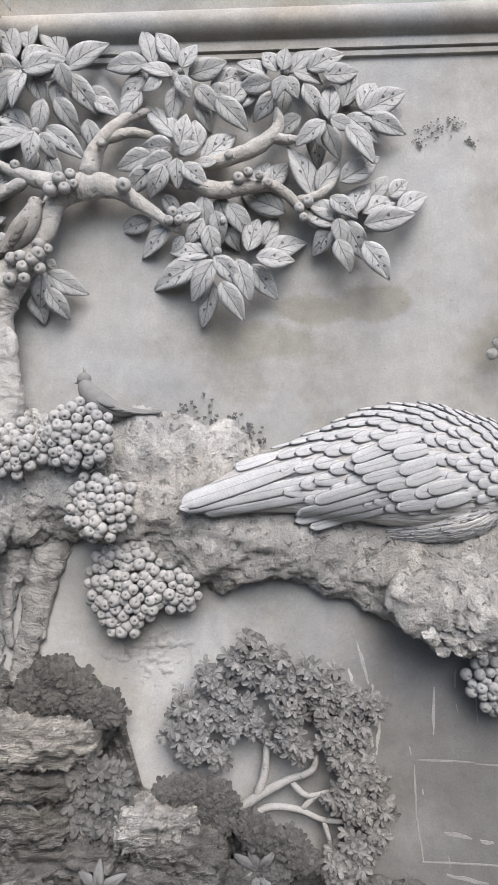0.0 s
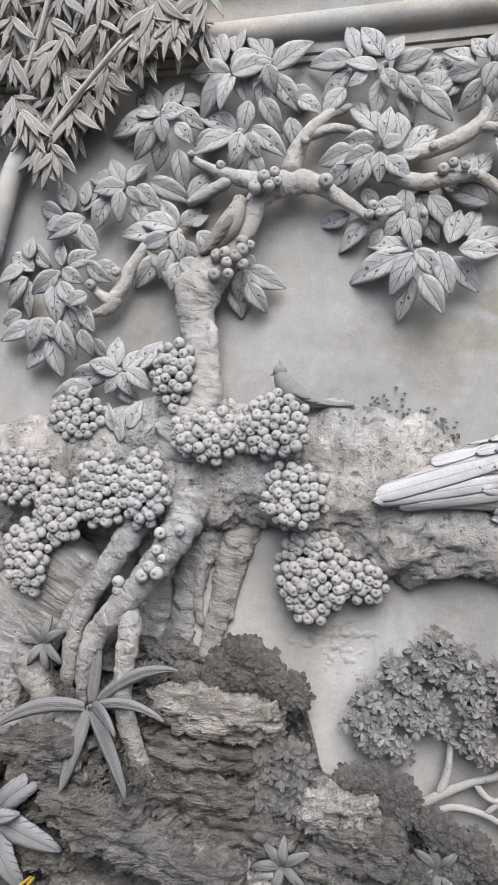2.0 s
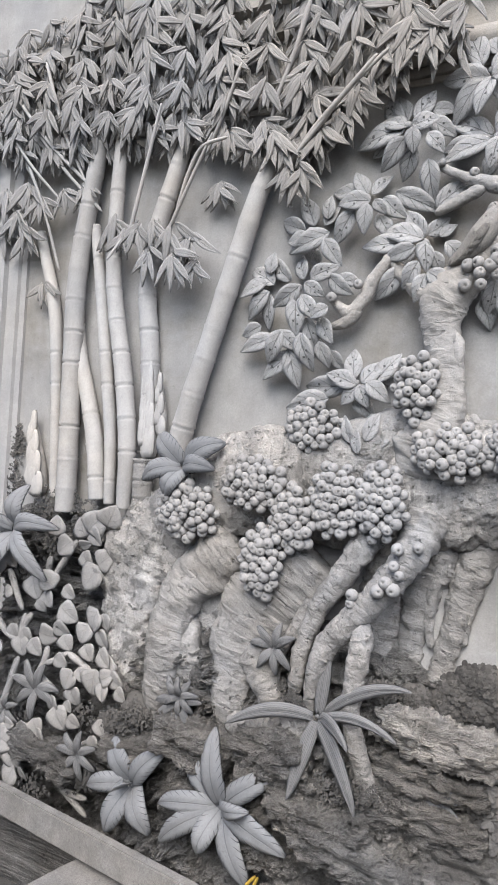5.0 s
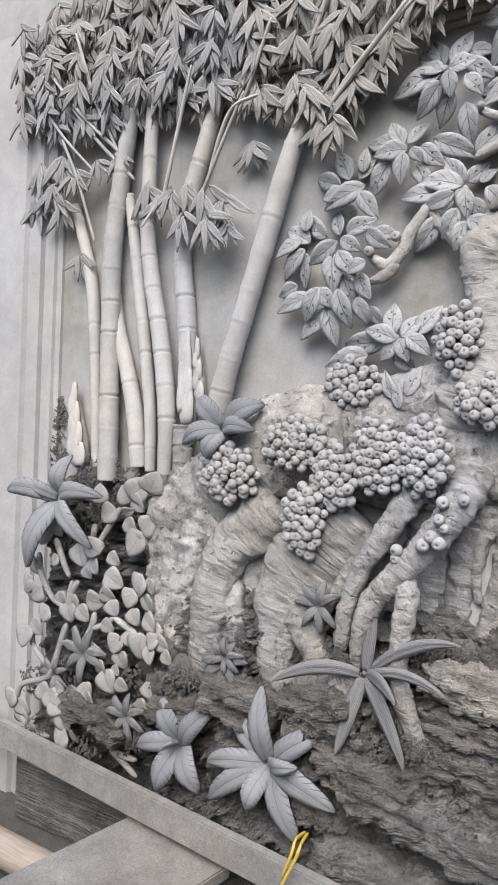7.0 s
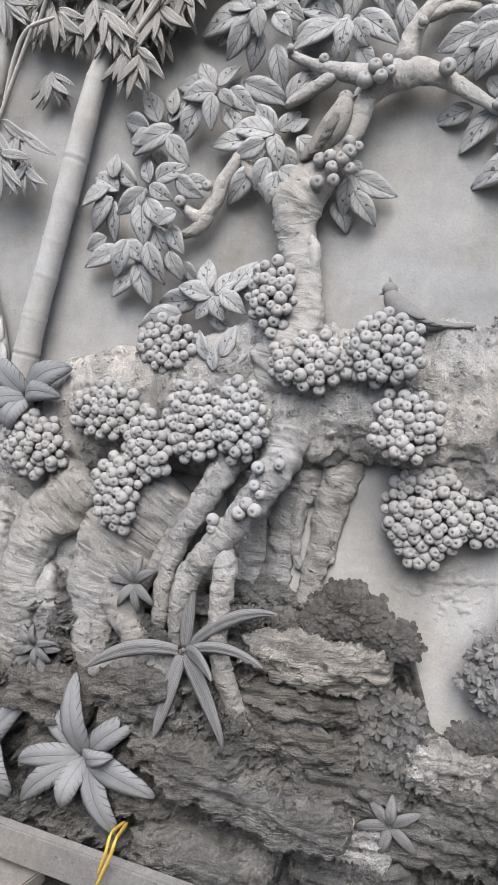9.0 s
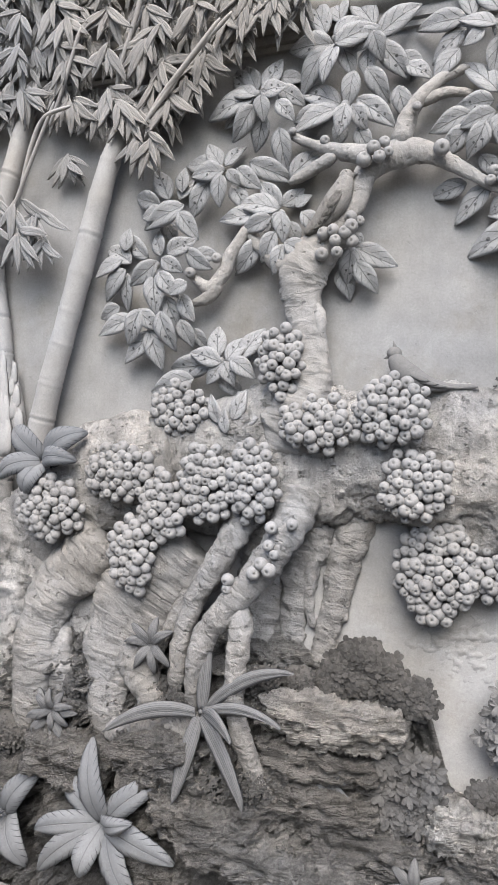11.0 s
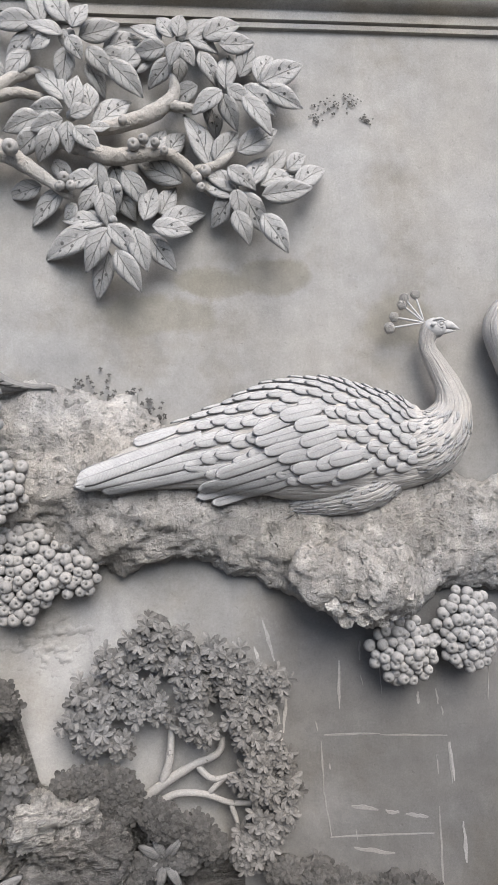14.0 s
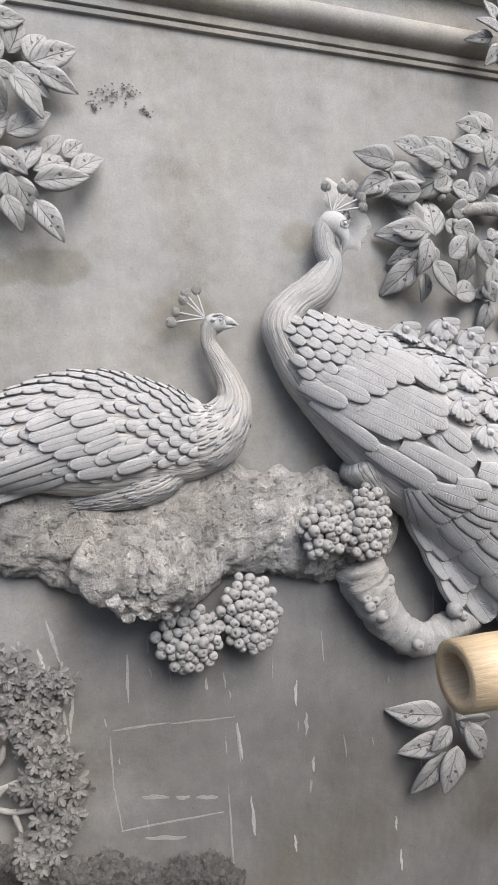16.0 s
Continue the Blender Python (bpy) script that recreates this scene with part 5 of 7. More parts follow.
def slab(name, spot, wide, tall, deep, turn=0.0, seed=0, label="flat layered cement rock slab", material=None):
    """A rock slab with split edges: centre, half sizes, turn in degrees."""
    nx = 70
    verts = []
    rows = 44
    for i in range(rows):
        a = math.pi * 2 * i / rows
        for j in range(nx):
            u = -1 + 2 * j / (nx - 1)
            e = (1 - abs(u) ** 7) ** 0.5
            ca, sa = math.cos(a), math.sin(a)
            sq = 1 / max(abs(ca), abs(sa)) ** 0.75
            y, z = -deep * ca * sq * e, tall * sa * sq * (0.25 + 0.75 * e)
            p = Vector((u * wide, y, z))
            k = noise.fractal(Vector((p.x * 13 + seed, y * 15, z * 46)), 0.45, 2.2, 6)
            lay = 0.010 * math.copysign(1, math.sin(z * 240 + 4 * noise.noise(p * 9) + seed)) if abs(ca) > 0.3 else 0.0
            out = Vector((u * 0.4, -ca, sa)).normalized()
            verts.append(p + out * (k * 0.024 + lay * 0.2))
    me_v = [(Matrix.Rotation(-radians(turn), 3, "Y") @ v + Vector(spot[:3]))[:] for v in verts]
    faces = grid_faces(rows, nx)
    faces += [((rows - 1) * nx + j, (rows - 1) * nx + j + 1, j + 1, j) for j in range(nx - 1)]
    ends = [tuple(i * nx for i in range(rows)), tuple(i * nx + nx - 1 for i in range(rows))[::-1]]
    me = mesh(name, me_v, faces + ends, material or M_ROCK)
    bm = bmesh.new()
    bm.from_mesh(me)
    bmesh.ops.recalc_face_normals(bm, faces=bm.faces[:])
    bm.to_mesh(me)
    bm.free()
    part(name, me, rocks, label)


SLABS = [
    ([
    (-0.552, -0.055, 0.781, 0.1810), 
], 0.30, 0.10, -4), ([
    (-0.590, -0.055, 0.682, 0.1614), 
], 0.24, 0.10, -3), ([
    (-0.614, -0.070, 0.595, 0.1839), 
], 0.27, 0.09, -6), ([
    (-0.820, -0.19, 0.557, 0.1330), 
], 0.30, 0.07, -16),
    ([
    (-0.680, -0.19, 0.490, 0.2477), 
], 0.17, 0.08, -12), ([
    (-0.761, -0.22, 0.339, 0.1695), 
], 0.36, 0.09, -6), ([
    (-0.441, -0.090, 0.313, 0.1398), 
], 0.36, 0.09, 2), ([
    (-0.473, -0.085, 0.505, 0.1520), 
], 0.28, 0.07, -5),
    ([
    (-0.953, -0.19, 0.684, 0.1050), 
], 0.5, 0.06, 10), ([
    (-1.186, -0.19, 0.649, 0.1203), 
], 0.5, 0.06, -8), ([
    (-0.497, -0.090, 0.402, 0.1530), 
], 0.26, 0.08, -3), ([
    (-0.236, -0.050, 0.568, 0.1068), 
], 0.48, 0.08, -3),
    ([
    (-0.186, -0.055, 0.472, 0.1237), 
], 0.42, 0.08, -6), ([
    (-1.717, -0.17, 0.461, 0.1442), 
], 0.3, 0.05, -10), ([
    (-0.949, -0.19, 0.449, 0.1052), 
], 0.3, 0.07, -20), ([
    (-0.323, -0.065, 0.417, 0.1749), 
], 0.3, 0.08, -4),
    ([
    (-1.393, -0.17, 0.558, 0.0962), 
], 0.4, 0.06, 10), ([
    (-0.903, -0.17, 0.613, 0.0842), 
], 0.45, 0.06, -12),
]
for k, (spot, ratio, deep, turn) in enumerate(SLABS):
    slab("rock_slab", spot[0], spot[0][3], spot[0][3] * ratio, deep, turn, k * 3.3, material=M_SLAB if k in (0, 10, 11) else None)

slab("rock_slab", (-0.164, -0.075, 0.516), 0.098, 0.044, 0.06, -22, 71.0)
slab("rock_slab", (-0.204, -0.070, 0.441), 0.080, 0.036, 0.05, -10, 83.0)

# crumbled plaster below the hanging fruit
PATCH = [
    (-0.252, -0.004, 0.958, 0.1330), 
][0]
patch = thing("plaster_patch", PATCH[:3], "rough trowelled plaster patch on the wall", "plaster")
patch_v = []
for i in range(60):
    for j in range(60):
        u, w = i / 29.5 - 1, j / 29.5 - 1
        lump = max(0.0, 1 - u * u - w * w) * (0.35 + noise.fractal(Vector((u * 4, 3, w * 4)), 0.5, 2.1, 6))
        patch_v.append((PATCH[0] + u * 0.15, 0.002 - 0.007 * lump, PATCH[2] + w * 0.12))
part("patch", mesh("patch", patch_v, grid_faces(60, 60), M_WALL), patch)


# ---- bushes ----

def bush(spots, material, leaf, count, label, per=6, flatness=0.6, lumps=0.75, core=True):
    """A cement bush: rounded lumps covered with small leaves."""
    c = spots[0]
    ob = thing("relief_bush", c[:3], label, "bush")
    for k, (x, y, z, r) in enumerate(spots):
        size = (r, r * flatness, r * lumps)
        if core:
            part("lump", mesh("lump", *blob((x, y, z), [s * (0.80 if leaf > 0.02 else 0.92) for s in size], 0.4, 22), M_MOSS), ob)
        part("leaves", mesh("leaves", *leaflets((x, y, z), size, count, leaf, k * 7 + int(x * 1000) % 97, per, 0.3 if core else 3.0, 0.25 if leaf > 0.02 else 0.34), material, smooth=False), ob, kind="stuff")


bush([
    (-0.479, -0.070, 0.927, 0.0510), (-0.523, -0.070, 0.895, 0.0430), (-0.434, -0.070, 0.901, 0.0430), (-0.552, -0.070, 0.856, 0.0400),
    (-0.478, -0.070, 0.869, 0.0430), (-0.404, -0.070, 0.861, 0.0430), (-0.361, -0.070, 0.857, 0.0350), (-0.346, -0.070, 0.830, 0.0310),
    (-0.597, -0.070, 0.839, 0.0290), (-0.375, -0.070, 0.827, 0.0280),
], M_MOSS, 0.019, 40, "dark crumbly cement bush on the rock ledge")
bush([
    (-0.427, -0.085, 0.694, 0.0490), (-0.370, -0.085, 0.700, 0.0450), (-0.327, -0.085, 0.676, 0.0350), (-0.441, -0.085, 0.636, 0.0490),
    (-0.383, -0.085, 0.635, 0.0490), (-0.333, -0.085, 0.626, 0.0350), (-0.418, -0.085, 0.582, 0.0490), (-0.368, -0.085, 0.573, 0.0420),
    (-0.448, -0.085, 0.586, 0.0350),
], M_BUSH_LEAF, 0.029, 8, "dark leafy cement bush beside the rock slabs")
bush([
    (-0.204, -0.050, 0.636, 0.0350), (-0.162, -0.050, 0.641, 0.0420), (-0.106, -0.050, 0.632, 0.0410), (-0.078, -0.050, 0.607, 0.0340),
    (-0.119, -0.050, 0.596, 0.0350), (-0.077, -0.050, 0.573, 0.0350), (-0.118, -0.050, 0.554, 0.0310),
], M_MOSS, 0.018, 34, "low dark cement bush behind a rock")
bush([
    (0.018, -0.060, 0.534, 0.0480), (0.071, -0.060, 0.513, 0.0480), (-0.009, -0.060, 0.558, 0.0340), (0.112, -0.060, 0.477, 0.0410),
    (0.046, -0.060, 0.455, 0.0410), (-0.061, -0.060, 0.414, 0.0420), (-0.116, -0.060, 0.407, 0.0490), (-0.171, -0.060, 0.414, 0.0420),
    (-0.034, -0.060, 0.445, 0.0350),
], M_MOSS, 0.018, 34, "low dark cement bush at the foot of the shrub")
bush([
    (0.292, -0.05, 0.393, 0.0469), (0.357, -0.05, 0.384, 0.0533), (0.422, -0.05, 0.353, 0.0443), (0.546, -0.05, 0.329, 0.0533), 
    (0.618, -0.05, 0.318, 0.0505), (0.489, -0.05, 0.322, 0.0390), (0.660, -0.05, 0.278, 0.0421), 
], M_MOSS, 0.017, 34, "low dark cement bushes along the foot of the wall")
bush([
    (-2.117, -0.006, 1.371, 0.0463), (-2.119, -0.008, 1.268, 0.0521), (-2.105, -0.006, 1.422, 0.0360), 
    (-1.901, -0.05, 1.198, 0.0571), (-1.750, -0.05, 1.197, 0.0495), 
], M_MOSS, 0.009, 60, "crumbled soil and moss at the bamboo foot", per=4, flatness=0.15, lumps=1.1, core=False)
bush([
    (-1.218, -0.13, 0.804, 0.0449), (-1.399, -0.14, 0.656, 0.0647), (-0.981, -0.12, 0.816, 0.0391), (-1.480, -0.14, 0.604, 0.0613), 
    (-1.553, -0.16, 0.437, 0.0578), 
], M_MOSS, 0.010, 50, "crumbled soil between the roots", per=4)
bush([
    (-0.136, -0.006, 1.538, 0.0600), (-0.050, -0.008, 1.509, 0.0510), (-0.001, -0.01, 1.487, 0.0308), 
], M_MOSS, 0.006, 34, "thin dry moss on the wall above the bough", per=4, flatness=0.12, lumps=0.8, core=False)
bush([
    (-0.697, -0.13, 0.873, 0.0391), (-1.287, -0.09, 1.383, 0.0511), (-0.623, -0.1, 0.866, 0.0390), 
], M_MOSS, 0.010, 40, "mossy soil pressed between the roots", per=4)

bush([
    (0.447, -0.004, 2.245, 0.0309), (0.483, -0.004, 2.253, 0.0337), (0.515, -0.004, 2.263, 0.0196), (0.425, -0.004, 2.216, 0.0168), 
    (0.554, -0.003, 2.216, 0.0112), 
], M_MOSS, 0.0032, 18, "scatter of dark cement crumbs stuck on the wall", per=4, flatness=0.05, lumps=0.6, core=False)
bush([
    (-0.623, -0.2, 0.481, 0.0522), (-0.396, -0.105, 0.570, 0.0509), (-0.490, -0.110, 0.316, 0.0585), (-0.707, -0.2, 0.647, 0.0391), 
    (-0.619, -0.105, 0.577, 0.0467), (-0.330, -0.099, 0.508, 0.0411), (-0.817, -0.2, 0.629, 0.0338), (-0.906, -0.17, 0.812, 0.0338), 
], M_MOSS, 0.007, 70, "dark crumbled soil lodged on the rock layers", per=4, flatness=0.25, lumps=0.6, core=False)
bush([
    (-2.001, -0.16, 0.319, 0.0571), (-1.759, -0.17, 0.332, 0.0612), (-1.622, -0.17, 0.423, 0.0540), (-1.859, -0.13, 0.572, 0.0647), 
    (-2.064, -0.11, 0.483, 0.0601), (-1.611, -0.14, 0.592, 0.0541), (-1.829, -0.08, 1.076, 0.0647), (-1.955, -0.08, 1.005, 0.0571), 
], M_MOSS, 0.007, 70, "dark crumbled soil under the creeper", per=4, flatness=0.3, lumps=0.8, core=False)
shrub = thing("relief_shrub", [
    (-0.052, -0.03, 0.554, 0.0000), 
][0][:3], "grey cement relief shrub with bare forked stems and leafy crown", "shrub")
for pts in [
    [(-0.057, -0.032, 0.563, 0.0135), (0.004, -0.032, 0.607, 0.0120), (0.078, -0.032, 0.649, 0.0105), (0.138, -0.032, 0.673, 0.0090), (0.153, -0.032, 0.712, 0.0076)],
    [(0.004, -0.032, 0.607, 0.0119), (0.024, -0.032, 0.665, 0.0102), (0.030, -0.032, 0.728, 0.0086), (0.033, -0.032, 0.770, 0.0070)],
    [(-0.036, -0.032, 0.530, 0.0105), (0.025, -0.032, 0.580, 0.0093), (0.099, -0.032, 0.580, 0.0082), (0.166, -0.032, 0.554, 0.0070), (0.238, -0.032, 0.550, 0.0059)],
    [(0.085, -0.032, 0.650, 0.0092), (0.128, -0.032, 0.613, 0.0075), (0.198, -0.032, 0.628, 0.0058)],
    [(0.113, -0.032, 0.578, 0.0081), (0.152, -0.032, 0.613, 0.0066), (0.191, -0.032, 0.620, 0.0051)],
    [(0.166, -0.032, 0.554, 0.0071), (0.185, -0.032, 0.493, 0.0052)],
    [(-0.126, -0.032, 0.818, 0.0063), (-0.079, -0.032, 0.807, 0.0045)],
    [(0.135, -0.032, 0.827, 0.0060), (0.147, -0.032, 0.890, 0.0043)],
    [(0.023, -0.032, 0.741, 0.0060), (0.002, -0.032, 0.774, 0.0043)],
]:
    part("stem", mesh("stem", *tube(pts, 10, 0.008, 0.08, 0.9), M_LIMB), shrub)
CROWN = [
    (-0.002, -0.045, 0.980, 0.0480), (-0.049, -0.045, 0.949, 0.0390), (0.052, -0.045, 0.956, 0.0380), (-0.001, -0.045, 0.925, 0.0420),
    (0.040, -0.045, 0.893, 0.0340), (-0.110, -0.045, 0.903, 0.0420), (-0.075, -0.045, 0.870, 0.0340), (-0.165, -0.045, 0.835, 0.0490),
    (-0.185, -0.045, 0.777, 0.0420), (-0.123, -0.045, 0.818, 0.0420), (-0.136, -0.045, 0.753, 0.0450), (-0.156, -0.045, 0.730, 0.0350),
    (-0.094, -0.045, 0.722, 0.0350), (-0.027, -0.045, 0.840, 0.0350), (0.001, -0.045, 0.800, 0.0380), (-0.047, -0.045, 0.789, 0.0300),
    (-0.068, -0.045, 0.822, 0.0280),
]
CROWN += [
    (0.132, -0.045, 0.921, 0.0410), (0.178, -0.045, 0.904, 0.0340), (0.100, -0.045, 0.891, 0.0270), (0.087, -0.045, 0.835, 0.0410),
    (0.081, -0.045, 0.800, 0.0300), (0.082, -0.045, 0.752, 0.0340), (0.109, -0.045, 0.728, 0.0310), (0.205, -0.045, 0.865, 0.0330),
    (0.237, -0.045, 0.848, 0.0270), (0.187, -0.045, 0.762, 0.0410), (0.214, -0.045, 0.710, 0.0400), (0.234, -0.045, 0.658, 0.0470),
    (0.202, -0.045, 0.614, 0.0330), (0.241, -0.045, 0.605, 0.0400), (0.230, -0.045, 0.509, 0.0470), (0.192, -0.045, 0.464, 0.0410),
    (0.250, -0.045, 0.458, 0.0340), (0.212, -0.045, 0.426, 0.0270), (0.166, -0.045, 0.828, 0.0300),
]
CROWN += [
    (0.213, -0.045, 0.865, 0.0400), (0.266, -0.045, 0.851, 0.0370), (0.292, -0.045, 0.830, 0.0290), (0.160, -0.045, 0.866, 0.0330),
    (0.198, -0.045, 0.799, 0.0370), (0.244, -0.045, 0.772, 0.0400), (0.210, -0.045, 0.733, 0.0330), (0.262, -0.045, 0.705, 0.0400),
    (0.288, -0.045, 0.665, 0.0400), (0.300, -0.045, 0.598, 0.0370), (0.259, -0.045, 0.586, 0.0370), (0.221, -0.045, 0.627, 0.0300),
    (0.291, -0.045, 0.532, 0.0370), (0.251, -0.045, 0.494, 0.0400), (0.203, -0.045, 0.468, 0.0370), (0.189, -0.045, 0.429, 0.0260),
    (0.230, -0.045, 0.455, 0.0330),
]
for k, (x, y, z, r) in enumerate(CROWN):
    # Near-black backing lump, added to paint shade into the gaps between leaves.
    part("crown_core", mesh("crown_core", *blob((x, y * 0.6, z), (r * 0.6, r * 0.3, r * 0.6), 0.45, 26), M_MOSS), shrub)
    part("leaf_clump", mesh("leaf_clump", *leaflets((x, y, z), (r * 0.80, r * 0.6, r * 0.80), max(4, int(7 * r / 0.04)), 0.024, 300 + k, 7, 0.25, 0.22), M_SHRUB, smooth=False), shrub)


# ---- broad-leaved plants and grasses ----
def plant(name, heart, tips, width, label, material, lift=0.03, edge=0.0, out=0.02):
    ob = thing(name, heart[:3], label, "plant")
    part("crown", mesh("crown", *blob(heart[:3], (width * 0.55, 0.02, width * 0.55), 0.1, 30, 2), material), ob)
    for x, y, z, w in tips:
        d = Vector((x, y, z)) - Vector(heart[:3])
        s = Vector(heart[:3]) + d * 0.04 - Vector((0, rng.uniform(0, out), 0))
        part("leaf", strap((s[:], (x, y, z)), w, "leaf", material, 16, 7, lift, edge), ob)


plant("broad_leaf_plant", [
    (-1.067, -0.22, 0.522, 0.0000), 
][0], [
    (-1.106, -0.22, 0.713, 0.0331), (-1.195, -0.2, 0.617, 0.0331), (-0.922, -0.2, 0.634, 0.0309), (-1.252, -0.24, 0.482, 0.0301), 
    (-1.244, -0.24, 0.379, 0.0301), (-1.107, -0.27, 0.410, 0.0301), (-0.961, -0.27, 0.372, 0.0365), (-0.871, -0.26, 0.475, 0.0365), 
    (-0.958, -0.3, 0.572, 0.0239), 
], 0.03, "grey cement plant with broad ribbed arching leaves", M_BROAD, 0.04, 0.07)
plant("broad_leaf_plant", [
    (-1.364, -0.2, 0.486, 0.0000), 
][0], [
    (-1.441, -0.2, 0.595, 0.0374), (-1.262, -0.2, 0.608, 0.0301), (-1.510, -0.22, 0.446, 0.0288), (-1.421, -0.24, 0.348, 0.0352), 
    (-1.277, -0.24, 0.385, 0.0416), (-1.379, -0.24, 0.506, 0.0224), 
], 0.03, "pale grey cement plant with smooth oval leaves", M_BROAD, 0.035)
plant("broad_leaf_plant", [
    (-1.951, -0.12, 1.129, 0.0000), 
][0], [
    (-1.926, -0.11, 1.274, 0.0381), (-2.171, -0.16, 1.137, 0.0320), (-1.738, -0.16, 1.149, 0.0306), (-2.053, -0.17, 0.886, 0.0441), 
    (-1.769, -0.17, 0.985, 0.0361), (-2.083, -0.12, 1.163, 0.0240), 
], 0.025, "grey cement plant with drooping ribbed leaves", M_BROAD, 0.05, 0.06)
plant("broad_leaf_plant", [
    (-1.304, -0.13, 1.381, 0.0000), 
][0], [
    (-1.402, -0.13, 1.469, 0.0341), (-1.182, -0.13, 1.455, 0.0340), (-1.424, -0.17, 1.332, 0.0280), (-1.350, -0.16, 1.290, 0.0320), 
    (-1.200, -0.15, 1.379, 0.0263), 
], 0.022, "grey cement plant with folded leaves on the root crown", M_BROAD, 0.035)
plant("strap_leaf_plant", [
    (-0.840, -0.17, 0.793, 0.0000), 
][0], [
    (-1.066, -0.24, 0.740, 0.0186), (-0.878, -0.26, 0.610, 0.0188), (-0.727, -0.29, 0.779, 0.0173), (-0.709, -0.26, 0.622, 0.0186), 
    (-0.610, -0.2, 0.910, 0.0160), (-0.635, -0.22, 0.794, 0.0135), (-0.825, -0.17, 0.954, 0.0168), 
], 0.018, "grey cement plant with long grooved strap leaves among the roots", M_STRAP, 0.006)


def small_plant(spot, tips, label="small grey cement plant with pointed leaves in the rock"):
    x, y, z, ln = spot
    ob = thing("small_plant", (x, y, z), label, "plant")
    part("crown", mesh("crown", *blob((x, y, z), (ln * 0.2, 0.012, ln * 0.2), 0.1, 30, 2), M_STRAP), ob)
    for k in range(tips):
        a = radians(20 + 360 * k / tips + rng.uniform(-14, 14))
        e = (x + math.cos(a) * ln, y - rng.uniform(0.0, 0.02), z + math.sin(a) * ln)
        part("leaf", strap(((x, y - 0.004, z), e), ln * 0.17, "leaf", M_STRAP, 9, 5, 0.016), ob)


for s in [
    (-1.240, -0.185, 0.735, 0.0768), (-0.977, -0.16, 0.933, 0.0692), (-1.792, -0.15, 0.638, 0.0950), 
    (-1.575, -0.19, 0.503, 0.0749), (-1.925, -0.14, 0.541, 0.0649), 
]:
    small_plant(s, 7)
for s in [
    (-0.542, -0.144, 0.416, 0.0917), (-0.357, -0.138, 0.449, 0.0765), (-0.536, -0.120, 0.639, 0.0684), (-1.228, -0.2, 0.760, 0.0560), 
]:
    small_plant(s, 6)
small_plant([
    (0.009, -0.060, 0.453, 0.0693), 
][0], 8)
small_plant([
    (-0.535, -0.108, 0.433, 0.0653), 
][0], 6)

# ---- round-leaved creeper at the end of the wall ----
creeper = thing("relief_creeper", [
    (-1.945, -0.12, 0.512, 0.0000), 
][0][:3], "grey cement creeper with forked stems and round leaves", "creeper")
STEMS = [
    [(-2.054, -0.099, 0.930, 0.0105), (-2.030, -0.106, 0.856, 0.0097), (-1.966, -0.113, 0.789, 0.0090), (-1.896, -0.116, 0.762, 0.0083)],
    [(-1.980, -0.095, 0.987, 0.0105), (-1.929, -0.102, 0.907, 0.0095), (-1.897, -0.107, 0.865, 0.0085)],
    [(-1.974, -0.116, 0.750, 0.0105), (-2.034, -0.121, 0.682, 0.0097), (-2.039, -0.126, 0.624, 0.0090), (-1.962, -0.133, 0.564, 0.0083)],
    [(-1.890, -0.120, 0.717, 0.0105), (-1.925, -0.131, 0.590, 0.0101), (-1.957, -0.137, 0.527, 0.0096), (-2.074, -0.139, 0.474, 0.0092), (-2.085, -0.140, 0.403, 0.0088), (-2.027, -0.140, 0.338, 0.0084), (-1.932, -0.140, 0.333, 0.0079)],
    [(-1.771, -0.117, 0.774, 0.0105), (-1.777, -0.121, 0.728, 0.0097), (-1.819, -0.126, 0.666, 0.0090), (-1.920, -0.126, 0.650, 0.0083)],
    [(-1.809, -0.125, 0.686, 0.0105), (-1.705, -0.131, 0.643, 0.0090)],
    [(-1.685, -0.119, 0.770, 0.0105), (-1.741, -0.121, 0.734, 0.0095), (-1.781, -0.122, 0.718, 0.0085)],
]
STEMS += [
    [(-1.685, -0.119, 0.770, 0.0105), (-1.588, -0.124, 0.735, 0.0090)],
    [(-1.705, -0.085, 1.116, 0.0105), (-1.766, -0.094, 1.019, 0.0095), (-1.785, -0.097, 0.981, 0.0085)],
    [(-1.785, -0.140, 0.455, 0.0105), (-1.735, -0.140, 0.421, 0.0097), (-1.650, -0.140, 0.362, 0.0090), (-1.557, -0.140, 0.308, 0.0083)],
    [(-1.661, -0.140, 0.359, 0.0105), (-1.559, -0.140, 0.360, 0.0090)],
    [(-1.773, -0.140, 0.476, 0.0105), (-1.632, -0.140, 0.492, 0.0095), (-1.566, -0.140, 0.534, 0.0085)],
    [(-1.858, -0.107, 0.861, 0.0105), (-1.888, -0.113, 0.801, 0.0090)],
    [(-1.807, -0.090, 1.052, 0.0105), (-1.812, -0.095, 0.996, 0.0090)],
    [(-1.896, -0.116, 0.762, 0.0105), (-1.883, -0.107, 0.857, 0.0090)],
]
for pts in STEMS:
    part("stem", mesh("stem", *tube([(x, y - 0.022, z, r * 1.1) for x, y, z, r in pts], 10, 0.009, 0.06, 1.0), M_ROOT), creeper)


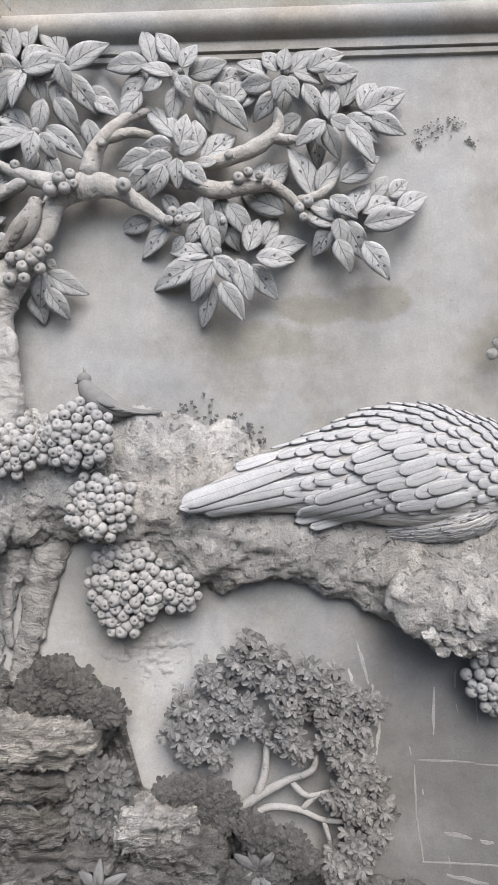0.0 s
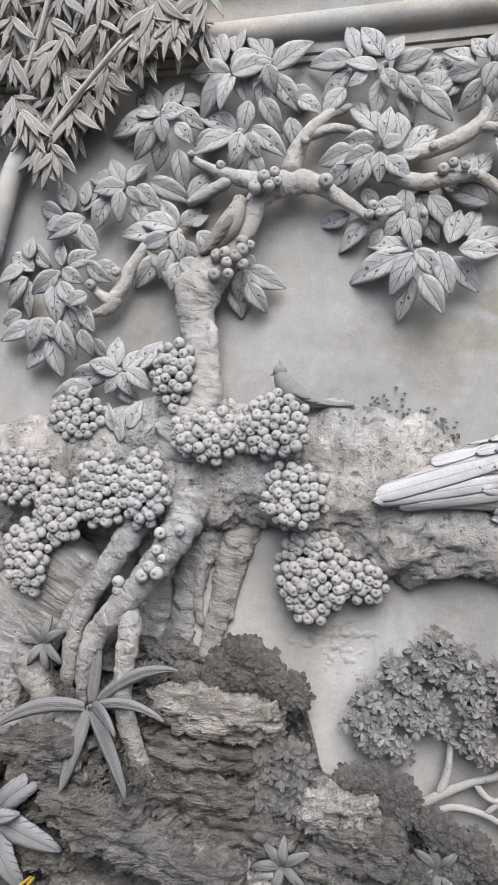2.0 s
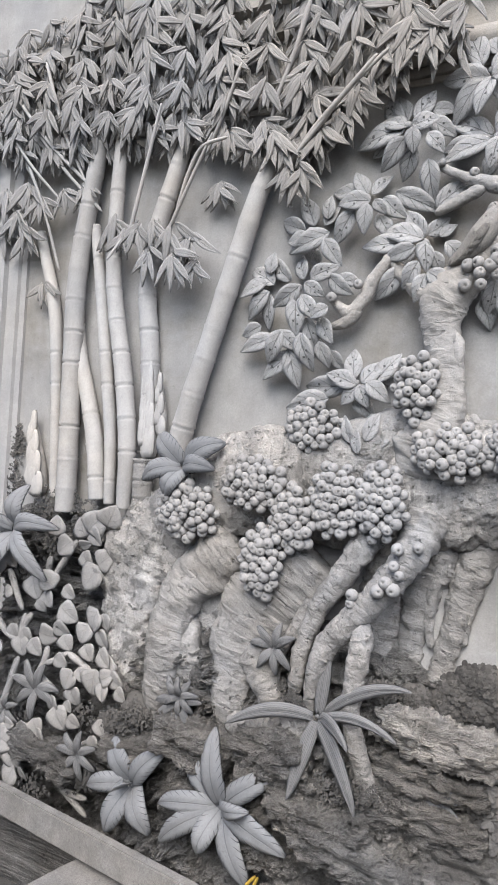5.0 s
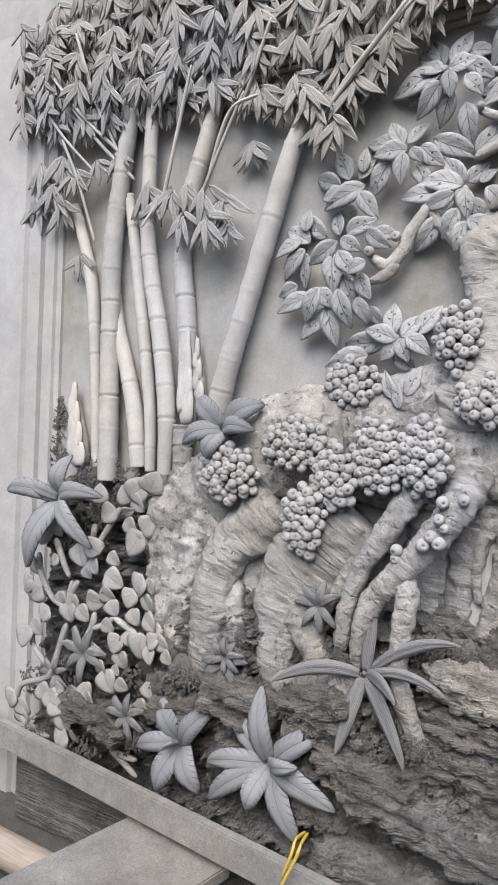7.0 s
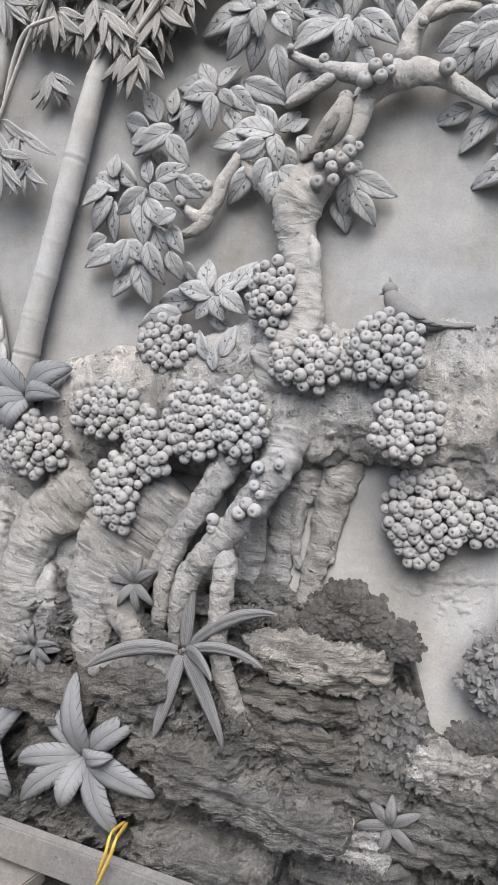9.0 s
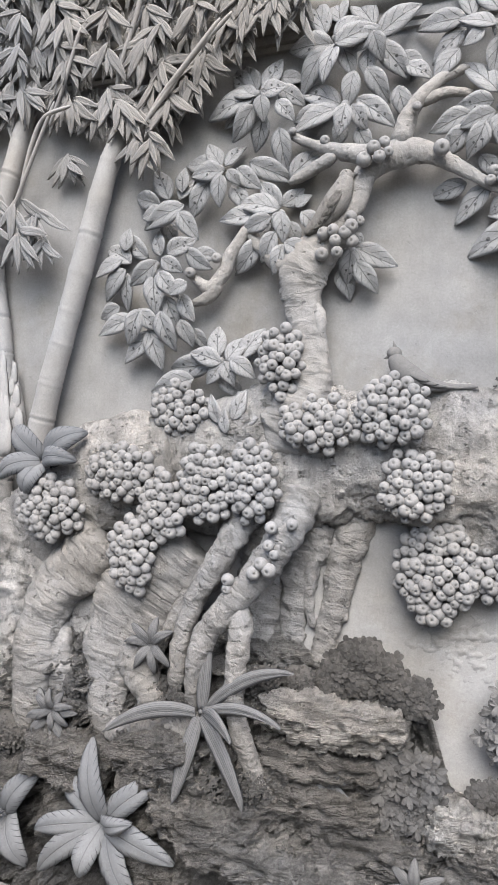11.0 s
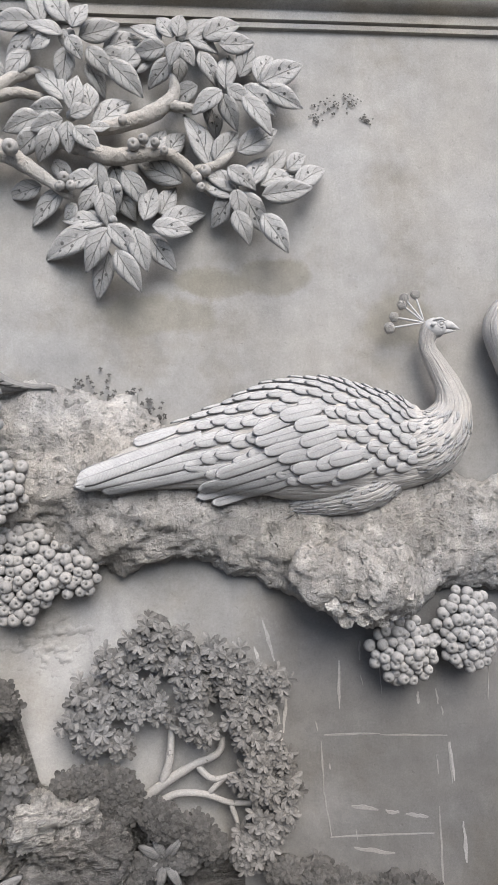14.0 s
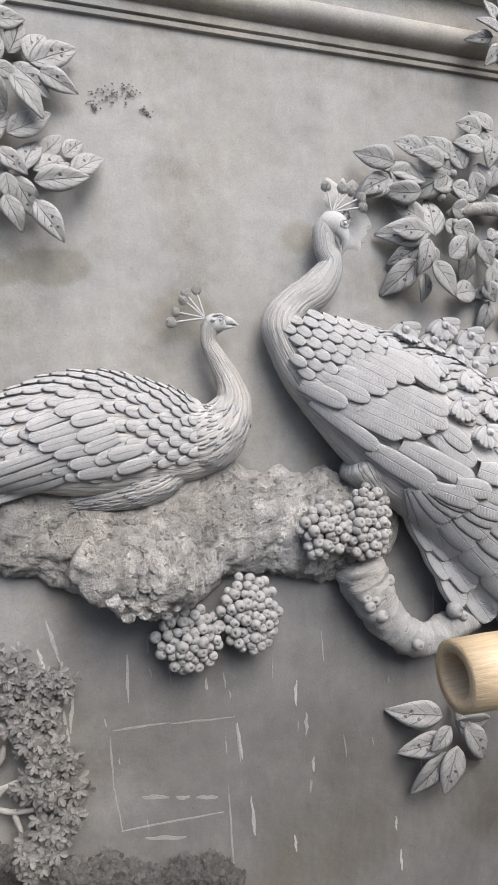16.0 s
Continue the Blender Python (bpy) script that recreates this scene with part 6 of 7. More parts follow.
def round_leaves(spots):
    """Leaves of the creeper: x, y, z of the foot, the angle and the length of each."""
    for x, y, z, a, ln in spots:
        ln *= rng.uniform(1.12, 1.32)
        part("round_leaf", ROUND_LEAVES[rng.randrange(3)], creeper,
             m=leaf_pose((x - 0.15 * ln * math.cos(radians(a)), y - rng.uniform(0.0, 0.012), z - 0.15 * ln * math.sin(radians(a))), a, ln, rng.uniform(-6, 8), 8 + rng.uniform(-14, 14), rng.uniform(1.0, 1.2)))


round_leaves([
    (-1.786, -0.108, 1.129, 99, 0.056), (-1.730, -0.111, 1.107, -138, 0.062), (-1.675, -0.108, 1.138, 116, 0.058), (-1.654, -0.107, 1.158, 47, 0.079),
    (-1.589, -0.105, 1.180, 64, 0.070), (-1.653, -0.108, 1.149, -40, 0.062), (-1.667, -0.114, 1.077, -49, 0.055), (-1.596, -0.117, 1.058, 39, 0.063),
    (-1.605, -0.119, 1.039, -122, 0.078), (-1.615, -0.120, 1.030, -33, 0.055), (-1.682, -0.112, 1.102, 19, 0.036), (-1.860, -0.122, 0.975, -66, 0.068),
    (-1.772, -0.124, 0.967, 132, 0.057), (-1.805, -0.126, 0.936, -58, 0.049), (-1.723, -0.125, 0.964, -41, 0.048), (-1.826, -0.129, 0.906, -52, 0.042),
    (-1.727, -0.131, 0.901, -31, 0.070), (-2.026, -0.116, 1.023, -111, 0.066),
])
round_leaves([
    (-1.988, -0.114, 1.046, -62, 0.062), (-1.958, -0.126, 0.926, -128, 0.041), (-2.078, -0.126, 0.902, -46, 0.062), (-2.024, -0.135, 0.813, -138, 0.071),
    (-1.929, -0.137, 0.809, -62, 0.059), (-1.876, -0.138, 0.807, -62, 0.058), (-1.801, -0.138, 0.810, -7, 0.062), (-1.744, -0.136, 0.846, -31, 0.057),
    (-1.704, -0.139, 0.816, -58, 0.047), (-1.617, -0.136, 0.865, -110, 0.059), (-1.589, -0.132, 0.912, -107, 0.067), (-1.555, -0.132, 0.908, -67, 0.044),
    (-1.571, -0.138, 0.855, -53, 0.059), (-1.610, -0.142, 0.806, -59, 0.047), (-1.553, -0.144, 0.798, -38, 0.057), (-1.518, -0.145, 0.787, -110, 0.059),
    (-1.885, -0.140, 0.779, -74, 0.056), (-1.975, -0.141, 0.755, -115, 0.057),
])
round_leaves([
    (-1.834, -0.141, 0.778, -46, 0.056), (-1.719, -0.145, 0.752, -29, 0.041), (-2.060, -0.147, 0.674, -99, 0.071), (-2.035, -0.145, 0.698, -44, 0.059),
    (-1.656, -0.150, 0.720, -110, 0.061), (-1.623, -0.149, 0.735, -59, 0.047), (-1.567, -0.150, 0.736, -96, 0.071), (-1.533, -0.151, 0.726, 31, 0.049),
    (-1.502, -0.150, 0.740, -31, 0.050), (-1.530, -0.153, 0.710, -76, 0.050), (-1.476, -0.155, 0.704, -39, 0.043), (-1.649, -0.155, 0.670, -63, 0.054),
    (-1.727, -0.157, 0.628, -62, 0.055), (-1.667, -0.159, 0.623, -41, 0.032), (-1.699, -0.161, 0.599, -56, 0.065), (-1.639, -0.163, 0.586, -27, 0.039),
    (-1.978, -0.165, 0.493, -43, 0.056),
])
round_leaves([
    (-1.900, -0.165, 0.511, -2, 0.038), (-1.938, -0.165, 0.483, -48, 0.062), (-1.924, -0.165, 0.458, -10, 0.066), (-1.825, -0.165, 0.528, -72, 0.045),
    (-1.777, -0.164, 0.547, -57, 0.048), (-1.763, -0.165, 0.523, -57, 0.046), (-1.847, -0.165, 0.467, -40, 0.034), (-1.528, -0.164, 0.602, -53, 0.045),
    (-1.557, -0.165, 0.544, -52, 0.055), (-1.871, -0.165, 0.424, -64, 0.064), (-1.856, -0.165, 0.372, -110, 0.066), (-1.831, -0.165, 0.378, -40, 0.043),
    (-2.099, -0.165, 0.447, -116, 0.062), (-2.083, -0.165, 0.392, -41, 0.057), (-2.071, -0.165, 0.424, -41, 0.057), (-2.069, -0.132, 0.835, -132, 0.060),
])


# ---- birds ----
class Body:
    """A rounded body along a line; at(s, a) gives places on it: s from 0 to 1 along, a in degrees from its upper side over the front."""

    def __init__(self, pts, flat):
        self.line, self.flat = glide(pts, 0.006), flat
        self.t, self.n1, self.n2 = frames(self.line)
        self.n1 = np.where(self.n1[:, 2:3] < 0, -self.n1, self.n1)
        d = np.r_[0, np.cumsum(np.linalg.norm(np.diff(self.line[:, :3], axis=0), axis=1))]
        self.length, self.s = d[-1], d / d[-1]

    def at(self, s, a, lift=0.0):
        s = min(max(s, 0.0), 1.0)
        get = lambda k: np.array([np.interp(s, self.s, k[:, i]) for i in range(k.shape[1])])
        c, n1, n2 = get(self.line), get(self.n1), get(self.n2)
        ca, sa = math.cos(radians(a)), math.sin(radians(a))
        n = ca * n1 * self.flat - sa * n2
        n /= np.linalg.norm(n) + 1e-9
        return c[:3] + c[3] * (ca * n1 - self.flat * sa * n2) + n * lift, c[3]

    def front(self, x, z):
        """Depth of the body's front at a place on the wall."""
        d2 = (self.line[:, 0] - x) ** 2 + (self.line[:, 2] - z) ** 2
        gap = self.line[:, 3] ** 2 - d2
        if gap.max() <= 0:
            return float(self.line[gap.argmax(), 1])
        on = gap > 0
        return float(np.min(self.line[on, 1] - self.flat * np.sqrt(gap[on])))


def feather(body, s, a, length, width, lift=0.0, rise=0.012, turn=0.0, rows=8, cols=7, point=0.5, bow=0.0015):
    """A plume that lies on the body: its root, sunk in at (s, a), its free tip standing off by lift + rise."""
    verts, uvs = [], []
    k = 180 / math.pi / max(0.03, body.at(s, a)[1])
    start = 0.44 if length < 0.13 else 0.35
    dense = max(1.0, length / 0.06)

    def stand(v):
        return -0.005 + (lift + rise + 0.005) * min(1.0, v * 1.25) ** 0.8

    for i in range(rows):
        v = i / (rows - 1)
        w = width * (min(1.0, 0.75 + 0.6 * v) if v < start else max(0.0, 1 - ((v - start) / (1 - start)) ** 2.2) ** point)
        for j in range(cols):
            u = 2 * j / (cols - 1) - 1
            ds = v * length * math.cos(turn) - u * w * math.sin(turn)
            da = u * w * math.cos(turn) + v * length * math.sin(turn)
            p, _ = body.at(s + ds / body.length, a + da * k, stand(v) + bow * (1 - abs(u) ** 4))
            verts.append(p)
            uvs.append((j / (cols - 1), 1 - (1 - v) * dense))
    n = len(verts)
    rim = [i * cols for i in range(rows)] + [(rows - 1) * cols + j for j in range(1, cols)] + [i * cols + cols - 1 for i in range(rows - 2, -1, -1)]
    for q in rim:
        p = np.array(verts[q])
        verts.append(p + np.array([0, max(0.0, stand(1 - (1 - uvs[q][1]) / dense)) + 0.004, 0]))
        uvs.append((0.99, uvs[q][1]))
    faces = grid_faces(rows, cols)
    for q in range(len(rim) - 1):
        faces.append((rim[q], rim[q + 1], n + q + 1, n + q))
    return verts, faces, uvs


def lay(body, x, z, angle, length, width, up=0.004, rise=0.007, rows=12, cols=7, point=0.45, bow=0.0018):
    """A plume draped over the front of a body: its root at x, z, its angle across the wall, its length and half its width."""
    verts, uvs = [], []
    ca, sa = math.cos(radians(angle)), math.sin(radians(angle))
    dense = max(1.0, length / 0.06)
    full = max(0.4, 1 - width * 1.9 / length)
    for i in range(rows):
        v = i / (rows - 1)
        w = width * (min(1.0, 0.7 + 0.8 * v) if v < full else max(0.0, 1 - ((v - full) / (1 - full)) ** 2.2) ** point)
        for j in range(cols):
            u = 2 * j / (cols - 1) - 1
            px, pz = x + v * length * ca - u * w * sa, z + v * length * sa + u * w * ca
            verts.append((px, body.front(px, pz) - up - rise * min(1.0, v * 1.3) - bow * (1 - abs(u) ** 4), pz))
            uvs.append((j / (cols - 1), 1 - (1 - v) * dense))
    n = len(verts)
    rim = [i * cols for i in range(rows)] + [(rows - 1) * cols + j for j in range(1, cols)] + [i * cols + cols - 1 for i in range(rows - 2, -1, -1)]
    for q in rim:
        px, py, pz = verts[q]
        verts.append((px, py + up + rise + bow + 0.006, pz))
        uvs.append((0.99, uvs[q][1]))
    faces = grid_faces(rows, cols)
    for q in range(len(rim) - 1):
        faces.append((rim[q], rim[q + 1], n + q + 1, n + q))
    return verts, faces, uvs


def eye_plume(body, x, z, angle, size, up):
    """A fan of narrow plumes round a raised eye."""
    out = [lay(body, x, z, angle + q, size * (1 - 0.0016 * abs(q)), size * 0.20, up + 0.0015 * (k % 2), 0.006, 8, 5, 0.5, 0.002) for k, q in enumerate(range(-75, 76, 19))]
    c = body.front(x, z) - up - 0.008
    ex, ez = x + 0.25 * size * math.cos(radians(angle)), z + 0.25 * size * math.sin(radians(angle))
    out.append(blob((ex, c, ez), (size * 0.20, 0.006, size * 0.18), 0.03, 30, 2))
    out.append(blob((ex, c - 0.005, ez), (size * 0.09, 0.005, size * 0.09), 0.03, 30, 2))
    return out


def scales(body, s0, s1, step0, step1, lo, hi, rise=0.0078):
    """Rows of rounded plumes like shingles, from the tail end (s1) up to the neck (s0)."""
    out, s, i = [], s1, 0
    while s > s0:
        f = (s - s0) / (s1 - s0)
        step = step0 + (step1 - step0) * f
        top = hi(s)
        n = max(4, int(round(radians(top - lo) * body.at(s, 70)[1] * 0.8 / (step * 1.15))))
        for j in range(n):
            a = lo + (top - lo) * (j + (0.5 if i % 2 else 0.0)) / n
            out.append(feather(body, s + rng.uniform(-0.1, 0.1) * step / body.length, a, step * 2.1 * rng.uniform(0.93, 1.08), step * 0.60, 0.0, rise, rng.uniform(-0.1, 0.1), 9, 7, 0.5, 0.0030))
        s -= step / body.length
        i += 1
    return out


def strand(pts, around, step, rough, flat, freq=30.0):
    """A rounded form with fine down running along it."""
    v, f = tube(pts, around, step, rough, flat, freq)
    return v, f, flow_uv(len(v), around, step), 1


def gather(name, pieces, material, second=None):
    verts, faces, uvs, at, slot = [], [], [], 0, []
    for p in pieces:
        v, f = p[0], p[1]
        u = p[2] if len(p) > 2 else [(0.3, 0.5)] * len(v)
        verts += [tuple(q) for q in v]
        uvs += list(u)
        faces += [tuple(i + at for i in q) for q in f]
        at += len(v)
        slot += [p[3] if len(p) > 3 else 0] * len(f)
    me = mesh(name, verts, faces, material, uvs)
    if second:
        me.materials.append(second)
        me.polygons.foreach_set("material_index", slot)
    bm = bmesh.new()
    bm.from_mesh(me)
    bmesh.ops.recalc_face_normals(bm, faces=bm.faces[:])
    bm.to_mesh(me)
    bm.free()
    return me


def statue(name, pieces, base, label):
    me = gather(name, pieces, M_BIRD, M_DOWN)
    me.transform(Matrix.Translation([-v for v in base]))
    ob = new(name, me)
    ob.matrix_basis = Matrix.Translation(base)
    return tagged(ob, label, "statue")


def crest(start, ends):
    out = []
    a = Vector(start)
    for x, y, z, r in ends:
        b = Vector((x, y, z))
        out.append(tube([(*a.lerp(b, k / 3), 0.0027) for k in range(4)], 8, 0.01, 0.0))
        v, f = blob(b[:], (r * 1.08, r * 0.65, r * 1.12), 0.14, 60, 3)
        out.append((v, f, flow_uv(len(v), 24, 0.002), 1))
    return out


def plumes(body, s0, s1, count, length):
    """Fine narrow plumes that run down a neck."""
    out = []
    for k in range(count):
        s = s0 + (s1 - s0) * (1 - k / count)
        out.append(feather(body, s, rng.uniform(5, 175), length * (0.5 + 0.6 * s), 0.0036 + 0.0015 * s, 0.0, 0.0016, rng.uniform(-0.1, 0.1), 7, 3, 0.8, 0.001))
    return out


# the sitting peahen
hen = Body([
    (0.728, -0.06, 1.468, 0.0548), (0.684, -0.06, 1.414, 0.0861), (0.613, -0.06, 1.398, 0.1043), (0.515, -0.06, 1.406, 0.1274), 
    (0.405, -0.06, 1.415, 0.1456), (0.295, -0.065, 1.415, 0.1372), (0.174, -0.08, 1.400, 0.1017), (0.043, -0.095, 1.378, 0.0678), 
    (-0.071, -0.11, 1.350, 0.0417), (-0.170, -0.118, 1.321, 0.0096), 
], 0.5)
pieces = [strand([tuple(p) for p in hen.line[::6]] + [tuple(hen.line[-1])], 48, 0.01, 0.012, 0.52, 30)]
neck = [
    (0.713, -0.06, 1.679, 0.0143), (0.692, -0.06, 1.682, 0.0248), (0.677, -0.06, 1.669, 0.0238), (0.672, -0.06, 1.634, 0.0196), 
    (0.696, -0.06, 1.586, 0.0267), (0.723, -0.06, 1.530, 0.0352), (0.728, -0.06, 1.482, 0.0504), (0.699, -0.058, 1.428, 0.0728), 
    (0.635, -0.055, 1.388, 0.0840), (0.559, -0.05, 1.370, 0.0421), 
]
pieces.append(strand(neck, 36, 0.006, 0.03, 0.8, 40))
pieces += plumes(Body(neck, 0.8), 0.50, 0.9, 150, 0.05)
pieces.append(tube([
    (0.706, -0.06, 1.682, 0.0126), (0.727, -0.06, 1.682, 0.0084), (0.748, -0.06, 1.678, 0.0021), 
], 12, 0.004, 0.0))
thigh = [
    (0.614, -0.05, 1.341, 0.0364), (0.514, -0.052, 1.300, 0.0588), (0.417, -0.052, 1.273, 0.0417), (0.314, -0.05, 1.255, 0.0168), 
]
pieces.append(strand(thigh, 24, 0.008, 0.05, 0.9))
pieces += plumes(Body(thigh, 0.9), 0.02, 0.8, 170, 0.06)
pieces += crest([
    (0.666, -0.06, 1.694, 0.0000), 
][0][:3], [
    (0.582, -0.05, 1.683, 0.0126), (0.594, -0.05, 1.710, 0.0112), (0.615, -0.05, 1.740, 0.0112), (0.621, -0.05, 1.757, 0.0112), 
    (0.648, -0.05, 1.765, 0.0112), 
])
pieces.append(blob([
    (0.679, -0.085, 1.686, 0.0000), 
][0][:3], (0.006, 0.004, 0.005), 0.0, 1, 2))
pieces.append(blob((0.690, -0.062, 1.680), (0.030, 0.022, 0.025), 0.05, 40, 3))
pieces.append(tube([(0.712, -0.064, 1.688, 0.0150), (0.730, -0.066, 1.685, 0.0095), (0.752, -0.066, 1.676, 0.0020)], 14, 0.004, 0.0))
pieces.append(tube([(0.706, -0.064, 1.672, 0.0090), (0.726, -0.066, 1.672, 0.0050), (0.742, -0.066, 1.673, 0.0015)], 12, 0.004, 0.0))
pieces.append(tube([(0.699 + 0.0085 * math.cos(q * 0.7), -0.083, 1.687 + 0.0075 * math.sin(q * 0.7), 0.0019) for q in range(10)], 8, 0.003, 0.0))
pieces.append(blob((0.699, -0.084, 1.687), (0.0045, 0.0035, 0.0045), 0.0, 1, 2))
pieces.append(tube([(0.680, -0.080, 1.696, 0.0025), (0.697, -0.083, 1.700, 0.0035), (0.714, -0.080, 1.694, 0.0022)], 8, 0.004, 0.0))
for k, (x, z, angle, ln, wd) in enumerate([
    (0.120, 1.428, -162, 0.298, 0.0226), (0.170, 1.391, -169, 0.344, 0.0199), (0.170, 1.358, -171, 0.283, 0.0160), (0.064, 1.449, -163, 0.107, 0.0133),
]):  # long tail plumes
    pieces.append(lay(hen, x, z, angle, ln, wd, 0.001 + 0.002 * (3 - k), 0.004, 18))
pieces += scales(hen, 0.10, 0.66, 0.022, 0.034, 6, lambda s: 128 if s < 0.3 else 140)
for k, (x, z, angle, ln, wd) in enumerate([
    (0.340, 1.329, -165, 0.211, 0.0146), (0.356, 1.349, -167, 0.262, 0.0146), (0.351, 1.372, -165, 0.256, 0.0146), (0.329, 1.395, -163, 0.193, 0.0160),
]):  # wing tip
    pieces.append(lay(hen, x, z, angle, ln, wd, 0.003 + 0.002 * k, 0.004, 16))
for k, (x, z, angle, ln, wd) in enumerate([
    (0.467, 1.339, -174, 0.123, 0.0160), (0.440, 1.365, -172, 0.113, 0.0160), (0.415, 1.393, -171, 0.120, 0.0160), (0.391, 1.421, -167, 0.129, 0.0160),
    (0.379, 1.447, -166, 0.137, 0.0160), (0.359, 1.481, -160, 0.125, 0.0160),
]):  # folded wing
    pieces.append(lay(hen, x, z, angle, ln * 1.1, wd, 0.007 + 0.001 * k, 0.005, 14))
for k, (x, z, angle, ln, wd) in enumerate([
    (0.456, 1.379, -163, 0.080, 0.0173), (0.431, 1.408, -161, 0.078, 0.0173), (0.421, 1.431, -165, 0.082, 0.0173), (0.404, 1.459, -170, 0.075, 0.0173),
    (0.389, 1.488, -168, 0.092, 0.0173), (0.506, 1.350, -167, 0.079, 0.0160), (0.481, 1.379, -169, 0.075, 0.0173),
]):  # coverts
    pieces.append(lay(hen, x, z, angle, ln * 1.1, wd * 1.05, 0.008 + 0.001 * (k % 5), 0.006, 10))
statue("peahen_statue", pieces, [
    (0.455, -0, 1.246, 0.0000), 
][0][:3], "pale cement relief statue of a resting peahen with layered plumage")

# the standing peacock
cock = Body([
    (0.863, -0.05, 1.682, 0.0504), (0.904, -0.055, 1.645, 0.0814), (0.980, -0.06, 1.586, 0.1293), (1.090, -0.065, 1.509, 0.1740), 
    (1.231, -0.07, 1.413, 0.2176), (1.379, -0.075, 1.304, 0.2276), (1.507, -0.075, 1.159, 0.2084), (1.624, -0.07, 0.983, 0.1907), 
    (1.750, -0.06, 0.762, 0.1533), (1.858, -0.05, 0.499, 0.1082), 
], 0.5)
pieces = [strand([tuple(p) for p in cock.line[::6]] + [tuple(cock.line[-1])], 56, 0.01, 0.012, 0.5, 24)]
neck = [
    (1.022, -0.06, 1.958, 0.0309), (1.000, -0.06, 1.923, 0.0315), (1.002, -0.06, 1.879, 0.0301), (1.016, -0.06, 1.839, 0.0345), 
    (0.975, -0.06, 1.778, 0.0481), (0.908, -0.06, 1.732, 0.0476), (0.872, -0.06, 1.688, 0.0556), (0.884, -0.06, 1.640, 0.0589), 
    (0.936, -0.06, 1.559, 0.0730), (1.021, -0.055, 1.472, 0.0840), (1.113, -0.05, 1.393, 0.0825), (1.219, -0.045, 1.321, 0.0721), 
    (1.292, -0.04, 1.256, 0.0376), 
]
pieces.append(strand(neck, 36, 0.006, 0.03, 0.8, 40))
pieces += plumes(Body(neck, 0.8), 0.62, 0.95, 140, 0.05)
head = [
    (1.025, -0.062, 1.946, 0.0391), 
][0]
pieces.append(blob(head[:3], (head[3] * 1.08, head[3] * 0.8, head[3] * 0.9), 0.04, 40, 3))
pieces.append(tube([
    (1.036, -0.07, 1.938, 0.0256), (1.049, -0.078, 1.913, 0.0165), (1.052, -0.078, 1.889, 0.0098), (1.044, -0.074, 1.866, 0.0023), 
], 14, 0.004, 0.0))
pieces.append(tube([
    (1.030, -0.066, 1.927, 0.0180), (1.036, -0.07, 1.903, 0.0090), (1.040, -0.07, 1.882, 0.0030), 
], 12, 0.004, 0.0))
pieces += crest([
    (1.026, -0.06, 1.980, 0.0000), 
][0][:3], [
    (1.017, -0.05, 2.051, 0.0135), (1.064, -0.05, 2.049, 0.0144), (1.090, -0.05, 2.045, 0.0144), (1.120, -0.05, 2.029, 0.0144), 
    (1.124, -0.05, 2.003, 0.0135), 
])
eye = [
    (1.046, -0.0965, 1.941, 0.0000), 
][0]
pieces.append(blob(eye[:3], (0.0055, 0.004, 0.0055), 0.0, 1, 2))
pieces.append(tube([(eye[0] + 0.011 * math.cos(q * 0.7), eye[1] + 0.004, eye[2] + 0.010 * math.sin(q * 0.7), 0.0022) for q in range(10)], 8, 0.004, 0.0))
pieces.append(strand([
    (1.086, -0.06, 1.342, 0.0902), (1.134, -0.06, 1.263, 0.0673), (1.183, -0.06, 1.190, 0.0353), 
], 28, 0.008, 0.06, 0.9))
for k in range(11):  # train
    pieces.append(feather(cock, 0.50 + 0.012 * (k % 2), 34 + 13 * k, 0.50, 0.034, 0.006 * (k % 2), 0.006, 0.0, 18, 7, 0.45, 0.003))
pieces += scales(cock, 0.52, 0.80, 0.036, 0.050, 20, lambda s: 110, 0.012)
for k, (x, z, angle, ln, wd) in enumerate([
    (1.172, 1.247, -60, 0.356, 0.0293), (1.178, 1.247, -55, 0.433, 0.0319), (1.189, 1.246, -47, 0.401, 0.0319), (1.211, 1.244, -39, 0.373, 0.0319),
    (1.223, 1.244, -30, 0.352, 0.0346), (1.234, 1.238, -22, 0.347, 0.0346), (1.280, 1.250, -16, 0.302, 0.0346), (1.341, 1.286, -20, 0.259, 0.0399),
]):  # flight plumes below the wing
    for q in (3, 2, 1, 0):
        f = 0.27 * q * ln
        pieces.append(lay(cock, x + f * math.cos(radians(angle)), z + f * math.sin(radians(angle)), angle, ln * 0.34, wd * (0.8 + 0.12 * q), 0.008 + 0.003 * k - 0.001 * q, 0.007, 12, 7, 0.3))
pieces += scales(cock, 0.05, 0.50, 0.020, 0.034, 3, lambda s: 70 if s < 0.3 else 80, 0.007)
for k, (x, z, angle, ln, wd) in enumerate([
    (1.218, 1.386, -35, 0.157, 0.0293), (1.138, 1.360, -29, 0.233, 0.0293), (1.062, 1.354, -33, 0.207, 0.0293), (1.252, 1.399, -39, 0.102, 0.0266),
]):
    pieces.append(lay(cock, x, z, angle, ln, wd, 0.007 + 0.002 * ((4 - k) % 4), 0.005, 16))
for k, (x, z, angle, ln, wd) in enumerate([
    (0.922, 1.481, -40, 0.209, 0.0199), (0.947, 1.485, -30, 0.222, 0.0213), (0.978, 1.479, -26, 0.235, 0.0226), (1.036, 1.483, -26, 0.215, 0.0239),
    (1.084, 1.501, -30, 0.207, 0.0253), (1.123, 1.510, -28, 0.164, 0.0253),
]):
    pieces.append(lay(cock, x, z, angle, ln, wd, 0.010 + 0.0012 * k, 0.005, 16))
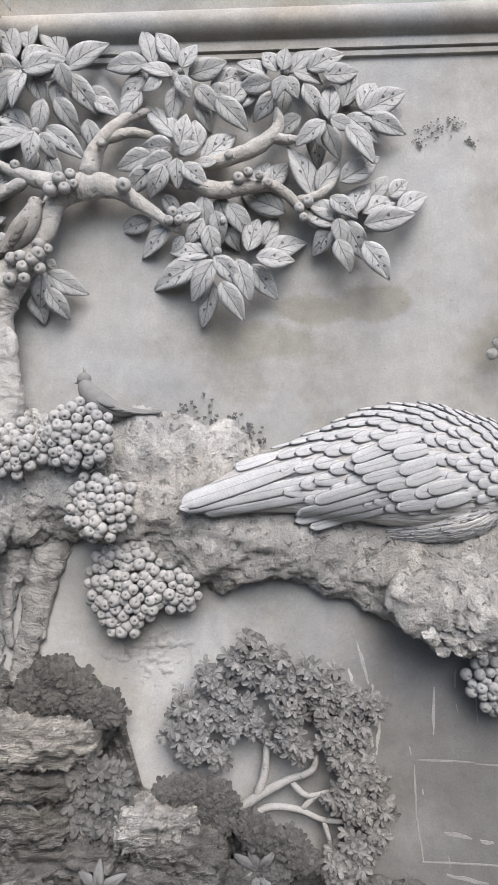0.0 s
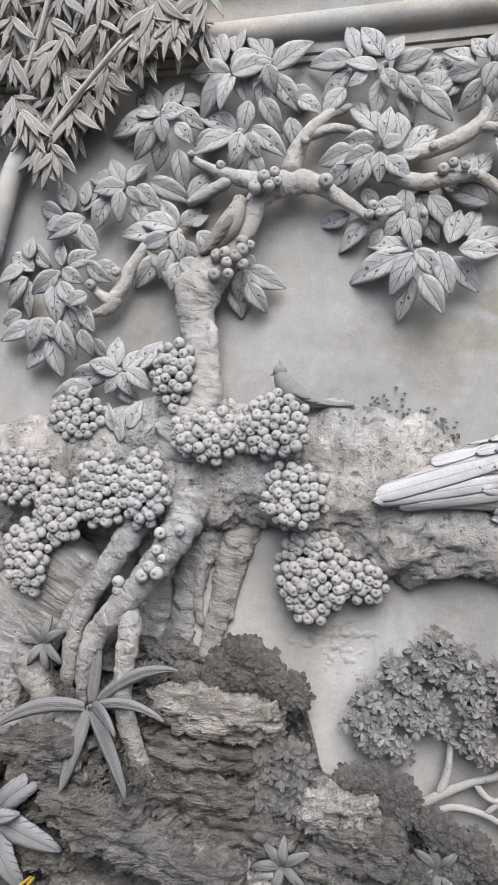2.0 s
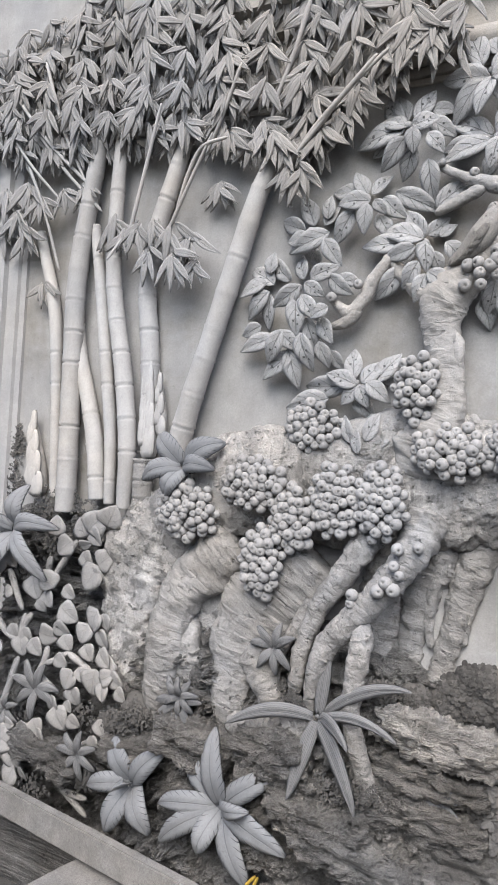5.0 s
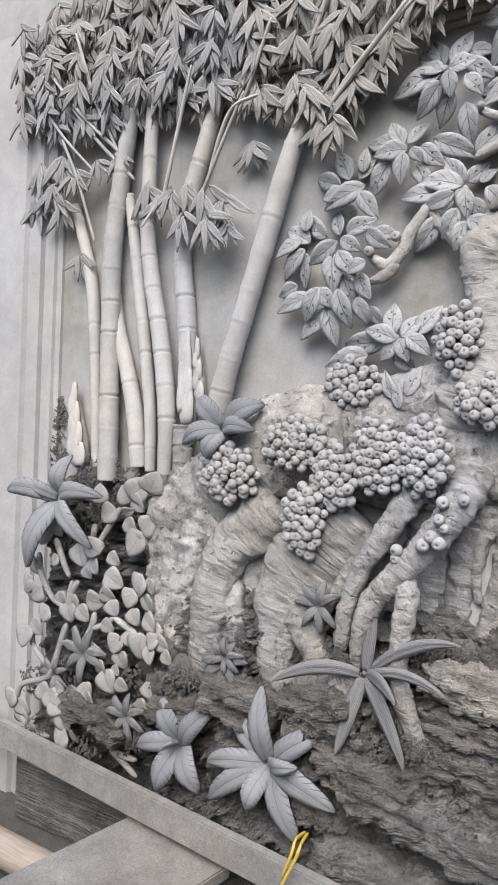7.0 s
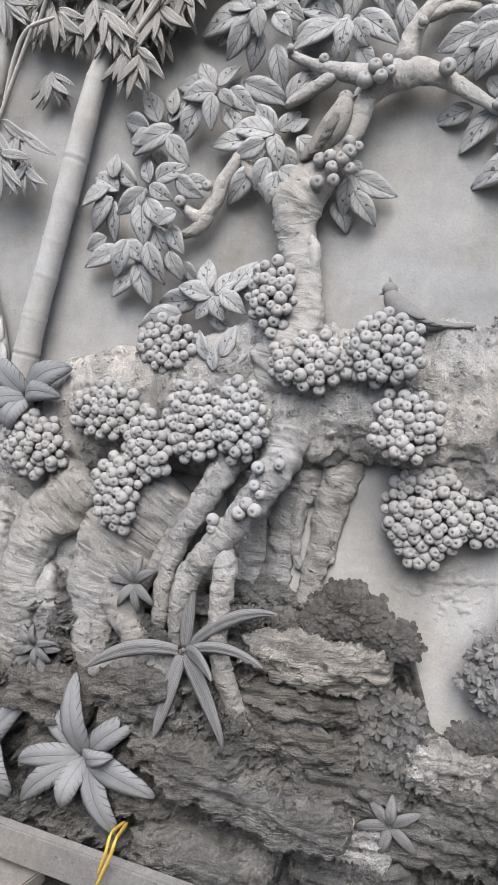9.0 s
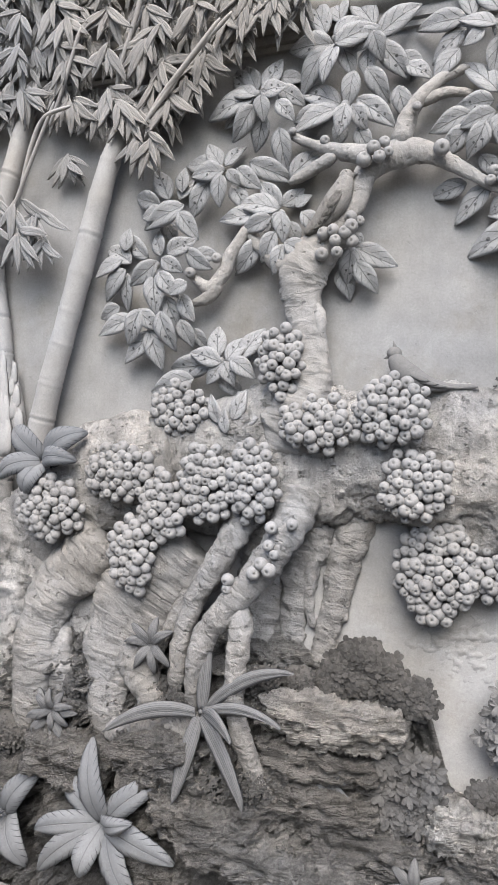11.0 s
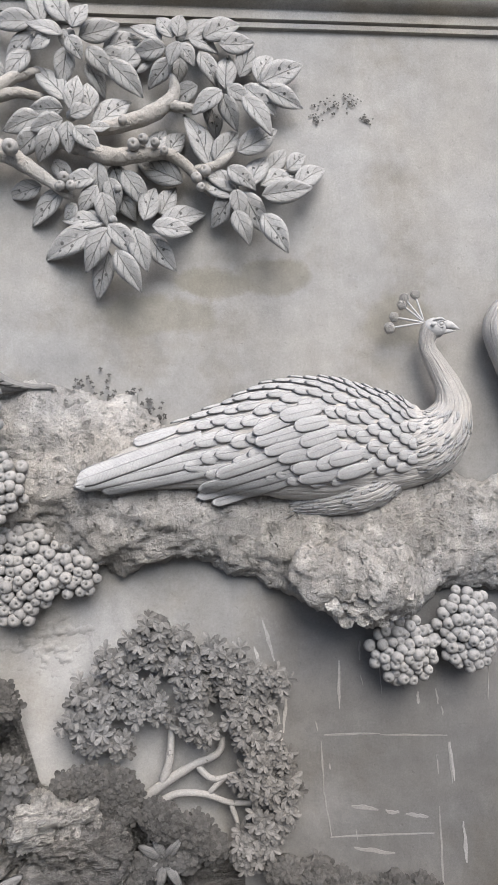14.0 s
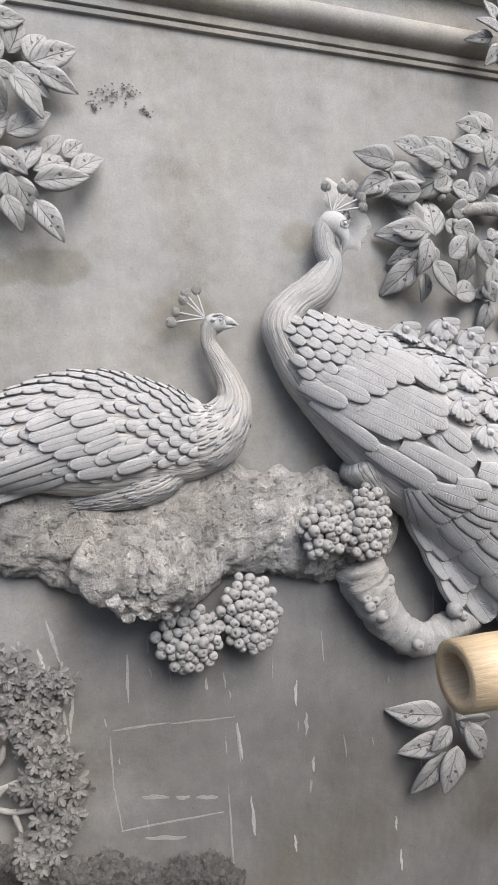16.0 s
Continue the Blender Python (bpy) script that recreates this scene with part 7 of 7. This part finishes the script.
for k, (x, z, angle, ln, wd) in enumerate([
    (0.893, 1.523, -29, 0.125, 0.0226), (0.945, 1.536, -29, 0.128, 0.0239), (0.986, 1.554, -28, 0.131, 0.0253), (1.029, 1.568, -31, 0.115, 0.0253),
    (1.072, 1.582, -31, 0.124, 0.0266), (1.116, 1.596, -27, 0.121, 0.0279), (1.148, 1.586, -40, 0.131, 0.0266),
]):
    pieces.append(lay(cock, x, z, angle, ln, wd, 0.014 + 0.001 * k, 0.005, 12))
# shoulder
for i in range(9, -1, -1):
    for j in range(8):
        q = j + (0.5 if i % 2 else 0.0) - 2.0
        x, z = 0.837 + 0.0273 * i + 0.0187 * q, 1.655 + -0.0203 * i + 0.0218 * q
        if i >= 0.45 - 1.4 * q and cock.front(x, z) < -0.07:
            pieces.append(lay(cock, x, z, -38 + rng.uniform(-6, 6), 0.040 + 0.0012 * i, 0.0135 + 0.0004 * i, 0.012 - 0.0004 * i, 0.006, 9, 7, 0.5))
for k, (x, z) in enumerate([(1.259, 1.585), (1.363, 1.544), (1.425, 1.463), (1.213, 1.681), (1.303, 1.653), (1.384, 1.624), (1.340, 1.693), (1.430, 1.584), (1.422, 1.665), (1.318, 1.466), (1.386, 1.394), (1.489, 1.523), (1.494, 1.625)]):  # eyes of the train
    pieces += eye_plume(cock, x, z, -62 + rng.uniform(-14, 14), 0.062, 0.010 + 0.0015 * (k % 4))
statue("peacock_statue", pieces, [
    (1.219, -0, 1.174, 0.0000), 
][0][:3], "pale cement relief statue of a standing peacock with a long train")

# two small birds
wren = Body([
    (-0.407, -0.06, 1.639, 0.0126), (-0.396, -0.065, 1.610, 0.0224), (-0.371, -0.065, 1.582, 0.0280), 
    (-0.334, -0.06, 1.563, 0.0210), (-0.286, -0.05, 1.555, 0.0098), (-0.219, -0.045, 1.554, 0.0056), 
], 0.9)
pieces = [tube([tuple(p) for p in wren.line[::4]], 20, 0.006, 0.02, 0.9, 60), blob([
    (-0.405, -0.06, 1.636, 0.0000), 
][0][:3], (0.018, 0.016, 0.017), 0.05, 40, 2),
          tube([
    (-0.415, -0.06, 1.631, 0.0056), (-0.429, -0.06, 1.625, 0.0014), 
], 8, 0.003, 0.0), tube([
    (-0.403, -0.06, 1.649, 0.0056), (-0.407, -0.06, 1.665, 0.0014), 
], 8, 0.003, 0.0)]
pieces += [feather(wren, 0.25 + 0.09 * k, 75 + 8 * k, 0.06, 0.009, 0.002, 0.003) for k in range(5)]
wren_me = statue("bird_statue", pieces, [
    (-0.371, -0.05, 1.558, 0.0000), 
][0][:3], "small dark grey cement statue of a perched bird")
wren_me.data.materials.clear()
wren_me.data.materials.append(M_WREN)
finch = Body([
    (-0.514, -0.08, 2.070, 0.0126), (-0.521, -0.085, 2.032, 0.0252), (-0.543, -0.09, 1.990, 0.0308), 
    (-0.581, -0.085, 1.951, 0.0210), (-0.622, -0.08, 1.930, 0.0105), 
], 0.9)
pieces = [tube([tuple(p) for p in finch.line[::4]], 20, 0.006, 0.02, 0.9, 60), blob([
    (-0.515, -0.08, 2.059, 0.0000), 
][0][:3], (0.019, 0.017, 0.019), 0.05, 40, 2),
          tube([
    (-0.503, -0.08, 2.061, 0.0056), (-0.488, -0.08, 2.064, 0.0014), 
], 8, 0.003, 0.0)]
pieces += [feather(finch, 0.25 + 0.1 * k, 95 + 6 * k, 0.055, 0.010, 0.002, 0.003) for k in range(5)]
finch_ob = statue("bird_statue", pieces, [
    (-0.575, -0.06, 1.940, 0.0000), 
][0][:3], "small cement statue of a bird perched in the tree fork")
finch_ob.data.materials.clear()
finch_ob.data.materials.append(M_ROOT)

# ---- fresh plaster pressed on behind the heads ----
def smear(spot, tall, seed):
    x0, _, z0, r = spot
    ob = thing("plaster_smear", (x0, 0, z0), "pale fresh plaster pressed on round a statue's head", "plaster")
    verts, n, m = [(x0, -0.006, z0)], 64, 8
    for k in range(1, m + 1):
        for i in range(n):
            a = 2 * math.pi * i / n
            edge = r * (1 + 0.4 * noise.fractal(Vector((math.cos(a) * 1.5 + seed, math.sin(a) * 1.5, 0)), 0.6, 2.1, 5))
            q = k / m
            verts.append((x0 + edge * q * math.cos(a), (-0.006 + 0.0015 * noise.noise(Vector((q * 9, a * 3, seed)))) if k < m else 0.001, z0 + edge * tall * q * math.sin(a)))
    faces = [(0, 1 + i, 1 + (i + 1) % n) for i in range(n)] + grid_faces(m, n, True, 1)
    part("smear", mesh("smear", verts, faces, M_SMEAR), ob)


smear([
    (1.097, -0, 1.993, 0.0834), 
][0], 1.25, 3.0)

# ---- chalk and scratches on the wall ----
marks = thing("chalk_marks", [
    (0.538, -0.001, 0.553, 0.0000), 
][0][:3], "white chalk lines and scratches on the grey wall", "marks")


def stroke(a, b, width, material, name="chalk_line"):
    a, b = Vector(a), Vector(b)
    d = b - a
    s = Vector((-d.z, 0, d.x)).normalized() * width
    verts, n = [], 9
    for i in range(n):
        v = i / (n - 1)
        w = (0.35 + 0.65 * math.sin(math.pi * v)) * (0.8 + 0.4 * noise.noise(Vector((a.x * 30, v * 6, a.z * 30))))
        wob = s * 0.8 * noise.noise(Vector((v * 4, a.x * 20, a.z * 9)))
        c = a + d * v + wob
        verts += [(c + s * w)[:], (c - s * w)[:]]
    verts = [(x, -0.0012, z) for x, _, z in verts] + [(x, 0.001, z) for x, _, z in verts]
    f = [(2 * i, 2 * i + 1, 2 * i + 3, 2 * i + 2) for i in range(n - 1)]
    f += [tuple(k + 2 * n for k in reversed(q)) for q in f]
    f += [(2 * i + e, 2 * i + 2 + e, 2 * n + 2 * i + 2 + e, 2 * n + 2 * i + e) for i in range(n - 1) for e in (0, 1)]
    part(name, mesh(name, verts, f, material, smooth=False), marks)


def strokes(flat, width, material, name="chalk_line"):
    for a, b in zip(flat[::2], flat[1::2]):
        stroke(a[:3], b[:3], width, material, name)


strokes([
    (0.403, -0, 0.686), (0.544, -0, 0.681), (0.544, -0, 0.678), (0.717, -0, 0.665), (0.395, -0, 0.673), (0.399, -0, 0.539), 
    (0.399, -0, 0.546), (0.416, -0, 0.434), (0.412, -0, 0.434), (0.676, -0, 0.424), (0.719, -0, 0.649), (0.727, -0, 0.543), 
    (0.692, -0, 0.491), (0.698, -0, 0.237), 
], 0.0030, M_SCRAWL)
strokes([
    (0.259, -0, 0.977), (0.284, -0, 0.875), (0.235, -0, 0.913), (0.251, -0, 0.853), (0.267, -0, 0.786), (0.281, -0, 0.715), 
    (0.288, -0, 0.755), (0.301, -0, 0.643), (0.313, -0, 0.794), (0.301, -0, 0.698), (0.753, -0, 0.448), (0.759, -0, 0.342), 
    (0.894, -0, 0.733), (0.891, -0, 0.664), (0.920, -0, 0.641), (0.917, -0, 0.579), 
], 0.0055, M_CHALK, "scratch")
strokes([
    (0.935, -0, 0.517), (0.935, -0, 0.477), (0.871, -0, 0.318), (0.874, -0, 0.271), (1.194, -0, 0.201), (1.195, -0, 0.138), 
    (1.183, -0, 0.298), (1.183, -0, 0.258), (0.723, -0, 0.649), (0.731, -0, 0.550), (0.644, -0, 0.780), (0.644, -0, 0.748), 
    (0.445, -0, 0.868), (0.444, -0, 0.748), 
], 0.0045, M_CHALK, "scratch")
strokes([
    (0.467, -0, 0.507), (0.535, -0, 0.493), (0.553, -0, 0.489), (0.588, -0, 0.481), (0.605, -0, 0.477), (0.662, -0, 0.465), 
    (0.471, -0, 0.403), (0.574, -0, 0.382), 
], 0.006, M_SCRAWL, "scrawl_bar")

drips = random.Random(5)
for k in range(26):
    x, z = drips.uniform(0.35, 1.35), drips.uniform(0.45, 1.0)
    stroke((x, 0, z), (x + drips.uniform(-0.006, 0.006), 0, z - drips.uniform(0.015, 0.09)), drips.uniform(0.0012, 0.003), M_SCRAWL, "drip")

# ---- scaffold boards and poles in front ----
def board(name, a, b, depth, height, label, material=None, category="plank"):
    a, b = Vector(a), Vector(b)
    d = b - a
    me = box_mesh(name, (d.length, depth, height), material or M_PLANK, 0.004)
    ob = new(name, me)
    ob.matrix_basis = Matrix.Translation((a + b) / 2) @ d.to_track_quat("X", "Z").to_matrix().to_4x4()
    return tagged(ob, label, category)


board("ledge_plank", (-2.5, -0.16, 0.315), (-0.3, -0.40, 0.315), 0.03, 0.085, "grey weathered edge plank along the foot of the relief")
board("scaffold_plank", (-1.32, -0.235, 0.234), (-1.57, -1.30, 0.234), 0.355, 0.035, "wide grey scaffold plank dusted with cement")


def pole(name, a, b, radius, material, label):
    a, b = Vector(a), Vector(b)
    d = (b - a)
    n, around = 40, 28
    z = d.normalized()
    x = z.orthogonal().normalized()
    y = z.cross(x)
    verts, faces = [], []
    for k, (r_in) in enumerate((1.0, 0.64)):
        for i in range(n + 1):
            v = i / n
            swell = 1 + 0.05 * math.exp(-(((v * d.length + 0.12) % 0.38 - 0.19) / 0.012) ** 2) if k == 0 else 1
            for j in range(around):
                q = 2 * math.pi * j / around
                verts.append((a + d * v + (x * math.cos(q) + y * math.sin(q)) * radius * r_in * swell)[:])
    m = (n + 1) * around
    faces = grid_faces(n + 1, around, True) + [tuple(i + m for i in reversed(f)) for f in grid_faces(n + 1, around, True)]
    for e in (0, n * around):
        for j in range(around):
            k = (j + 1) % around
            faces.append((e + j, e + k, m + e + k, m + e + j))
    me = mesh(name, verts, faces, material)
    bm = bmesh.new()
    bm.from_mesh(me)
    bmesh.ops.recalc_face_normals(bm, faces=bm.faces[:])
    bm.to_mesh(me)
    bm.free()
    for p in me.polygons:
        p.use_smooth = True
    me.transform(Matrix.Translation(-a))
    ob = new(name, me)
    ob.matrix_basis = Matrix.Translation(a)
    return tagged(ob, label, "pole")


PIPE = [
    (0.974, -0.6, 0.931, 0.0685), 
][0]
pole("bamboo_pole", PIPE[:3], (4.2, -0.72, PIPE[2] + 0.02), PIPE[3], M_POLE, "thick cut yellow bamboo scaffold pole with a hollow end")
pole("bamboo_pole", (-5.0, -0.44, 0.171), (-1.25, -0.47, 0.171), 0.045, M_PALE_POLE, "pale dusty bamboo scaffold pole under the planks")
pole("bamboo_pole", (-5.0, -0.64, 0.171), (-1.30, -0.66, 0.171), 0.045, M_PALE_POLE, "pale dusty bamboo scaffold pole under the planks")

tie = thing("yellow_tie", [
    (-0.953, -0.3, 0.408, 0.0000), 
][0][:3], "yellow plastic binding strap hanging over the edge plank", "strap")
for pts in ([
    (-0.947, -0.26, 0.400, 0.0042), (-0.926, -0.36, 0.439, 0.0039), (-0.927, -0.38, 0.414, 0.0036), (-0.953, -0.37, 0.346, 0.0036), 
], [
    (-0.940, -0.26, 0.399, 0.0042), (-0.909, -0.37, 0.437, 0.0039), (-0.917, -0.38, 0.405, 0.0039), (-0.959, -0.37, 0.313, 0.0036), 
]):
    part("strand", mesh("strand", *tube(pts, 8, 0.008, 0.0), M_STRING), tie)
